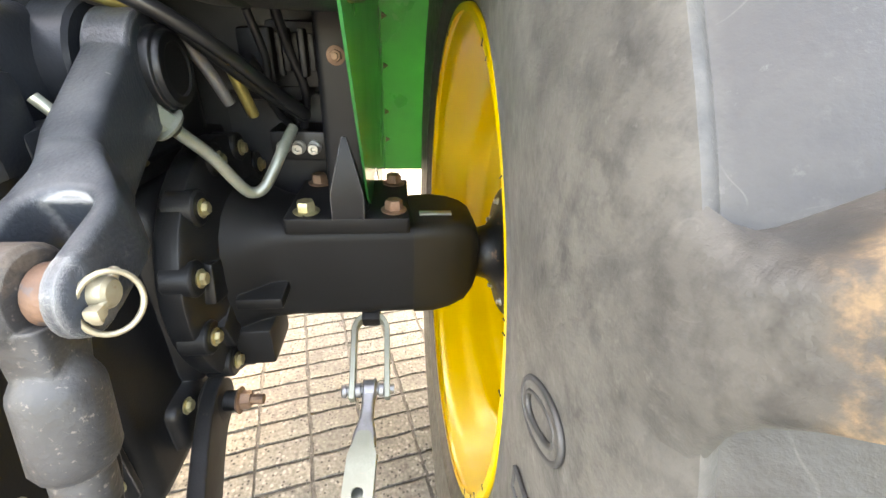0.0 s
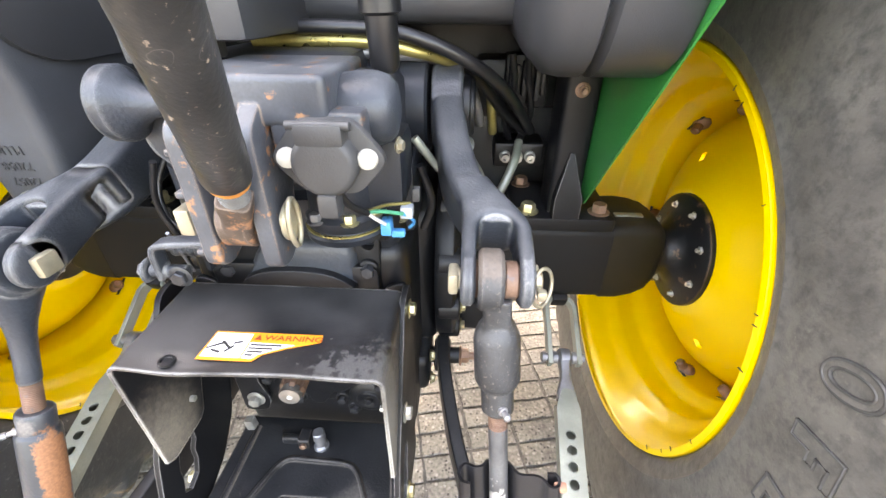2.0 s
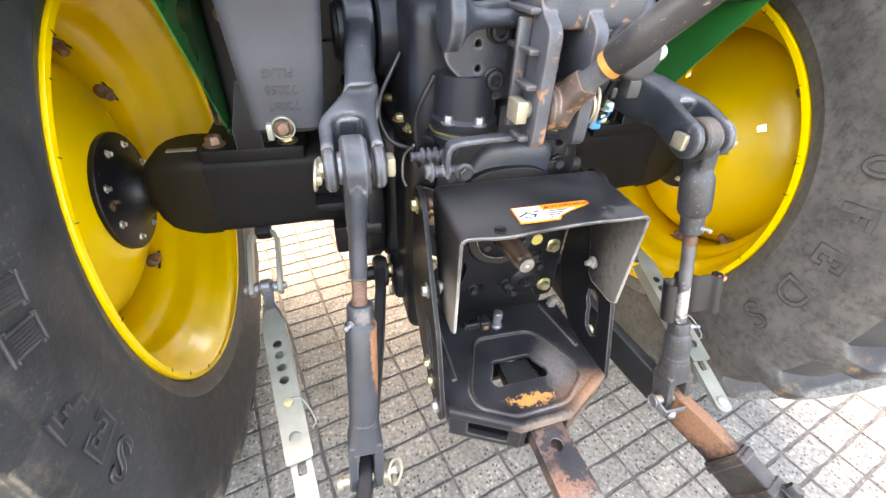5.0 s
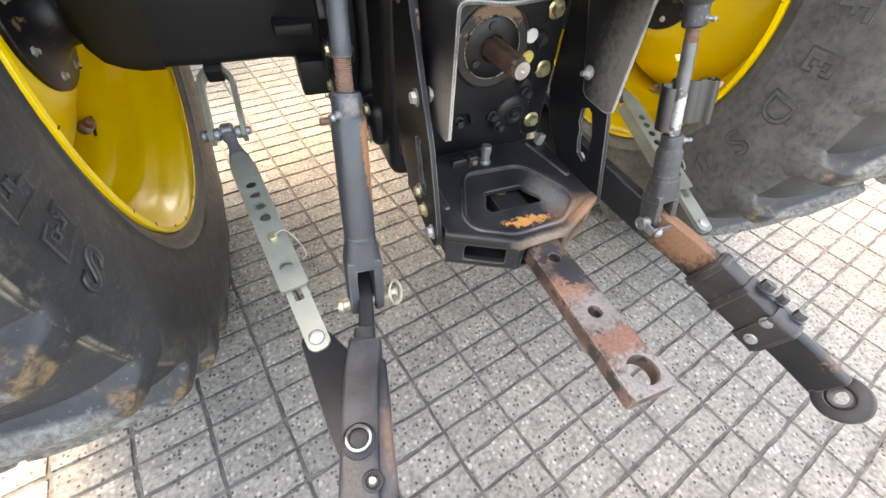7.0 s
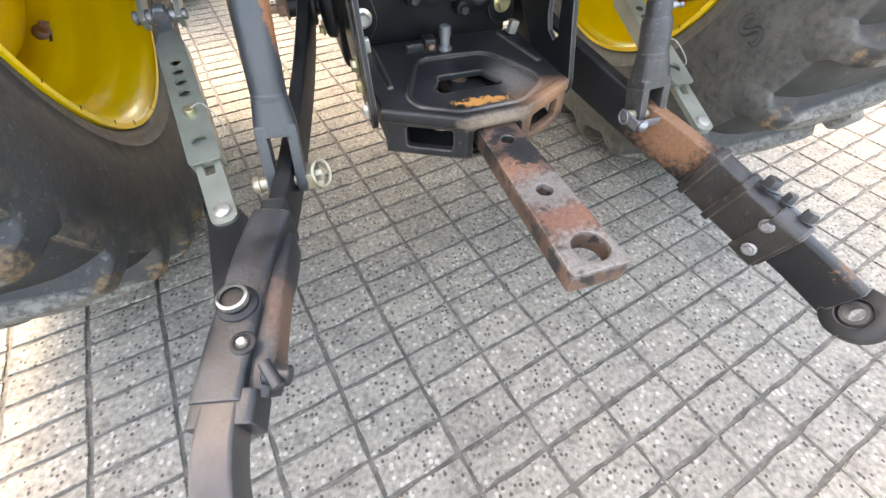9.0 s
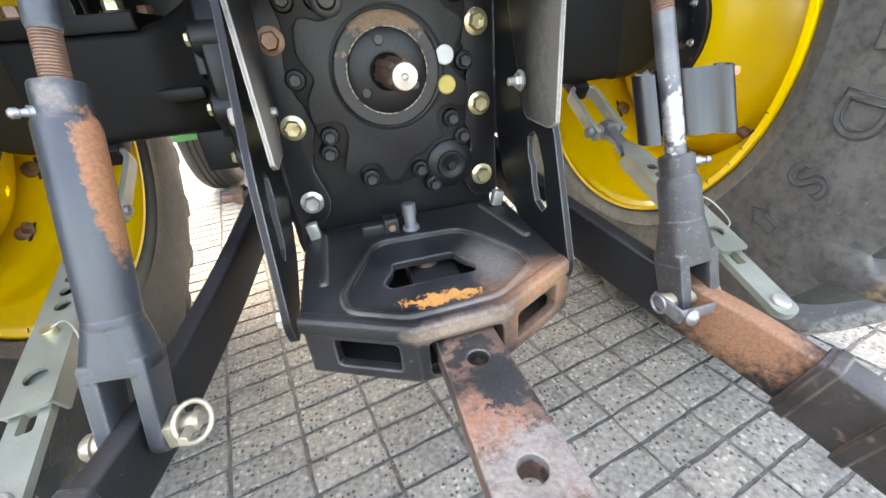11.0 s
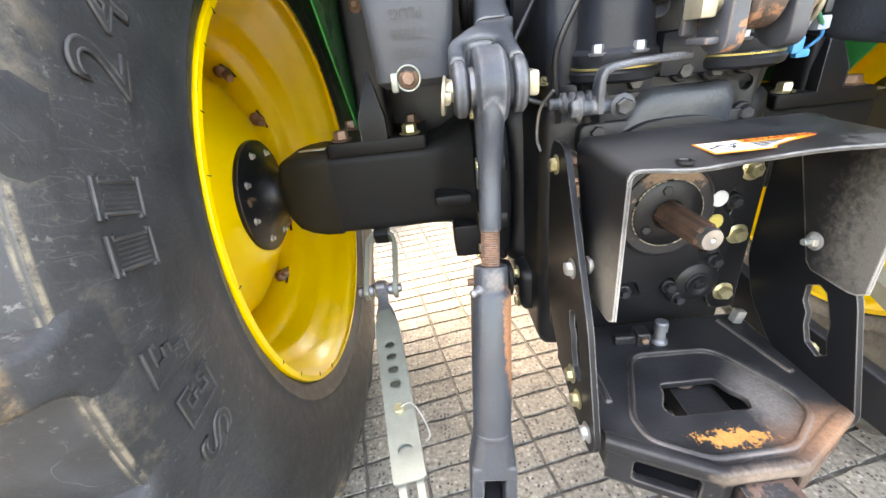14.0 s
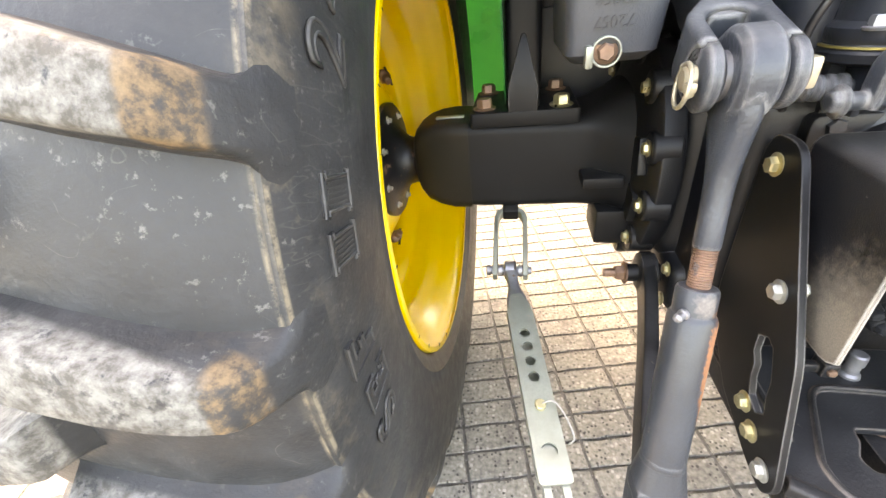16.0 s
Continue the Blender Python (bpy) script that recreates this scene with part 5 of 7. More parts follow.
    part("pin_clip", bm, M_FRAME, fr, "small black latch beside the pin")
    bolt(fr, (-0.020, 0.0515, zt + 0.011), (0, -1, 0), M_BOLT_R, 0.006, washer=False)
    for x in (-0.128, 0.150):
        bm = bmesh.new()
        slab(bm, (-0.008, -0.007, 0), (0.008, 0.007, 0.024), 0.0025, turn=Matrix.Rotation(0.25 if x > 0 else -0.1, 3, "Y"), at=(x, 0.088, zt))
        part("lock_tab", bm, M_ZINC_W, fr, "pale bent lock tab")


hitch_frame()


def lift_arm(s, xe):
    bm = bmesh.new()
    hub = V((0.215, 0.312, 1.012))
    end = V((xe, 0.0, 0.908))
    k_ = xe - 0.279
    lathe(bm, (0.190, hub.y, hub.z), (1, 0, 0), [(0, 0.058), (0.003, 0.062), (0.042, 0.062), (0.046, 0.058), (0.046, 0.03)], 32)
    d = V((0.0, end.y - hub.y, end.z - hub.z))
    ln = d.length
    d.normalize()
    up = V((0, d.z, -d.y))
    rings = []
    for u, x, w, h in ((0.008, 0.2125, 0.046, 0.106), (0.06, 0.2165, 0.045, 0.096), (0.12, 0.226, 0.044, 0.086), (0.175, 0.238 + k_ * 0.4, 0.046, 0.078), (0.215, 0.254 + k_ * 0.8, 0.050, 0.070), (0.245, 0.270 + k_, 0.054, 0.062), (0.262, 0.276 + k_, 0.052, 0.054)):
        c = hub + V((x - hub.x, 0, 0)) + d * u - V((0, 0, 0.010 * math.sin(math.pi * u / ln)))
        sec = rounded([(-w / 2, -h / 2), (w / 2, -h / 2), (w / 2, h / 2), (-w / 2, h / 2)], min(w, h) * 0.30, 5)
        rings.append([c + V((a, 0, 0)) + up * b for a, b in sec])
    loft(bm, rings)
    # spade that opens into the fork, its notch rounded
    fo, fi, l1 = 0.0375, 0.0220, ln - 0.050
    notch = [(fi * math.cos(q), l1 + fi * math.sin(q)) for q in [math.pi + math.pi * k / 12 for k in range(13)]]
    outer = [(0.0215, ln - 0.135, 0.030), (0.0240, ln - 0.115, 0.022), (0.0285, ln - 0.092, 0.011), (fo - 0.002, ln - 0.066, 0.002), (fo, ln - 0.050, 0), (fo, ln, 0)]
    ol = [(-a - c, b) for a, b, c in outer] + [(-fi, ln)] + notch + [(fi, ln)] + [(a - c, b) for a, b, c in outer[::-1]]
    turn = Matrix((V((1, 0, 0)), d, V((1, 0, 0)).cross(d))).transposed()
    plate(bm, ol, 0.056, turn, hub + V((xe - hub.x, 0, 0)) - V((1, 0, 0)).cross(d) * 0.028, bevel=0.007, seg=3)
    for q in (-1, 1):
        lathe(bm, (xe + q * (fo + fi) / 2 - (fo - fi) / 2, 0, 0.908), (1, 0, 0), [(0, 0.0235), (0.004, 0.0285), (fo - fi - 0.004, 0.0285), (fo - fi, 0.0235)], 24)
    arm = part("lift_arm", mirror(bm, s), M_ARM, tractor, "slate grey cast hydraulic lift arm with forked end", 40)
    bm = bmesh.new()
    lathe(bm, (0.236, hub.y, hub.z), (1, 0, 0), [(0, 0.046), (0.010, 0.046), (0.012, 0.042), (0.014, 0.042), (0.018, 0.040), (0.019, 0.030), (0.017, 0.028), (0.018, 0.004)], 40)
    part("shaft_cap", mirror(bm, s), M_CAST, arm, "black round shaft cap")
    # pin with head, collars and a linch pin ring
    bm = bmesh.new()
    lathe(bm, (0.232 + k_, 0, 0.908), (1, 0, 0), [(0, 0.0115), (0.088, 0.0112), (0.092, 0.0105), (0.094, 0.008)], 24)
    slab(bm, (0.229 + k_, -0.0135, 0.8955), (0.240 + k_, 0.0115, 0.9205), 0.004, 2)
    part("arm_pin", mirror(bm, s), M_PINC, arm, "cream-plated lift arm pin")
    for x0, x1, r in ((0.254 + k_, 0.2595 + k_, 0.022), (0.2855 + k_, 0.3015 + k_, 0.0205)):
        bm = bmesh.new()
        rod(bm, (x0, 0, 0.908), (x1, 0, 0.908), r)
        part("spacer", mirror(bm, s), M_RUSTY if s > 0 else M_ROLLED, arm, "worn spacer collar")
    bm = bmesh.new()
    # the ring hangs aslant from the cotter
    ring = basis((0.72, -0.66, 0.22)) if s > 0 else basis((0.98, 0.10, 0.12))
    sweep(bm, [V((0.326 + k_, -0.006, 0.904)) + ring @ V((0.0175 * math.cos(k), 0.0205 * math.sin(k), 0)) for k in [2 * math.pi * i / 24 for i in range(25)]], 0.0020, n=1)
    rod(bm, (0.320 + k_, 0.016, 0.916), (0.324 + k_, -0.020, 0.899), 0.0036)
    slab(bm, (0.319 + k_, -0.022, 0.900), (0.329 + k_, -0.013, 0.909), 0.003)
    part("linch_pin", mirror(bm, s), M_PINC, arm, "cream linch pin with its ring")


lift_arm(1, 0.279)
lift_arm(-1, 0.257)


# ---- the hitch: lift rods, links, stabilisers, drawbar, top link ----
def along(a, b, u):
    a, b = V(a), V(b)
    return a + (b - a).normalized() * u


def threaded(bm, a, b, r, pitch=0.0024, seg=16):
    a, b = V(a), V(b)
    ln = (b - a).length
    n = max(2, int(ln / pitch))
    prof = [(0, r * 0.86)]
    for k in range(n):
        prof += [(ln * (k + 0.25) / n, r), (ln * (k + 0.55) / n, r), (ln * (k + 0.95) / n, r * 0.91)]
    return lathe(bm, a, b - a, prof, seg)


def fork(bm, a, b, r, u0, u1, gap, half, thick_at_end, eye):
    """A rod end that flattens into two cheeks round a slot: from u0 (round) to the eye at b."""
    a, b = V(a), V(b)
    t = basis(b - a, (1, 0, 0))
    o = [a + t @ V((r * math.cos(2 * math.pi * k / 20), r * math.sin(2 * math.pi * k / 20), u0)) for k in range(20)]
    sec = rounded([(-half, -half * 0.85), (half, -half * 0.85), (half, half * 0.85), (-half, half * 0.85)], half * 0.45, 4)
    m = []
    for k in range(20):
        q = 2 * math.pi * k / 20
        best = max(sec, key=lambda p: (p[0] * math.cos(q) + p[1] * math.sin(q)) / math.hypot(*p))
        m.append(a + t @ V((best[0], best[1], u0 + (u1 - u0) * 0.75)))
    m2 = [p + (b - a).normalized() * (u1 - u0) * 0.30 for p in m]
    loft(bm, [o, m, m2])
    ln = (b - a).length
    for s in (-1, 1):
        x0, x1 = (gap / 2, half) if s > 0 else (-half, -gap / 2)
        out = [(-half * 0.85, u1 - 0.012), *[(eye * math.cos(math.pi - math.pi * k / 10), ln + eye * math.sin(math.pi - math.pi * k / 10)) for k in range(11)], (half * 0.85, u1 - 0.012)]
        turn = Matrix(((t.col[1]), (t.col[2]), (t.col[0]))).transposed()
        plate(bm, out, x1 - x0, turn, a + t @ V((x0, 0, 0)), bevel=0.0045)
    return bm


def grease_nipple(parent, at, way):
    bm = bmesh.new()
    lathe(bm, at, way, [(-0.003, 0.0055), (0.004, 0.0055), (0.0045, 0.0035), (0.009, 0.003), (0.010, 0.0042), (0.014, 0.0042), (0.016, 0.002)], 12)
    part("grease_nipple", bm, M_ROLLED, parent)


def lift_rod_left():
    top, low = V((-0.257, 0.0, 0.908)), V((-0.297, -0.154, 0.436))
    th = thing("lift_rod", low, "grey lift rod with a rust patch on its sleeve", "lift rod", "lift rods of the hitch")
    way = (low - top).normalized()
    bm = bmesh.new()
    # eye
    lathe(bm, top - V((0.016, 0, 0)), (1, 0, 0), [(0, 0.016), (0, 0.034), (0.005, 0.039), (0.027, 0.039), (0.032, 0.034), (0.032, 0.016)], 32, hollow=True)
    t = basis(way, (1, 0, 0))
    rings = []
    for u, wx, wy in ((0.018, 0.015, 0.033), (0.035, 0.0155, 0.034), (0.055, 0.0145, 0.024), (0.075, 0.0130, 0.0165), (0.09, 0.0122, 0.0135), (0.120, 0.0118, 0.0118), (0.147, 0.0118, 0.0118), (0.150, 0.0108, 0.0108)):
        rings.append([top + t @ V((wx * math.cos(2 * math.pi * k / 24), wy * math.sin(2 * math.pi * k / 24), u)) for k in range(24)])
    loft(bm, rings)
    part("rod_eye", bm, M_ARM, th, "slate grey forged rod eye")
    bm = bmesh.new()
    threaded(bm, along(top, low, 0.143), along(top, low, 0.20), 0.0106)
    part("thread", bm, M_RUSTY, th, "rusty coarse thread")
    bm = bmesh.new()
    lathe(bm, along(top, low, 0.188), way, [(0, 0.011), (0, 0.0175), (0.003, 0.019), (0.026, 0.019), (0.028, 0.021), (0.032, 0.0225), (0.12, 0.0225), (0.20, 0.0222)], 28)
    fork(bm, top, low, 0.0222, 0.382, 0.430, 0.024, 0.0265, 0.012, 0.019)
    sleeve = part("sleeve", bm, M_ROD, th, "grey adjusting sleeve with a rust patch")
    grease_nipple(sleeve, along(top, low, 0.203) + V((-0.013, -0.014, -0.004)), (-0.7, -0.7, 0.15))
    bm = bmesh.new()
    lathe(bm, low - V((0.046, 0, 0)), (1, 0, 0), [(0, 0.010), (0.003, 0.0122), (0.009, 0.0122), (0.010, 0.0098), (0.094, 0.0098), (0.097, 0.007)], 20)
    part("clevis_pin", bm, M_PINC, th, "cream-plated clevis pin")
    bm = bmesh.new()
    ring = basis((0.70, -0.55, 0.45))
    sweep(bm, [low + V((0.047, -0.004, 0.004)) + ring @ V((0.0165 * math.cos(k), 0.0185 * math.sin(k), 0)) for k in [2 * math.pi * i / 20 for i in range(21)]], 0.0027, n=1)
    slab(bm, low + V((0.024, -0.016, -0.012)), low + V((0.036, 0.014, 0.014)), 0.004)
    rod(bm, low + V((0.044, 0.020, -0.004)), low + V((0.044, -0.026, 0.004)), 0.0045)
    part("linch_pin", bm, M_PINC, th, "cream linch pin with its ring")


def lift_rod_right():
    top, low = V((0.279, 0.0, 0.908)), V((0.312, -0.150, 0.417))
    th = thing("lift_rod", low, "dark lift rod with a black clip and worn thread", "lift rod", "lift rods of the hitch")
    way = (low - top).normalized()
    t = basis(way, (1, 0, 0))
    bm = bmesh.new()
    lathe(bm, top - V((0.0195, 0, 0)), (1, 0, 0), [(0, 0.015), (0, 0.029), (0.004, 0.033), (0.022, 0.033), (0.026, 0.029), (0.026, 0.015)], 28, hollow=True)
    rings = []
    for u, wx, wy, e in ((0.018, 0.0145, 0.024, 0.006), (0.04, 0.0145, 0.020, 0.007), (0.06, 0.015, 0.017, 0.009), (0.085, 0.015, 0.016, 0.012)):
        rings.append([top + t @ V((a, b, u)) for a, b in rounded([(-wx, -wy), (wx, -wy), (wx, wy), (-wx, wy)], e, 5)])
    loft(bm, rings)
    lathe(bm, along(top, low, 0.032), way, [(0.008, 0.013), (0.018, 0.020), (0.028, 0.0245), (0.034, 0.0255), (0.082, 0.0255), (0.090, 0.022), (0.094, 0.0185), (0.122, 0.0185), (0.125, 0.016)], 28)
    up = part("rod_eye", bm, M_RODR, th, "dark forged rod eye with a swollen socket")
    grease_nipple(up, along(top, low, 0.140) + V((0.004, -0.017, 0.0)), (0.35, -0.9, 0.2))
    bm = bmesh.new()
    threaded(bm, along(top, low, 0.15), along(top, low, 0.185), 0.0112)
    part("thread", bm, M_RUSTY, th, "rusty fine thread")
    bm = bmesh.new()
    rod(bm, along(top, low, 0.178), along(top, low, 0.345), 0.0112)
    part("rod_shank", bm, M_SHANK, th, "bare steel shank with white paint streaks")
    bm = bmesh.new()
    lathe(bm, along(top, low, 0.330), way, [(0, 0.012), (0, 0.0175), (0.003, 0.019), (0.024, 0.019), (0.027, 0.0215), (0.032, 0.023), (0.085, 0.0235)], 28)
    fork(bm, top, low, 0.0235, 0.405, 0.455, 0.026, 0.0268, 0.012, 0.020)
    sl = part("sleeve", bm, M_RODR, th, "speckled dark grey sleeve with a forked end")
    grease_nipple(sl, along(top, low, 0.338) + V((0.018, -0.009, 0)), (0.9, -0.4, 0.1))
    bm = bmesh.new()
    pinat = low + V((0, 0, 0.012))
    lathe(bm, pinat - V((0.044, 0, 0)), (1, 0, 0), [(0, 0.009), (0.003, 0.011), (0.008, 0.011), (0.009, 0.0095), (0.078, 0.0095), (0.080, 0.007)], 20)
    part("clevis_pin", bm, M_PINC, th, "cream-plated clevis pin")
    bm = bmesh.new()
    slab(bm, pinat + V((-0.046, -0.032, -0.005)), pinat + V((0.004, -0.028, 0.009)), 0.002)
    slab(bm, pinat + V((-0.046, -0.032, -0.008)), pinat + V((-0.041, 0.012, 0.010)), 0.002)
    lathe(bm, pinat + V((-0.032, -0.033, 0.0)), (0, -1, 0.2), [(0, 0.0095), (0.004, 0.0095), (0.006, 0.007), (0.009, 0.003)], 16)
    sweep(bm, [pinat + V((-0.047, 0.011 * math.cos(k), 0.011 * math.sin(k))) for k in [2 * math.pi * i / 14 for i in range(15)]], 0.002, n=1)
    part("linch_pin", bm, M_ROLLED, th, "dull steel linch pin clip")
    # black plastic clip bent round the shank
    c = along(top, low, 0.275)
    path = [(x * 0.84, y * 0.84) for x, y in ((-0.040, -0.020), (-0.050, -0.018), (-0.054, -0.006), (-0.046, 0.004), (-0.034, 0.0), (-0.022, 0.002), (-0.013, 0.011), (0.0, 0.016), (0.013, 0.010), (0.022, -0.002), (0.032, -0.008), (0.050, -0.008), (0.060, -0.012), (0.068, -0.022), (0.080, -0.022), (0.086, -0.011), (0.080, -0.001), (0.068, -0.001))]
    pts = smooth_path([V((x, y, 0)) for x, y in path], 4)
    b = bmesh.new()
    lo = [b.verts.new(c + V((p.x, p.y, 0)) + way * -0.036 + V((0, 0, 0.012 * (p.x + 0.05)))) for p in pts]
    hi = [b.verts.new(c + V((p.x, p.y, 0)) + way * 0.036) for p in pts]
    for i in range(len(pts) - 1):
        b.faces.new((lo[i], lo[i + 1], hi[i + 1], hi[i]))
    bmesh.ops.recalc_face_normals(b, faces=b.faces)
    bmesh.ops.solidify(b, geom=list(b.faces), thickness=0.0035)
    part("clip", b, M_HOSE, th, "black plastic clip bent round the rod", 50)
    b = bmesh.new()
    slab(b, c + V((0.062, -0.008, 0.022)), c + V((0.077, 0.002, 0.033)), 0.004)
    part("torn_tip", b, M_TIP, th, "torn orange-brown tip")


M_SHANK = paint("bare_shank_steel", (0.10, 0.10, 0.102), 0.42, metal=0.4, var=0.35, scale=30, bump=0.2, grain=300, wear=((0.40, 0.38, 0.36), 0.69, 38, 0.5), spots=(((0.292, -0.098, 0.635), (0.012, 0.022, 0.036), (0.42, 0.40, 0.38), 0.5, 0.1, 3.5),))
M_TIP = paint("orange_brown_torn_plastic", (0.42, 0.20, 0.13), 0.6, var=0.3, scale=60, bump=0.4)
lift_rod_left()
lift_rod_right()


def bar(bm, pts, w, h, r=0.004, n=5):
    """A flat bar carried along a path: w wide across, h high."""
    return sweep(bm, pts, rounded([(-w / 2, -h / 2), (w / 2, -h / 2), (w / 2, h / 2), (-w / 2, h / 2)], r, 3), n=n)


def lower_link_left():
    th = thing("lower_link", (-0.22, 0.26, 0.517), "black lower link with a bolted telescopic end", "lower link", "lower links of the hitch")
    bm = bmesh.new()
    bar(bm, [(-0.208, 0.285, 0.517), (-0.214, 0.22, 0.508), (-0.238, 0.10, 0.475), (-0.262, 0.0, 0.449), (-0.290, -0.12, 0.428), (-0.308, -0.20, 0.424), (-0.330, -0.285, 0.424)], 0.022, 0.068)
    lathe(bm, (-0.224, 0.262, 0.517), (1, 0, 0), [(0, 0.030), (0.003, 0.036), (0.029, 0.036), (0.032, 0.030)], 24)
    part("link_bar", bm, M_LINK, th, "long black flat link bar")
    bm = bmesh.new()
    bar(bm, [(-0.318, -0.235, 0.432), (-0.340, -0.30, 0.432), (-0.366, -0.40, 0.428), (-0.380, -0.458, 0.424)], 0.046, 0.056, 0.007)
    bar(bm, [(-0.314, -0.215, 0.434), (-0.3195, -0.240, 0.434)], 0.030, 0.050, 0.006)
    case_ = part("link_casing", bm, M_CASL, th, "dark grey telescopic link casing")
    bm = bmesh.new()
    bar(bm, [(-0.314, -0.265, 0.420), (-0.322, -0.31, 0.424), (-0.331, -0.35, 0.426), (-0.346, -0.43, 0.420), (-0.353, -0.448, 0.414)], 0.034, 0.046, 0.009)
    part("latch_housing", bm, M_CASL, case_, "bulging latch housing with a rusty edge")
    bm = bmesh.new()
    bar(bm, [(-0.3725, -0.448, 0.424), (-0.379, -0.478, 0.421)], 0.058, 0.050, 0.008)
    part("casing_collar", bm, M_CASL, case_, "square collar at the casing's mouth")
    bm = bmesh.new()
    lathe(bm, (-0.357, -0.366, 0.457), (0, -0.1, 1), [(0, 0.021), (0.004, 0.0205), (0.006, 0.0150), (0.012, 0.0145)], 24)
    part("latch_seat", bm, M_CAST, case_, "black latch seat")
    bm = bmesh.new()
    lathe(bm, (-0.357, -0.367, 0.468), (0, -0.1, 1), [(0, 0.0150), (0.003, 0.0155), (0.007, 0.0150), (0.008, 0.0125), (0.005, 0.0115)], 24, hollow=True)
    lb = part("latch_bolt", bm, M_STEEL, case_, "bright-rimmed round latch bolt")
    bm = bmesh.new()
    lathe(bm, (-0.357, -0.367, 0.468), (0, -0.1, 1), [(0, 0.0118), (0.003, 0.0115), (0.004, 0.008), (0.0035, 0.002)], 20)
    part("bolt_middle", bm, M_CAST, lb)
    bm = bmesh.new()
    lathe(bm, (-0.353, -0.412, 0.455), (0, -0.1, 1), [(0, 0.0125), (0.002, 0.012), (0.003, 0.0085), (0.001, 0.0080)], 20)
    part("screw_seat", bm, M_CAST, case_)
    bm = bmesh.new()
    lathe(bm, (-0.353, -0.412, 0.455), (0, -0.1, 1), [(0, 0.0055), (0.005, 0.0055), (0.008, 0.0035), (0.0085, 0.001)], 16)
    part("screw", bm, M_STEEL, case_, "small bright round screw")
    bm = bmesh.new()
    rod(bm, (-0.340, -0.442, 0.440), (-0.316, -0.450, 0.438), 0.010)
    rod(bm, (-0.336, -0.436, 0.452), (-0.326, -0.462, 0.446), 0.006)
    part("latch_end", bm, M_BOLT_B, case_)
    bm = bmesh.new()
    bar(bm, [(-0.377, -0.460, 0.426), (-0.383, -0.50, 0.424), (-0.384, -0.545, 0.412), (-0.377, -0.59, 0.392), (-0.366, -0.64, 0.366)], 0.034, 0.045, 0.004)
    lathe(bm, (-0.376, -0.675, 0.345), (1, 0, 0), [(0, 0.016), (0, 0.036), (0.003, 0.040), (0.023, 0.040), (0.026, 0.036), (0.026, 0.016)], 28, hollow=True)
    part("link_end", bm, M_LINKEND, th, "worn steel telescopic link end with its eye")
    bm = bmesh.new()
    plate(bm, rounded([(-0.406, -0.192), (-0.392, -0.180), (-0.364, -0.186), (-0.340, -0.235), (-0.352, -0.385), (-0.376, -0.392), (-0.390, -0.345)], 0.010), -0.018, XY, (0, 0, 0.434), bevel=0.003)
    part("stabiliser_lug", bm, M_LINK, th, "black tapering lug plate for the stabiliser")


EYE_WAY = V((0.80, -0.20, -0.56)).normalized()
EYE_AT = V((0.4516, -0.5434, 0.300)) - 0.014 * EYE_WAY


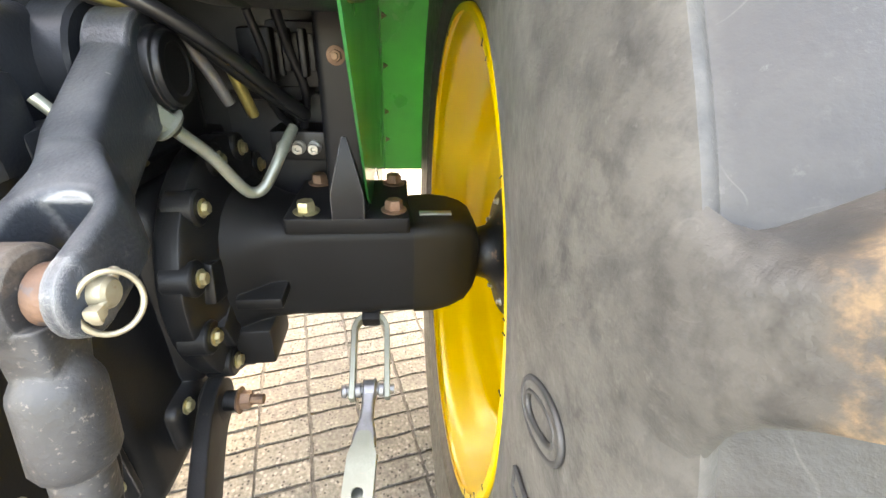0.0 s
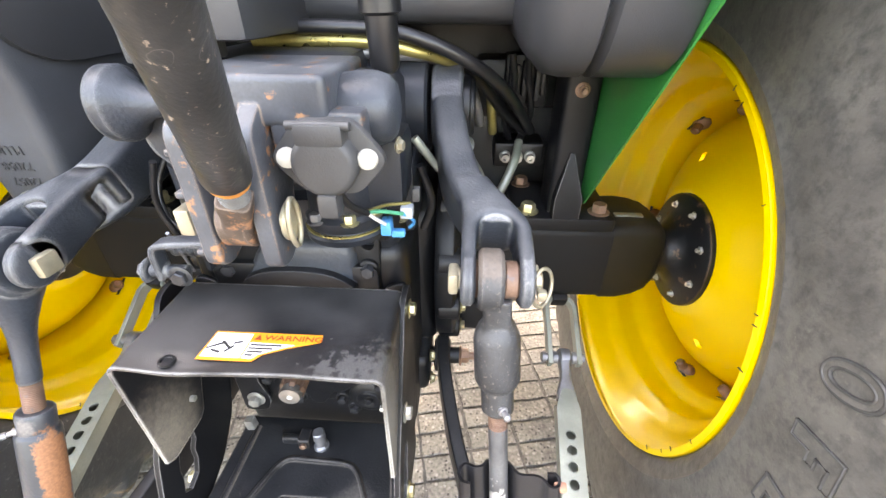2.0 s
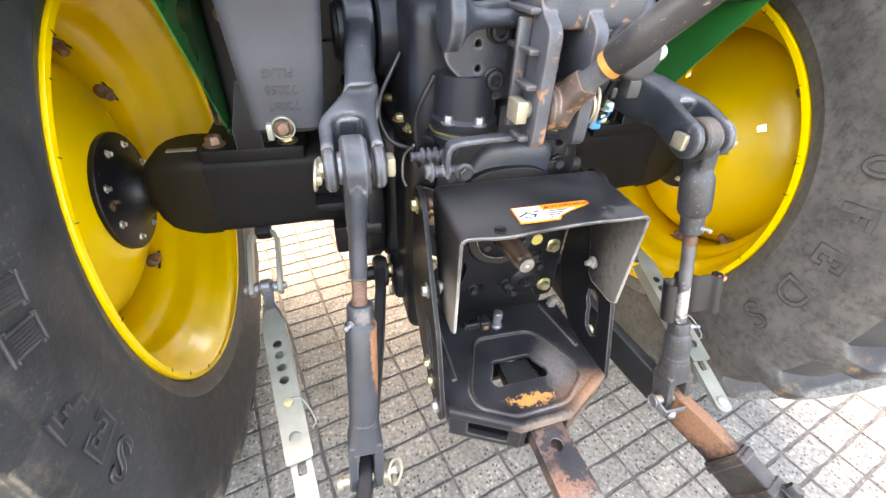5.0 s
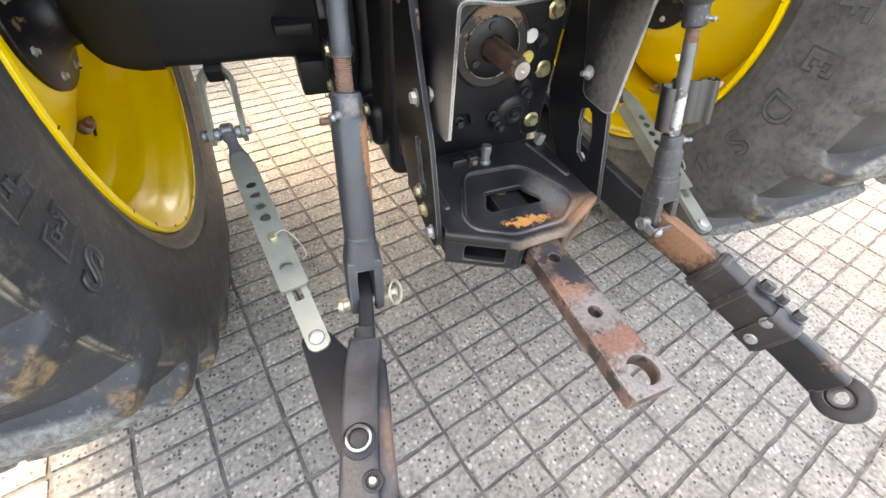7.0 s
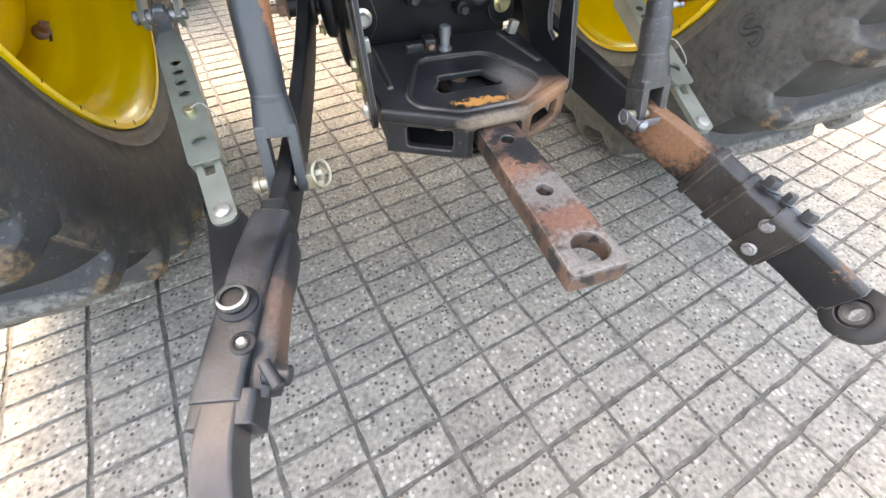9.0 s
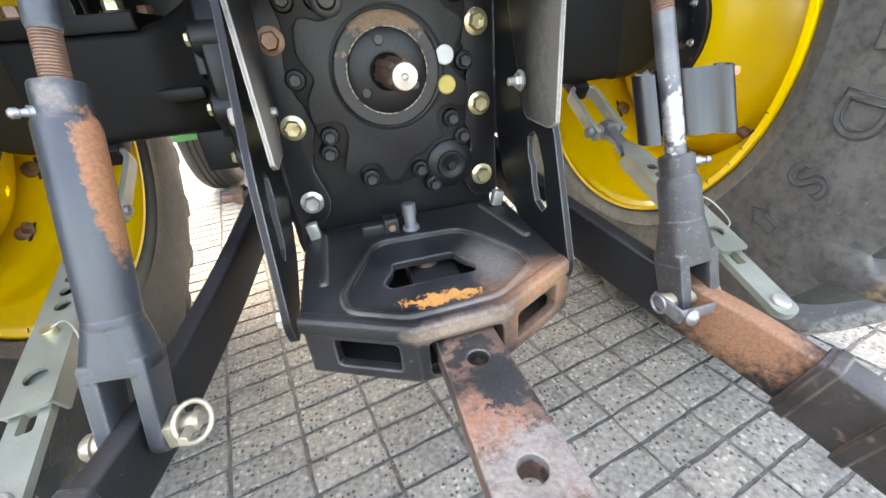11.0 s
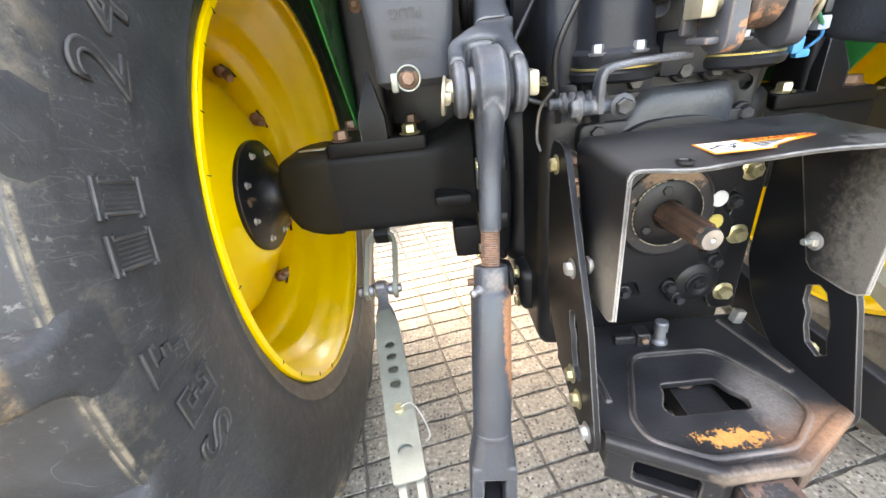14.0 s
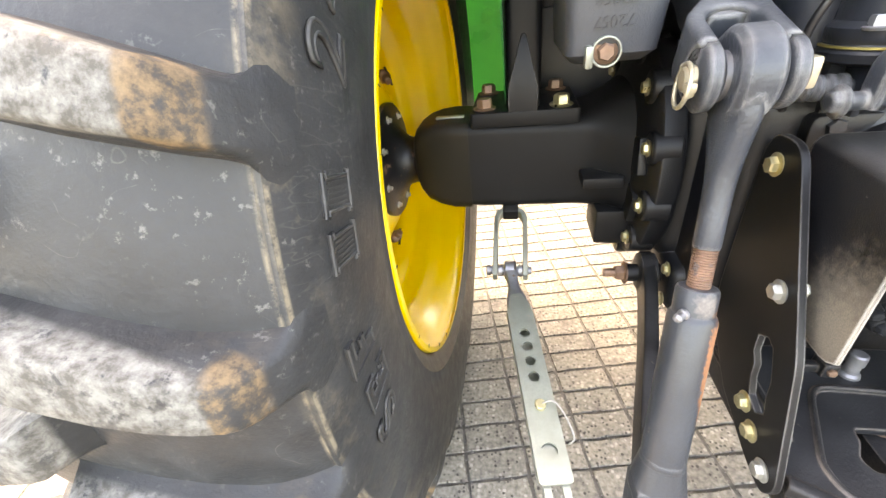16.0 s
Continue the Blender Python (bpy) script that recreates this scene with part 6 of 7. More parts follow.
def lower_link_right():
    th = thing("lower_link", (0.22, 0.26, 0.517), "rust-stained lower link with a ball eye at its end", "lower link", "lower links of the hitch")
    bm = bmesh.new()
    bar(bm, [(0.208, 0.285, 0.517), (0.214, 0.22, 0.506), (0.240, 0.10, 0.468), (0.272, 0.0, 0.440), (0.312, -0.12, 0.410), (0.340, -0.20, 0.395), (0.368, -0.275, 0.375)], 0.024, 0.080)
    lathe(bm, (0.192, 0.262, 0.517), (1, 0, 0), [(0, 0.030), (0.003, 0.036), (0.029, 0.036), (0.032, 0.030)], 24)
    part("link_bar", bm, M_LINK, th, "long flat link bar, rusty where the rod is pinned")
    bm = bmesh.new()
    bar(bm, [(0.360, -0.258, 0.381), (0.374, -0.30, 0.368), (0.383, -0.325, 0.360)], 0.036, 0.090, 0.007)
    bar(bm, [(0.362, -0.264, 0.379), (0.3655, -0.274, 0.376)], 0.040, 0.095, 0.006)
    bar(bm, [(0.381, -0.318, 0.361), (0.398, -0.37, 0.347), (0.414, -0.425, 0.332)], 0.042, 0.083, 0.006)
    bar(bm, [(0.380, -0.316, 0.362), (0.384, -0.328, 0.3585)], 0.046, 0.094, 0.006)
    case_ = part("link_casing", bm, M_CASING, th, "black rusty telescopic link casing")
    # bolted ear plate across the casing's end
    bm = bmesh.new()
    bar(bm, [(0.399, -0.376, 0.342), (0.413, -0.418, 0.330)], 0.050, 0.098, 0.010)
    bar(bm, [(0.3955, -0.394, 0.300), (0.403, -0.416, 0.294)], 0.022, 0.022, 0.007)
    ear = part("ear_plate", bm, M_CASING, case_, "rough black ear plate")
    for x, y, z in ((0.379, -0.400, 0.316), (0.381, -0.396, 0.366)):
        bolt(ear, (x, y, z), (-0.95, -0.3, 0.1), M_ROLLED, 0.0080, label="grey steel bolt")
    for x, y, z, r in ((0.408, -0.348, 0.396, 0.013), (0.418, -0.378, 0.388, 0.0095), (0.428, -0.412, 0.378, 0.011)):
        bolt(case_, (x, y, z), (0.3, 0, 1), M_BOLT_B, r, h=0.014)
    bm = bmesh.new()
    sweep(bm, [(0.398, -0.335, 0.398), (0.414, -0.375, 0.388), (0.428, -0.418, 0.374)], rect(0.014, 0.010, 0.003), n=3)
    part("latch_strip", bm, M_ROD, case_, "grey latch strip")
    bm = bmesh.new()
    bar(bm, [(0.408, -0.40, 0.340), (0.426, -0.455, 0.326), (0.440, -0.50, 0.312), (0.446, -0.52, 0.306)], 0.024, 0.072, 0.006)
    lathe(bm, EYE_AT, EYE_WAY, [(0, 0.022), (0, 0.038), (0.003, 0.042), (0.025, 0.042), (0.028, 0.038), (0.028, 0.022)], 32, hollow=True)
    part("link_end", bm, M_LINK, th, "black link end with a rust streak")
    bm = bmesh.new()
    prof = [(0.0, 0.0125), (0.0, 0.017), (0.006, 0.0225), (0.014, 0.0245), (0.022, 0.0225), (0.028, 0.017), (0.028, 0.0125)]
    lathe(bm, EYE_AT, EYE_WAY, prof, 28, hollow=True)
    part("ball", bm, M_LINKEND, th, "worn steel ball with a pin hole")


M_LINKEND = paint("worn_link_steel", (0.052, 0.048, 0.048), 0.45, metal=0.25, var=0.35, scale=30, bump=0.35, grain=260, wear=((0.10, 0.068, 0.053), 0.62, 40, 0.6))
M_CASL = paint("dusty_black_casing_paint", (0.0135, 0.0150, 0.0180), 0.45, var=0.4, scale=20, bump=0.6, grain=260, wear=((0.075, 0.06, 0.052), 0.68, 50, 0.6), dust=(DUST, 0.12), edge=((0.14, 0.125, 0.115), 0.004, 0.9), spots=(((-0.318, -0.385, 0.425), (0.014, 0.055, 0.05), (0.12, 0.066, 0.045), 0.65, 0.3, 2.2),))
M_CASING = paint("black_rusty_casing", (0.0135, 0.0118, 0.0112), 0.48, var=0.5, scale=26, bump=1.0, grain=200, edge=((0.13, 0.095, 0.078), 0.004, 0.9), wear=((0.055, 0.036, 0.027), 0.60, 60, 0.7), dust=(DUST, 0.07))
lower_link_left()
lower_link_right()


def stabiliser(s, top, end):
    """A drilled channel from the clevis below the axle to the lower link."""
    top, end = V(top), V(end)
    th = thing("stabiliser_bar", end, "zinc-plated drilled stabiliser bar between axle and link", "stabiliser", "stabiliser bars of the hitch")
    # strap that hangs from the axle
    bm = bmesh.new()
    w = 0.0335
    hang = V((0, 0.388, 0.612)) - V((0, top.y, top.z))
    ln0 = hang.length - 0.026
    hang.normalize()
    flat = V((1, 0, 0)).cross(hang)
    path = [(-w, -0.016), (-w, ln0 - 0.026), (-w + 0.004, ln0 - 0.013), (-w + 0.011, ln0 - 0.004), (-w + 0.022, ln0), (w - 0.022, ln0), (w - 0.011, ln0 - 0.004), (w - 0.004, ln0 - 0.013), (w, ln0 - 0.026), (w, -0.016)]
    rows = [[top + V((p, 0, 0)) + hang * q + flat * f for p, q in path] for f in (-0.013, 0.013)]
    a = [bm.verts.new(p) for p in rows[0]]
    b = [bm.verts.new(p) for p in rows[1]]
    for i in range(len(a) - 1):
        bm.faces.new((a[i], a[i + 1], b[i + 1], b[i]))
    bmesh.ops.recalc_face_normals(bm, faces=bm.faces)
    bmesh.ops.solidify(bm, geom=list(bm.faces), thickness=0.0095)
    soften(bm, 0.0012, 1, 50)
    part("clevis_strap", bm, M_ZINC, th, "zinc-plated clevis strap")
    bm = bmesh.new()
    slab(bm, (-0.016, -0.017, -0.014), (0.016, 0.017, 0.040), 0.004, turn=Matrix((V((1, 0, 0)), flat, hang)).transposed(), at=top + hang * ln0)
    part("strap_lug", bm, M_AXLE, tractor, "black lug that holds the strap below the axle")
    bm = bmesh.new()
    lathe(bm, (top.x - 0.046, top.y, top.z), (1, 0, 0), [(0, 0.009), (0.002, 0.011), (0.008, 0.011), (0.009, 0.0085), (0.086, 0.0085), (0.087, 0.006)], 16)
    for dx in (-0.024, 0.014):
        rod(bm, (top.x + dx, top.y, top.z), (top.x + dx + 0.010, top.y, top.z), 0.0125)
    part("clevis_pin", bm, M_ROLLED, th, "grey clevis pin with spacers")
    d = (end - top).normalized()
    bm = bmesh.new()
    lathe(bm, top - V((0.011, 0, 0)), (1, 0, 0), [(0, 0.008), (0, 0.016), (0.003, 0.0195), (0.019, 0.0195), (0.022, 0.016), (0.022, 0.008)], 20, hollow=True)
    t = basis(d, (1, 0, 0))
    rings = []
    for u, wx, wy in ((0.008, 0.011, 0.016), (0.03, 0.010, 0.010), (0.05, 0.011, 0.009), (0.075, 0.018, 0.008), (0.09, 0.019, 0.006)):
        rings.append([top + t @ V((a, b, u)) for a, b in rounded([(-wx, -wy), (wx, -wy), (wx, wy), (-wx, wy)], 0.005, 3)])
    loft(bm, rings)
    part("bar_eye", bm, M_ROLLED, th, "grey forged bar eye")
    # channel with holes: its broad face looks up and to the rear
    ln = (end - top).length
    x = V((1, 0, 0))
    nrm = x.cross(d).normalized()
    if nrm.z < 0:
        nrm = -nrm
    x = (d.cross(nrm)).normalized()
    turn = Matrix((x, d, nrm)).transposed()
    holes = [circle(0, u, 0.0085, 14) for u in (0.155, 0.180, 0.206, 0.233)] + [circle(0, ln - 0.125, 0.0105, 16)]
    out = [(-0.010, 0.070), (0.010, 0.070), (0.0215, 0.105), (0.0215, ln - 0.085), (-0.0215, ln - 0.085), (-0.0215, 0.105)]
    bm = bmesh.new()
    plate(bm, rounded(out, 0.006, 3), -0.004, turn, top + nrm * 0.012, holes=holes)
    for q in (-1, 1):
        side = Matrix((nrm, d, -x * q)).transposed()
        plate(bm, [(-0.016, 0.095), (-0.016, ln - 0.095), (0.010, ln - 0.088), (0.010, 0.105)], 0.0035, side, top + x * q * 0.0215)
    part("channel", bm, M_ZINC, th, "drilled zinc-plated channel")
    # plate added behind the holes to block the bright ground below
    bm = bmesh.new()
    plate(bm, [(-0.0205, 0.105), (0.0205, 0.105), (0.0205, ln - 0.17), (-0.0205, ln - 0.17)], 0.003, turn, top + nrm * -0.019)
    part("channel_blind", bm, M_ZINC, th)
    bm = bmesh.new()
    out = rounded([(-0.0165, ln - 0.165), (0.0165, ln - 0.165), (0.0165, ln + 0.012), (0.008, ln + 0.020), (-0.008, ln + 0.020), (-0.0165, ln + 0.012)], 0.006, 3)
    slot_ = rounded([(-0.007, ln - 0.092), (0.007, ln - 0.092), (0.007, ln - 0.066), (-0.007, ln - 0.066)], 0.003, 2)
    plate(bm, out, -0.010, turn, top + nrm * 0.003, holes=[slot_])
    fl = part("flat_bar", bm, M_ZINC, th, "zinc-plated flat bar in the channel")
    bm = bmesh.new()
    lathe(bm, end + nrm * -0.012, nrm, [(0, 0.011), (0.015, 0.0115), (0.017, 0.0115), (0.019, 0.010), (0.020, 0.006)], 20)
    part("rivet", bm, M_ZINC_W, fl, "pale round rivet head")
    # locking pin with a wire loop
    p = top + d * (ln - 0.185) + nrm * 0.012
    bm = bmesh.new()
    rod(bm, p - nrm * 0.01, p + nrm * 0.008, 0.0078, seg=14)
    part("lock_pin", bm, M_ZINC_Y, th)
    bm = bmesh.new()
    o = x * (-s if s > 0 else -1)
    sweep(bm, [p + nrm * 0.006, p + nrm * 0.012 + o * 0.018, p + nrm * 0.006 + o * 0.030 + d * 0.02, p + nrm * -0.004 + o * 0.036 + d * 0.045, p + nrm * -0.012 + o * 0.028 + d * 0.05], 0.0012, n=5)
    part("wire_clip", bm, M_WIRE, th, "thin wire clip")


M_WIRE = paint("pale_wire", (0.34, 0.33, 0.30), 0.4, metal=0.5, var=0.2, scale=60, bump=0.0)
stabiliser(-1, (-0.457, 0.249, 0.528), (-0.381, -0.200, 0.440))
stabiliser(1, (0.457, 0.251, 0.534), (0.424, -0.176, 0.404))


def drawbar():
    th = thing("drawbar", (0.02, -0.2, 0.45), "rusty flat steel drawbar with three holes", "drawbar")
    bm = bmesh.new()
    out = rounded([(-0.012, 0.105), (0.046, 0.105), (0.050, -0.20), (0.057, -0.447), (-0.016, -0.447), (-0.013, -0.20)], 0.004, 2)
    holes = [circle(0.020, -0.197, 0.0105, 16), circle(0.020, -0.312, 0.0115, 16), circle(0.025, -0.414, 0.0225, 24)]
    plate(bm, out, -0.030, XY, (0, 0, 0.466), holes=holes)
    edges = [e for e in bm.edges if len(e.link_faces) == 2 and e.calc_face_angle(0) > 1.2 and e.verts[0].co.z > 0.46 and e.verts[1].co.z > 0.46]
    soften(bm, 0.0025, 2, edges=edges)
    body = part("drawbar_bar", bm, M_DRAWBAR, th, "rust-pitted flat steel bar, near black under the hitch frame")
    bolt(body, (0.012, -0.005, 0.466), (0, 0, 1), M_BOLT_R, 0.011)


drawbar()


M_YOKE = paint("flaking_rust_forging", (0.075, 0.052, 0.040), 0.6, metal=0.2, var=0.45, scale=30, bump=0.6, grain=240, wear=((0.27, 0.13, 0.07), 0.52, 34, 0.7), edge=((0.30, 0.22, 0.17), 0.004, 0.8))


def top_link():
    pin = V((0.016, 0.016, 0.963))
    way = V((0.335, -0.592, 0.733)).normalized()
    th = thing("top_link", pin, "chipped black tubular top link pinned between bracket plates", "top link")
    bm = bmesh.new()
    lathe(bm, pin - V((0.017, 0, 0)), (1, 0, 0), [(0, 0.012), (0, 0.024), (0.004, 0.029), (0.030, 0.029), (0.034, 0.024), (0.034, 0.012)], 28)
    t = basis(way, (1, 0, 0))
    rings = []
    for u, wx, wy in ((-0.022, 0.012, 0.018), (0.0, 0.0145, 0.027), (0.018, 0.0140, 0.023), (0.032, 0.0145, 0.018), (0.046, 0.0160, 0.017), (0.056, 0.0150, 0.0155)):
        rings.append([pin + t @ V((a, b, u)) for a, b in rounded([(-wx, -wy), (wx, -wy), (wx, wy), (-wx, wy)], wx * 0.5, 4)])
    loft(bm, rings)
    part("rod_end", bm, M_YOKE, th, "rusty forged top link end")
    bm = bmesh.new()
    threaded(bm, pin + way * 0.05, pin + way * 0.105, 0.0142)
    part("thread", bm, M_SHANK, th, "bare steel thread")
    bm = bmesh.new()
    lathe(bm, pin + way * 0.086, way, [(0, 0.0155), (0, 0.0172), (0.002, 0.0180), (0.012, 0.0180)], 24)
    part("lock_nut", bm, M_ORANGERUST, th, "orange-rusted lock ring")
    bm = bmesh.new()
    lathe(bm, pin + way * 0.095, way, [(0, 0.0155), (0, 0.0180), (0.003, 0.0200), (0.045, 0.0205), (0.052, 0.0200), (0.34, 0.0200), (0.38, 0.0200), (0.384, 0.017)], 32)
    part("tube", bm, M_TOPLINK, th, "chipped black tube")
    bm = bmesh.new()
    lathe(bm, (-0.044, pin.y, pin.z), (1, 0, 0), [(0, 0.011), (0.108, 0.011), (0.112, 0.009)], 20)
    slab(bm, (-0.046, pin.y - 0.0165, pin.z - 0.0145), (-0.030, pin.y + 0.0165, pin.z + 0.0145), 0.003, 2)
    part("link_pin", bm, M_PINC, th, "cream-plated top link pin")
    bm = bmesh.new()
    lathe(bm, (0.064, pin.y, pin.z), (1, 0, 0), [(0, 0.011), (0.0, 0.021), (0.003, 0.022), (0.005, 0.020), (0.006, 0.011)], 24)
    sweep(bm, [V((0.072, pin.y - 0.006 + 0.012 * math.cos(k), pin.z + 0.026 * math.sin(k))) for k in [2 * math.pi * i / 16 for i in range(17)]], 0.0028, n=1)
    part("linch_pin", bm, M_PINC, th, "cream linch pin with its ring")


M_ORANGERUST = paint("orange_rust", (0.55, 0.22, 0.05), 0.7, var=0.3, scale=60, bump=0.3)
top_link()


# ---- the tractor: top link bracket, socket, tanks, hoses ----
def bracket():
    bm = bmesh.new()
    for x0 in (-0.022, 0.040):
        out = rounded([(-0.008, 1.06), (-0.010, 0.918), (0.014, 0.912), (0.040, 0.925), (0.060, 1.00), (0.10, 1.03), (0.10, 1.090), (0.035, 1.098), (0.018, 1.075)], 0.014, 4)
        plate(bm, out, 0.0185, YZ, (x0, 0, 0), bevel=0.003)
    slab(bm, (-0.020, 0.018, 1.056), (0.120, 0.16, 1.101), 0.007, 3)
    br = part("top_link_bracket", bm, M_BRK, tractor, "grey bracket with rust-streaked plates for the top link", 40)
    # cross ribs on the plate's outer face
    for z0, y0, y1 in ((0.924, 0.000, 0.036), (0.990, 0.000, 0.052), (1.030, 0.006, 0.080), (1.072, 0.020, 0.090)):
        bm = bmesh.new()
        slab(bm, (-0.037, y0, z0), (-0.0225, y1, z0 + 0.007), 0.0025, 2)
        part("rib", bm, M_BRK, br)
    bm = bmesh.new()
    slab(bm, (-0.040, 0.038, 0.933), (-0.0225, 0.048, 1.068), 0.004, 2)
    part("web", bm, M_BRK, br)
    # cross shaft with its round end discs
    bm = bmesh.new()
    lathe(bm, (-0.128, 0.075, 1.062), (1, 0, 0), [(0, 0.034), (0.003, 0.038), (0.017, 0.0385), (0.021, 0.035), (0.028, 0.024), (0.042, 0.0145), (0.06, 0.0115), (0.12, 0.0115)], 36)
    part("cross_shaft", bm, M_ARM, br, "slate grey cross shaft with a round end disc")
    bm = bmesh.new()
    lathe(bm, (0.055, 0.080, 1.060), (1, 0, 0), [(0, 0.032), (0.06, 0.034), (0.085, 0.037), (0.098, 0.0365), (0.109, 0.033), (0.116, 0.026), (0.119, 0.014)], 36)
    slab(bm, (0.058, 0.09, 1.00), (0.130, 0.16, 1.090), 0.012, 3)
    part("shaft_boss", bm, M_ARM, br, "domed grey casting boss")
    bolt(br, (0.170, 0.082, 1.022), (1, -0.2, 0), M_PINC, 0.0065)
    bm = bmesh.new()
    out = [(-0.125, 1.075), (-0.028, 1.082), (-0.028, 0.955), (-0.060, 0.955), (-0.118, 1.005)]
    plate(bm, rounded(out, 0.012, 3), 0.014, XZ, (0, 0.105, 0), holes=[circle(-0.072, 1.030, 0.0055, 12), circle(-0.070, 0.998, 0.0055, 12)])
    rocker = part("rocker_plate", bm, M_ARM, br, "slate plate with two round holes and two socket screws")
    for z in (1.046, 0.984):
        bm = bmesh.new()
        lathe(bm, (-0.046, 0.0905, z), (0, -1, 0), [(0, 0.0165), (0.003, 0.0165), (0.004, 0.0135), (0.013, 0.0135), (0.0145, 0.012), (0.0145, 0.0075), (0.006, 0.0070), (0.006, 0.001)], 24)
        part("socket_screw", bm, M_CAST, rocker, "black socket-head screw")
    bm = bmesh.new()
    slab(bm, (-0.120, 0.12, 0.868), (-0.02, 0.18, 0.945), 0.012, 2)
    for cx, cy in ((-0.075, 0.125), (0.088, 0.130)):
        lathe(bm, (cx, cy, 0.888), (0, 0, 1), [(0, 0.046), (0.004, 0.054), (0.012, 0.056), (0.016, 0.052), (0.020, 0.0505), (0.024, 0.0525), (0.034, 0.0525), (0.040, 0.047), (0.062, 0.046), (0.10, 0.046)], 28)
    slab(bm, (-0.02, 0.112, 0.885), (0.12, 0.17, 0.94), 0.010, 2)
    part("valve_block", bm, M_ARM_D, br, "dark grey valve block")
    # a brass shim between the round housings' halves
    for cx, cy in ((-0.075, 0.125), (0.088, 0.130)):
        bm = bmesh.new()
        lathe(bm, (cx, cy, 0.9045), (0, 0, 1), [(0, 0.050), (0, 0.0545), (0.0022, 0.0545), (0.0022, 0.050)], 32, hollow=True)
        part("shim", bm, M_YPIPE, br, "thin brass-coloured shim")
    for x, y in ((-0.108, 0.094), (-0.066, 0.079), (0.062, 0.088), (0.104, 0.086), (0.128, 0.112)):
        bolt(br, (x, y, 0.922), (0, 0, 1), M_ROLLED if x < 0.1 else M_ZINC_Y, 0.0085, h=0.010)
    # bent bracket with a rod end, left of the plates
    bm = bmesh.new()
    sec = rounded([(-0.0035, -0.011), (0.0035, -0.011), (0.0035, 0.011), (-0.0035, 0.011)], 0.0015, 2)
    sweep(bm, [(-0.026, 0.045, 0.915), (-0.07, 0.045, 0.914), (-0.112, 0.045, 0.910), (-0.122, 0.045, 0.902), (-0.124, 0.045, 0.885), (-0.124, 0.045, 0.862)], sec, n=3, up=(0, 1, 0))
    rod(bm, (-0.142, 0.048, 0.868), (-0.095, 0.048, 0.868), 0.0085)
    part("feeler_bracket", bm, M_ARM, br, "bent grey strap bracket")
    bolt(br, (-0.098, 0.038, 0.868), (0, -1, 0), M_BOLT_B, 0.010)
    bolt(br, (-0.145, 0.048, 0.868), (-1, 0, 0), M_ARM, 0.011)


M_BRK = paint("rust_streaked_grey_paint", (0.048, 0.053, 0.062), 0.40, var=0.35, scale=16, bump=0.4, grain=260, wear=((0.27, 0.13, 0.065), 0.60, 42, 0.65), dust=(DUST, 0.2), edge=((0.24, 0.17, 0.13), 0.004, 0.9))
bracket()


def socket():
    th = thing("trailer_socket", (0.116, 0.02, 1.03), "dark grey trailer socket with a hinged round cap", "socket")
    bm = bmesh.new()
    out = rounded([(0.063, 1.034), (0.090, 1.066), (0.142, 1.066), (0.169, 1.034), (0.169, 1.024), (0.142, 0.995), (0.090, 0.995), (0.063, 1.024)], 0.010, 4)
    plate(bm, out, 0.012, XZ, (0, 0.024, 0), bevel=0.003)
    part("socket_plate", bm, M_SOCKET, th, "diamond-shaped socket plate")
    bm = bmesh.new()
    lathe(bm, (0.116, 0.014, 1.028), (0, -1, 0), [(0, 0.030), (0.016, 0.030), (0.020, 0.027), (0.021, 0.024), (0.020, 0.006)], 36)
    slab(bm, (0.094, -0.008, 1.046), (0.138, 0.014, 1.066), 0.005)
    slab(bm, (0.106, -0.010, 0.978), (0.126, 0.012, 1.002), 0.005)
    part("cap", bm, M_SOCKET, th, "round hinged cap")
    bm = bmesh.new()
    rod(bm, (0.088, -0.002, 1.064), (0.144, -0.002, 1.064), 0.004)
    part("hinge_pin", bm, M_SOCKET, th)
    for x in (0.0785, 0.1535):
        bm = bmesh.new()
        lathe(bm, (x, 0.013, 1.031), (0, -1, 0), [(0, 0.0095), (0.004, 0.0098), (0.008, 0.0085), (0.010, 0.005)], 20)
        part("screw_cap", bm, M_PAPERCAP, th, "cream round screw cap")
    bm = bmesh.new()
    slab(bm, (0.062, 0.02, 1.03), (0.150, 0.10, 1.07), 0.006)
    part("bracket_block", bm, M_BRK, th)
    # wires with connectors below
    w = thing("wiring_pigtail", (0.13, 0.08, 0.94), "loose wires with blue and grey connectors", "wiring")
    for pts, r, m in (([(0.112, 0.03, 0.995), (0.118, 0.05, 0.965), (0.132, 0.07, 0.945)], 0.0042, M_HOSE), ([(0.130, 0.068, 0.948), (0.137, 0.085, 0.930), (0.145, 0.10, 0.915)], 0.0026, M_WHITE),
                      ([(0.131, 0.068, 0.948), (0.148, 0.085, 0.940), (0.168, 0.10, 0.930)], 0.0024, M_GWIRE), ([(0.132, 0.069, 0.948), (0.150, 0.095, 0.944), (0.175, 0.115, 0.938)], 0.0022, M_YPIPE), ([(0.168, 0.10, 0.930), (0.18, 0.11, 0.915), (0.172, 0.12, 0.900)], 0.0022, M_BLUE)):
        bm = bmesh.new()
        sweep(bm, pts, r, n=6)
        part("wire", bm, m, w)
    for lo, hi, m in (((0.138, 0.098, 0.898), (0.152, 0.118, 0.918), M_BLUE), ((0.150, 0.105, 0.892), (0.168, 0.116, 0.902), M_BLUE), ((0.164, 0.10, 0.922), (0.180, 0.116, 0.938), M_GREYC), ((0.178, 0.112, 0.940), (0.188, 0.125, 0.958), M_SOCKET)):
        bm = bmesh.new()
        slab(bm, lo, hi, 0.003)
        part("connector", bm, m, w)


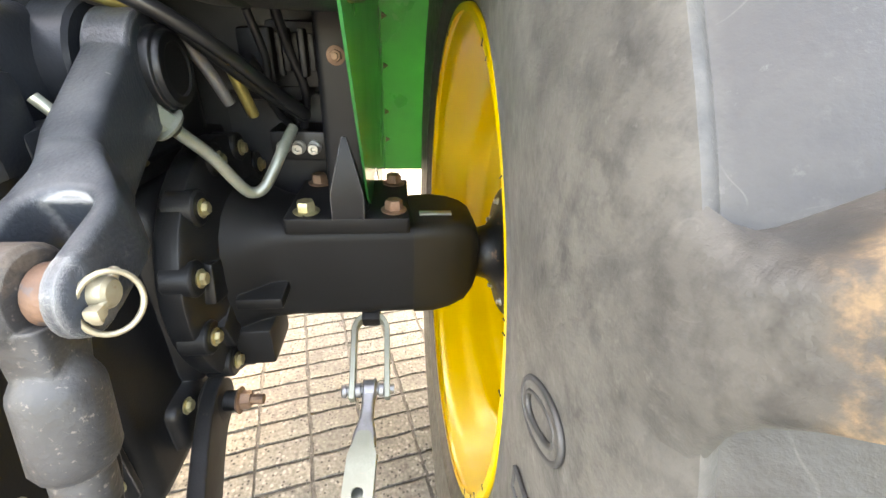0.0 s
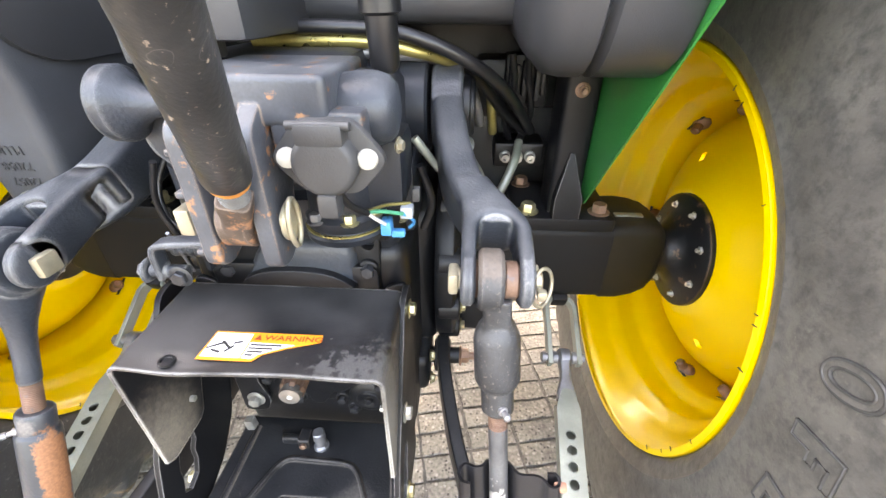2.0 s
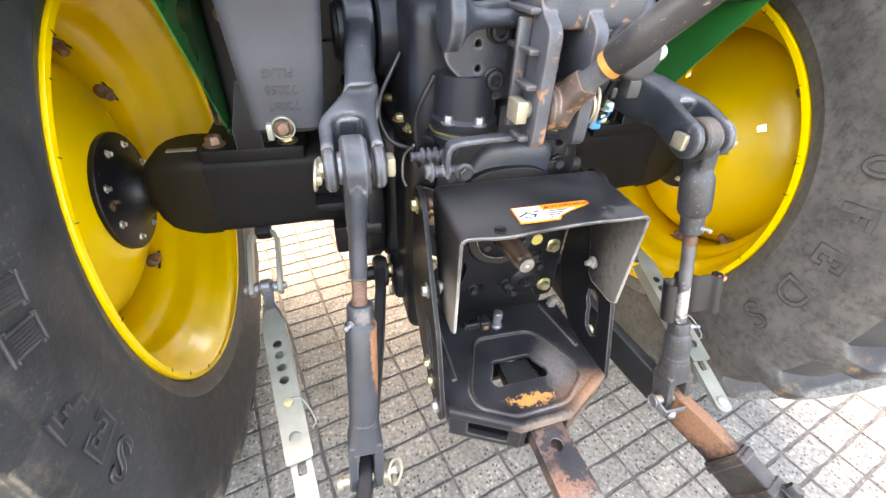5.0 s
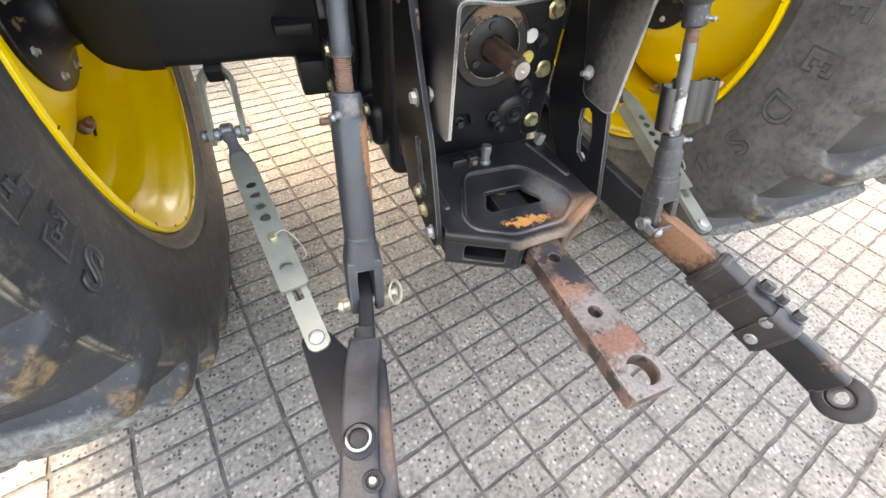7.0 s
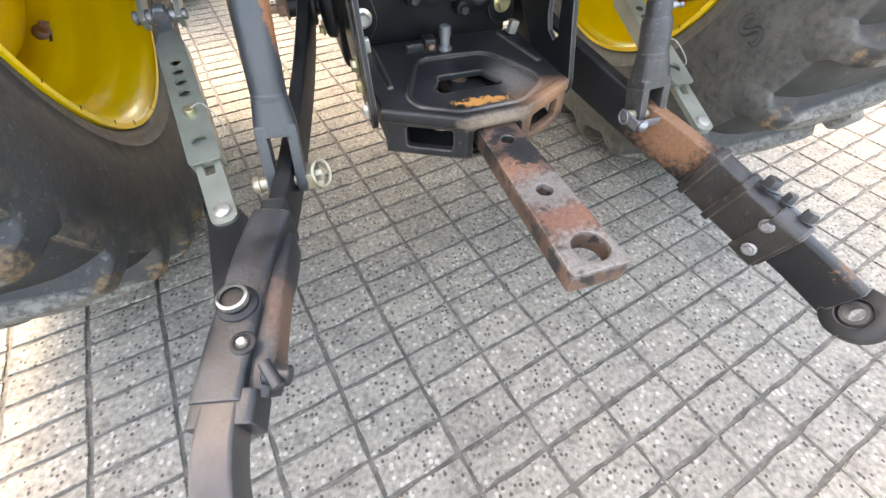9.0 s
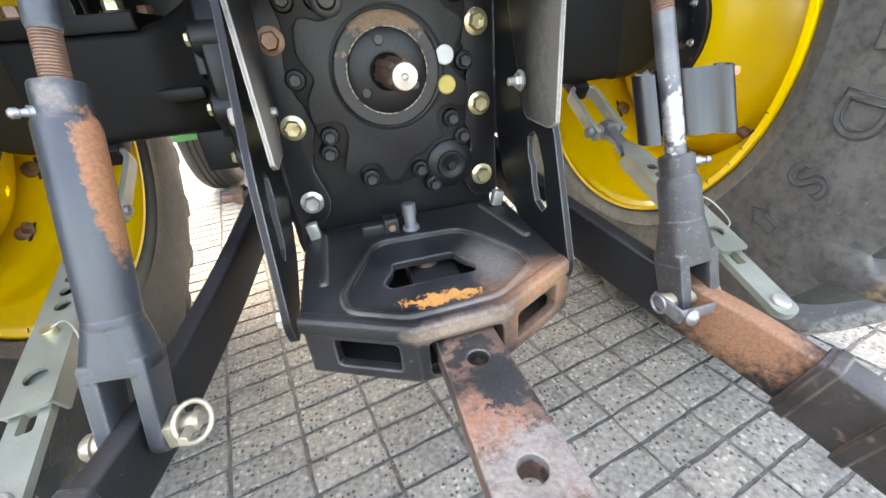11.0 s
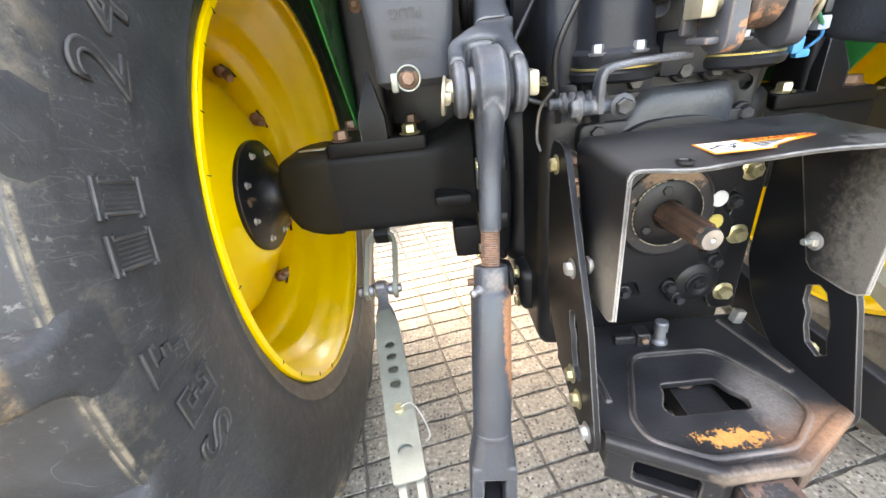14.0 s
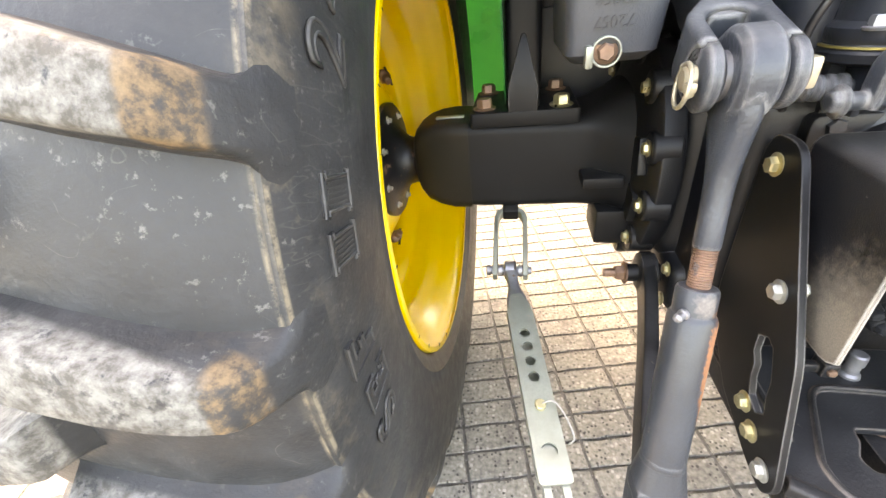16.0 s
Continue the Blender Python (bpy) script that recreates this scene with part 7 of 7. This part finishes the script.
M_PAPERCAP = paint("cream_plastic_cap", (0.42, 0.405, 0.355), 0.45, var=0.12, scale=60, bump=0.1)
M_GREYC = paint("grey_connector_plastic", (0.30, 0.33, 0.35), 0.45, var=0.12, scale=60, bump=0.1)
socket()


def tanks():
    # right fuel tank: a wide rounded belly
    bm = bmesh.new()
    rings = []
    for x, g in ((0.300, 0.05), (0.310, 0.02), (0.330, 0.0), (0.35, -0.004), (0.37, -0.004), (0.376, 0.006), (0.384, -0.004), (0.455, -0.004), (0.475, 0.012), (0.485, 0.035)):
        sec = rounded([(0.135 + g, 1.075 + g), (0.52 - g, 1.095 + g), (0.52 - g, 1.42 - g), (0.10 + g, 1.42 - g), (0.085 + g, 1.20)], 0.085 - g * 0.5, 6)
        rings.append([V((x, y, z)) for y, z in sec])
    loft(bm, rings)
    part("fuel_tank", bm, M_TANK, tractor, "black moulded plastic fuel tank with a dusty belly", 50)
    # left tank, with a box that hangs down from it
    bm = bmesh.new()
    rings = []
    for x, g in ((-0.250, 0.05), (-0.262, 0.0), (-0.44, -0.004), (-0.475, 0.012), (-0.485, 0.035)):
        sec = rounded([(0.135 + g, 1.085 + g), (0.52 - g, 1.095 + g), (0.52 - g, 1.42 - g), (0.10 + g, 1.42 - g), (0.085 + g, 1.20)], 0.085 - g * 0.5, 6)
        rings.append([V((x, y, z)) for y, z in sec])
    loft(bm, rings)
    part("fuel_tank", bm, M_TANK, tractor, "black moulded plastic fuel tank with a hanging sump", 50)
    bm = bmesh.new()
    rings = []
    for z, a, b, y0, y1 in ((0.905, -0.378, -0.296, 0.142, 0.30), (0.915, -0.388, -0.286, 0.130, 0.32), (1.0, -0.392, -0.278, 0.124, 0.33), (1.07, -0.395, -0.272, 0.118, 0.34), (1.12, -0.398, -0.27, 0.10, 0.35)):
        rings.append([V((x, y, z)) for x, y in rounded([(a, y0), (b, y0), (b, y1), (a, y1)], 0.018, 4)])
    loft(bm, rings)
    sump = part("tank_sump", bm, M_TANKG, tractor, "grey dusty plastic tank sump with raised lettering")
    # raised letters: their relief shading is put into a darker colour
    for k, txt in enumerate(("72057", "72058", "PLUG")):
        cu = bpy.data.curves.new("raised_shaded_text", "FONT")
        cu.body, cu.size, cu.extrude, cu.align_x = txt, 0.017, 0.0008, "CENTER"
        cu.materials.append(M_TANK)
        ob = new("raised_shaded_text", cu)
        ob.parent = sump
        ob.location = V((-0.338, 0.1263 - 0.0015 * k, 0.953 + 0.022 * k)) - PLACE[sump]
        ob.rotation_euler = (Matrix.Rotation(radians(94), 3, "X") @ Matrix.Rotation(math.pi, 3, "Z")).to_euler()
        PLACE[ob] = V((-0.338, 0.122, 0.98))
    bolt(sump, (-0.344, 0.132, 0.918), (0, -1, 0), M_BOLT_R, 0.0098, h=0.011, name="drain_plug", label="rusty drain plug")
    bm = bmesh.new()
    sweep(bm, [V((-0.344 + 0.0155 * math.cos(k), 0.126, 0.918 + 0.0155 * math.sin(k))) for k in [2 * math.pi * i / 18 for i in range(19)]], rounded([(-0.004, -0.0012), (0.004, -0.0012), (0.004, 0.0012), (-0.004, 0.0012)], 0.001, 2), n=1)
    slab(bm, (-0.367, 0.118, 0.902), (-0.358, 0.134, 0.926), 0.003)
    part("hose_clamp", bm, M_ZINC, sump, "pale worm-drive hose clamp")
    # black body parts above the lift housing
    bm = bmesh.new()
    slab(bm, (-0.27, 0.28, 1.125), (0.34, 0.62, 1.50), 0.03, 3)
    slab(bm, (-0.075, 0.10, 1.118), (0.02, 0.30, 1.20), 0.008, 2)
    part("seat_base", bm, M_TANK, tractor, "black seat base above the lift housing")
    bm = bmesh.new()
    slab(bm, (-0.46, 0.62, 0.79), (0.46, 0.66, 1.45), 0.006)
    # two lower panels, added to block sunlight in the gap behind the axle
    slab(bm, (-0.455, 0.60, 0.70), (-0.10, 0.64, 0.95), 0.006)
    slab(bm, (0.19, 0.60, 0.66), (0.455, 0.64, 0.95), 0.006)
    part("bulkhead", bm, M_TANK, tractor, "black bulkhead with added lower panels that keep the sun out")
    bm = bmesh.new()
    slab(bm, (-0.105, 0.085, 1.098), (-0.035, 0.16, 1.135), 0.005)
    lev = part("control_valve", bm, M_SOCKET, tractor, "dark control valve with bolts")
    for x in (-0.088, -0.052):
        bolt(lev, (x, 0.10, 1.135), (0, 0, 1), M_ZINC_W, 0.009)


tanks()


def pipes():
    run = [([(-0.08, 0.25, 1.125), (0.107, 0.258, 1.122), (0.186, 0.268, 1.106), (0.25, 0.285, 1.076), (0.30, 0.32, 1.036), (0.335, 0.37, 0.99), (0.365, 0.45, 0.94)], 0.0095, M_HOSE, "hydraulic_hose", "black rubber hydraulic hose"),
           ([(-0.06, 0.285, 1.120), (0.107, 0.295, 1.118), (0.186, 0.30, 1.10), (0.245, 0.33, 1.065), (0.31, 0.42, 0.98), (0.36, 0.48, 0.93)], 0.010, M_HOSE, "hydraulic_hose", "black rubber hydraulic hose"),
           ([(-0.05, 0.255, 1.108), (0.10, 0.262, 1.106), (0.165, 0.275, 1.094), (0.215, 0.305, 1.078), (0.255, 0.350, 1.055), (0.280, 0.390, 1.02), (0.287, 0.41, 0.98), (0.292, 0.43, 0.94)], 0.0085, M_YPIPE, "hydraulic_pipe", "yellow passivated steel pipe"),
           ([(0.00, 0.265, 1.094), (0.14, 0.278, 1.090), (0.195, 0.310, 1.080), (0.235, 0.355, 1.055), (0.255, 0.385, 1.01), (0.268, 0.41, 0.96)], 0.0085, M_ROLLED, "hydraulic_pipe", "grey steel pipe"),
           ([(0.315, 0.40, 1.08), (0.325, 0.42, 1.02), (0.315, 0.45, 0.96), (0.335, 0.50, 0.90)], 0.006, M_HOSE, "hydraulic_hose", "thin black rubber hose"),
           ([(0.345, 0.42, 1.09), (0.352, 0.45, 1.03), (0.365, 0.47, 0.97), (0.352, 0.49, 0.91)], 0.007, M_HOSE, "hydraulic_hose", "thin black rubber hose"),
           ([(0.24, 0.30, 0.943), (0.262, 0.325, 0.905), (0.284, 0.347, 0.855), (0.296, 0.357, 0.842), (0.312, 0.368, 0.850), (0.335, 0.40, 0.895), (0.345, 0.44, 0.92)], 0.0085, M_ZINC, "hydraulic_pipe", "bent zinc-plated steel pipe"),
           ([(0.30, 0.42, 1.02), (0.32, 0.47, 0.96), (0.33, 0.52, 0.90), (0.34, 0.58, 0.84)], 0.009, M_HOSE, "hydraulic_hose", "black rubber hydraulic hose"),
           ([(-0.16, 0.20, 1.00), (-0.20, 0.18, 0.93), (-0.19, 0.16, 0.88), (-0.15, 0.15, 0.86)], 0.004, M_HOSE, "cable", "thin black control cable"),
           ([(-0.13, 0.10, 0.99), (-0.155, 0.11, 0.93), (-0.15, 0.12, 0.87), (-0.145, 0.13, 0.84)], 0.004, M_HOSE, "cable", "thin black control cable"),
           ([(0.172, 0.20, 0.995), (0.188, 0.205, 0.972), (0.205, 0.21, 0.948)], 0.006, M_ZINC, "bleed_pipe", "short pale steel pipe"),
           ([(0.18, 0.19, 0.96), (0.195, 0.20, 0.90), (0.18, 0.21, 0.85)], 0.006, M_HOSE, "cable", "black wiring conduit"),
           ([(-0.10, 0.17, 0.885), (0.0, 0.17, 0.89), (0.05, 0.17, 0.886)], 0.005, M_YPIPE, "brake_pipe", "thin brass-coloured pipe")]
    for pts, r, m, nm, lab in run:
        bm = bmesh.new()
        sweep(bm, pts, r, n=8)
        part(nm, bm, m, tractor, lab)
    bm = bmesh.new()
    lathe(bm, (0.150, 0.118, 1.26), (0.02, 0.06, -1), [(0, 0.021), (0.10, 0.021), (0.115, 0.0215), (0.118, 0.017), (0.165, 0.016), (0.172, 0.012)], 20)
    part("cable_boot", bm, M_HOSE, tractor, "black rubber boot round a control cable")
    bolt(tractor, (0.236, 0.294, 0.950), (-0.45, -0.5, 0.75), M_ZINC, 0.0165, h=0.034, name="pipe_nut", label="large zinc-plated pipe nut")
    # coupling cluster behind the cab post
    bm = bmesh.new()
    slab(bm, (0.300, 0.46, 0.86), (0.40, 0.54, 0.91), 0.006)
    slab(bm, (0.26, 0.50, 0.95), (0.36, 0.60, 1.06), 0.012)
    cl = part("coupling_block", bm, M_CAST, tractor, "black coupling block")
    for x in (0.322, 0.347, 0.372):
        bm = bmesh.new()
        lathe(bm, (x, 0.462, 0.885), (0, -1, 0), [(0, 0.011), (0.010, 0.011), (0.012, 0.008), (0.024, 0.008), (0.024, 0.004), (0.018, 0.003)], 16)
        part("coupling", bm, M_ZINC_W, cl, "pale quick coupling")
    bm = bmesh.new()
    slab(bm, (0.312, 0.48, 0.975), (0.395, 0.54, 1.07), 0.008)
    vs = part("valve_body", bm, M_CAST, tractor, "black stacked valve body")
    for k in range(6):
        bm = bmesh.new()
        slab(bm, (0.318 + 0.012 * k, 0.45 + 0.01 * (k % 2), 0.985 + 0.008 * (k % 3)), (0.327 + 0.012 * k, 0.479, 1.06 - 0.006 * (k % 2)), 0.003)
        part("valve_slice", bm, M_CAST, vs)


pipes()


# ---- unseen cab, added to shade the hitch and the ground behind ----
def cab():
    bm = bmesh.new()
    slab(bm, (-0.70, 0.25, 1.50), (0.70, 1.55, 2.45), 0.12, 3)
    body = part("shade_cab_body", bm, M_TANK, tractor, "dark unseen cab block added above the rear axle to cast shade")
    bm = bmesh.new()
    slab(bm, (-0.78, 0.10, 2.45), (0.78, 1.70, 2.57), 0.05, 3)
    part("shade_cab_roof", bm, M_GREEN, body, "green roof of the added shade block")


cab()


# ---- front axle and front wheels, seen between the rear wheels ----
def front():
    bm = bmesh.new()
    slab(bm, (-0.62, 2.16, 0.36), (0.62, 2.28, 0.46), 0.02, 2)
    slab(bm, (-0.12, 1.9, 0.45), (0.12, 2.6, 0.62), 0.03, 2)
    part("front_axle", bm, M_CAST, tractor, "black front axle beam")
    bm = bmesh.new()
    slab(bm, (-0.94, 1.76, 0.37), (-0.68, 1.83, 0.55), 0.01, 2)
    slab(bm, (-0.72, 1.80, 0.42), (-0.64, 2.20, 0.50), 0.01, 2)
    part("axle_bracket", bm, M_GREEN, tractor, "green bracket beside the front wheel")
    bm = bmesh.new()
    slab(bm, (-0.26, 0.9, 0.95), (0.26, 2.7, 1.45), 0.05, 3)
    part("bonnet", bm, M_GREEN, tractor, "green bonnet")
    for s in (-1, 1):
        c = V((s * 0.80, 2.22, 0.36))
        bm = bmesh.new()
        prof = [(-0.085, 0.205), (-0.095, 0.24), (-0.10, 0.29), (-0.088, 0.335), (-0.075, 0.347)]
        for x in (-0.045, -0.015, 0.015, 0.045):
            prof += [(x - 0.011, 0.352), (x - 0.009, 0.358), (x + 0.009, 0.358), (x + 0.011, 0.352)]
        prof += [(0.075, 0.347), (0.088, 0.335), (0.10, 0.29), (0.095, 0.24), (0.085, 0.205)]
        lathe(bm, c, (1, 0, 0), prof, 48)
        ty = part("front_wheel", bm, M_RUBBER_L, tractor, "ribbed black front tyre")
        bm = bmesh.new()
        lathe(bm, c - V((0.105, 0, 0)), (1, 0, 0), [(0, 0.20), (0.0, 0.212), (0.01, 0.215), (0.19, 0.215), (0.2, 0.212), (0.2, 0.20), (0.16, 0.17), (0.12, 0.06), (0.10, 0.03)], 40)
        part("front_rim", bm, M_YELLOW, ty, "yellow front rim")


front()


# ---- ground: one sheet to the horizon, pavers on it ----
def sheet():
    bm = bmesh.new()
    bmesh.ops.create_grid(bm, x_segments=8, y_segments=8, size=150)
    bmesh.ops.translate(bm, verts=bm.verts, vec=(0, 0, -0.0042))
    g = part("ground", bm, M_JOINT, None)
    return tagged(g, "gritty mortar bed below the grooved pavers", "ground", kind="structure")


ground = sheet()
pavement = thing("pavement", (0, 0, 0), "grey speckled terrazzo pavers with dark joints", "pavement", kind="structure")
COL, ROW, TURN = 0.147, 0.0735, radians(12.0)
PHASE = (-0.642, -0.207)
MESHES = []


def paver_points(w, h, k):
    """A block with a chipped, uneven edge: a worn top and slanting sides."""
    rng = random.Random(k)
    g, d = 0.0018, 0.010
    x0, x1, y0, y1 = -w / 2 + g, w / 2 - g, -h / 2 + g, h / 2 - g
    ring = [(x0, y0), (x0 + (x1 - x0) * 0.27, y0), (x0 + (x1 - x0) * 0.5, y0), (x0 + (x1 - x0) * 0.76, y0), (x1, y0), (x1, (y0 + y1) * 0.5), (x1, y1), (x0 + (x1 - x0) * 0.71, y1), (x0 + (x1 - x0) * 0.45, y1), (x0 + (x1 - x0) * 0.24, y1), (x0, y1), (x0, (y0 + y1) * 0.5)]
    n = len(ring)
    top, low = [], []
    for x, y in ring:
        q = rng.uniform(0.0006, 0.0058)
        r = rng.uniform(0.0006, 0.0058)
        top.append((x - math.copysign(q, x) if abs(x) > w * 0.45 else x, y - math.copysign(r, y) if abs(y) > h * 0.4 else y, rng.uniform(-0.0009, 0.0005)))
        low.append((x, y, -d))
    faces = [tuple(range(n))] + [(i, n + i, n + (i + 1) % n, (i + 1) % n) for i in range(n)]
    return top + low, faces


for k in range(8):
    vs, fs = paver_points(COL, ROW, k)
    me = bpy.data.meshes.new("paver")
    me.from_pydata(vs, [], fs)
    me.materials.append(M_PAVER)
    MESHES.append(me)
cs, sn = math.cos(TURN), math.sin(TURN)
near, far_v, far_f = [], [], []
for i in range(-34, 44):
    for j in range(-40, 110):
        u, v = (i + 0.5) * COL, (j + 0.5) * ROW
        x, y = PHASE[0] + u * cs - v * sn, PHASE[1] + u * sn + v * cs
        if not (-2.6 < x < 3.0 and -1.3 < y < 5.2):
            continue
        near.append((abs(x + 0.05) + abs(y + 0.15), x, y, i, j))
near.sort()
for n_, (_, x, y, i, j) in enumerate(near):
    kind = (i * 7 + j * 13 + (i * j) % 5) % 8
    flip = math.pi * ((i + j) % 2)
    if n_ < 300:
        ob = new("paver", MESHES[kind])
        ob.parent = pavement
        ob.location = (x, y, random.uniform(-0.0008, 0.0008))
        ob.rotation_euler = (random.uniform(-0.004, 0.004), random.uniform(-0.004, 0.004), TURN + flip)
    else:
        vs, fs = paver_points(COL, ROW, kind)
        base = len(far_v)
        ca, sa, dz = math.cos(TURN + flip), math.sin(TURN + flip), random.uniform(-0.0008, 0.0008)
        far_v += [(x + a * ca - b * sa, y + a * sa + b * ca, c + dz) for a, b, c in vs]
        far_f += [tuple(base + q for q in f) for f in fs]
me = bpy.data.meshes.new("paver_field")
me.from_pydata(far_v, [], far_f)
me.materials.append(M_PAVER)
field = new("paver_field", me)
field.parent = pavement
tagged(field, "grey speckled pavers reaching into the distance", kind="stuff")
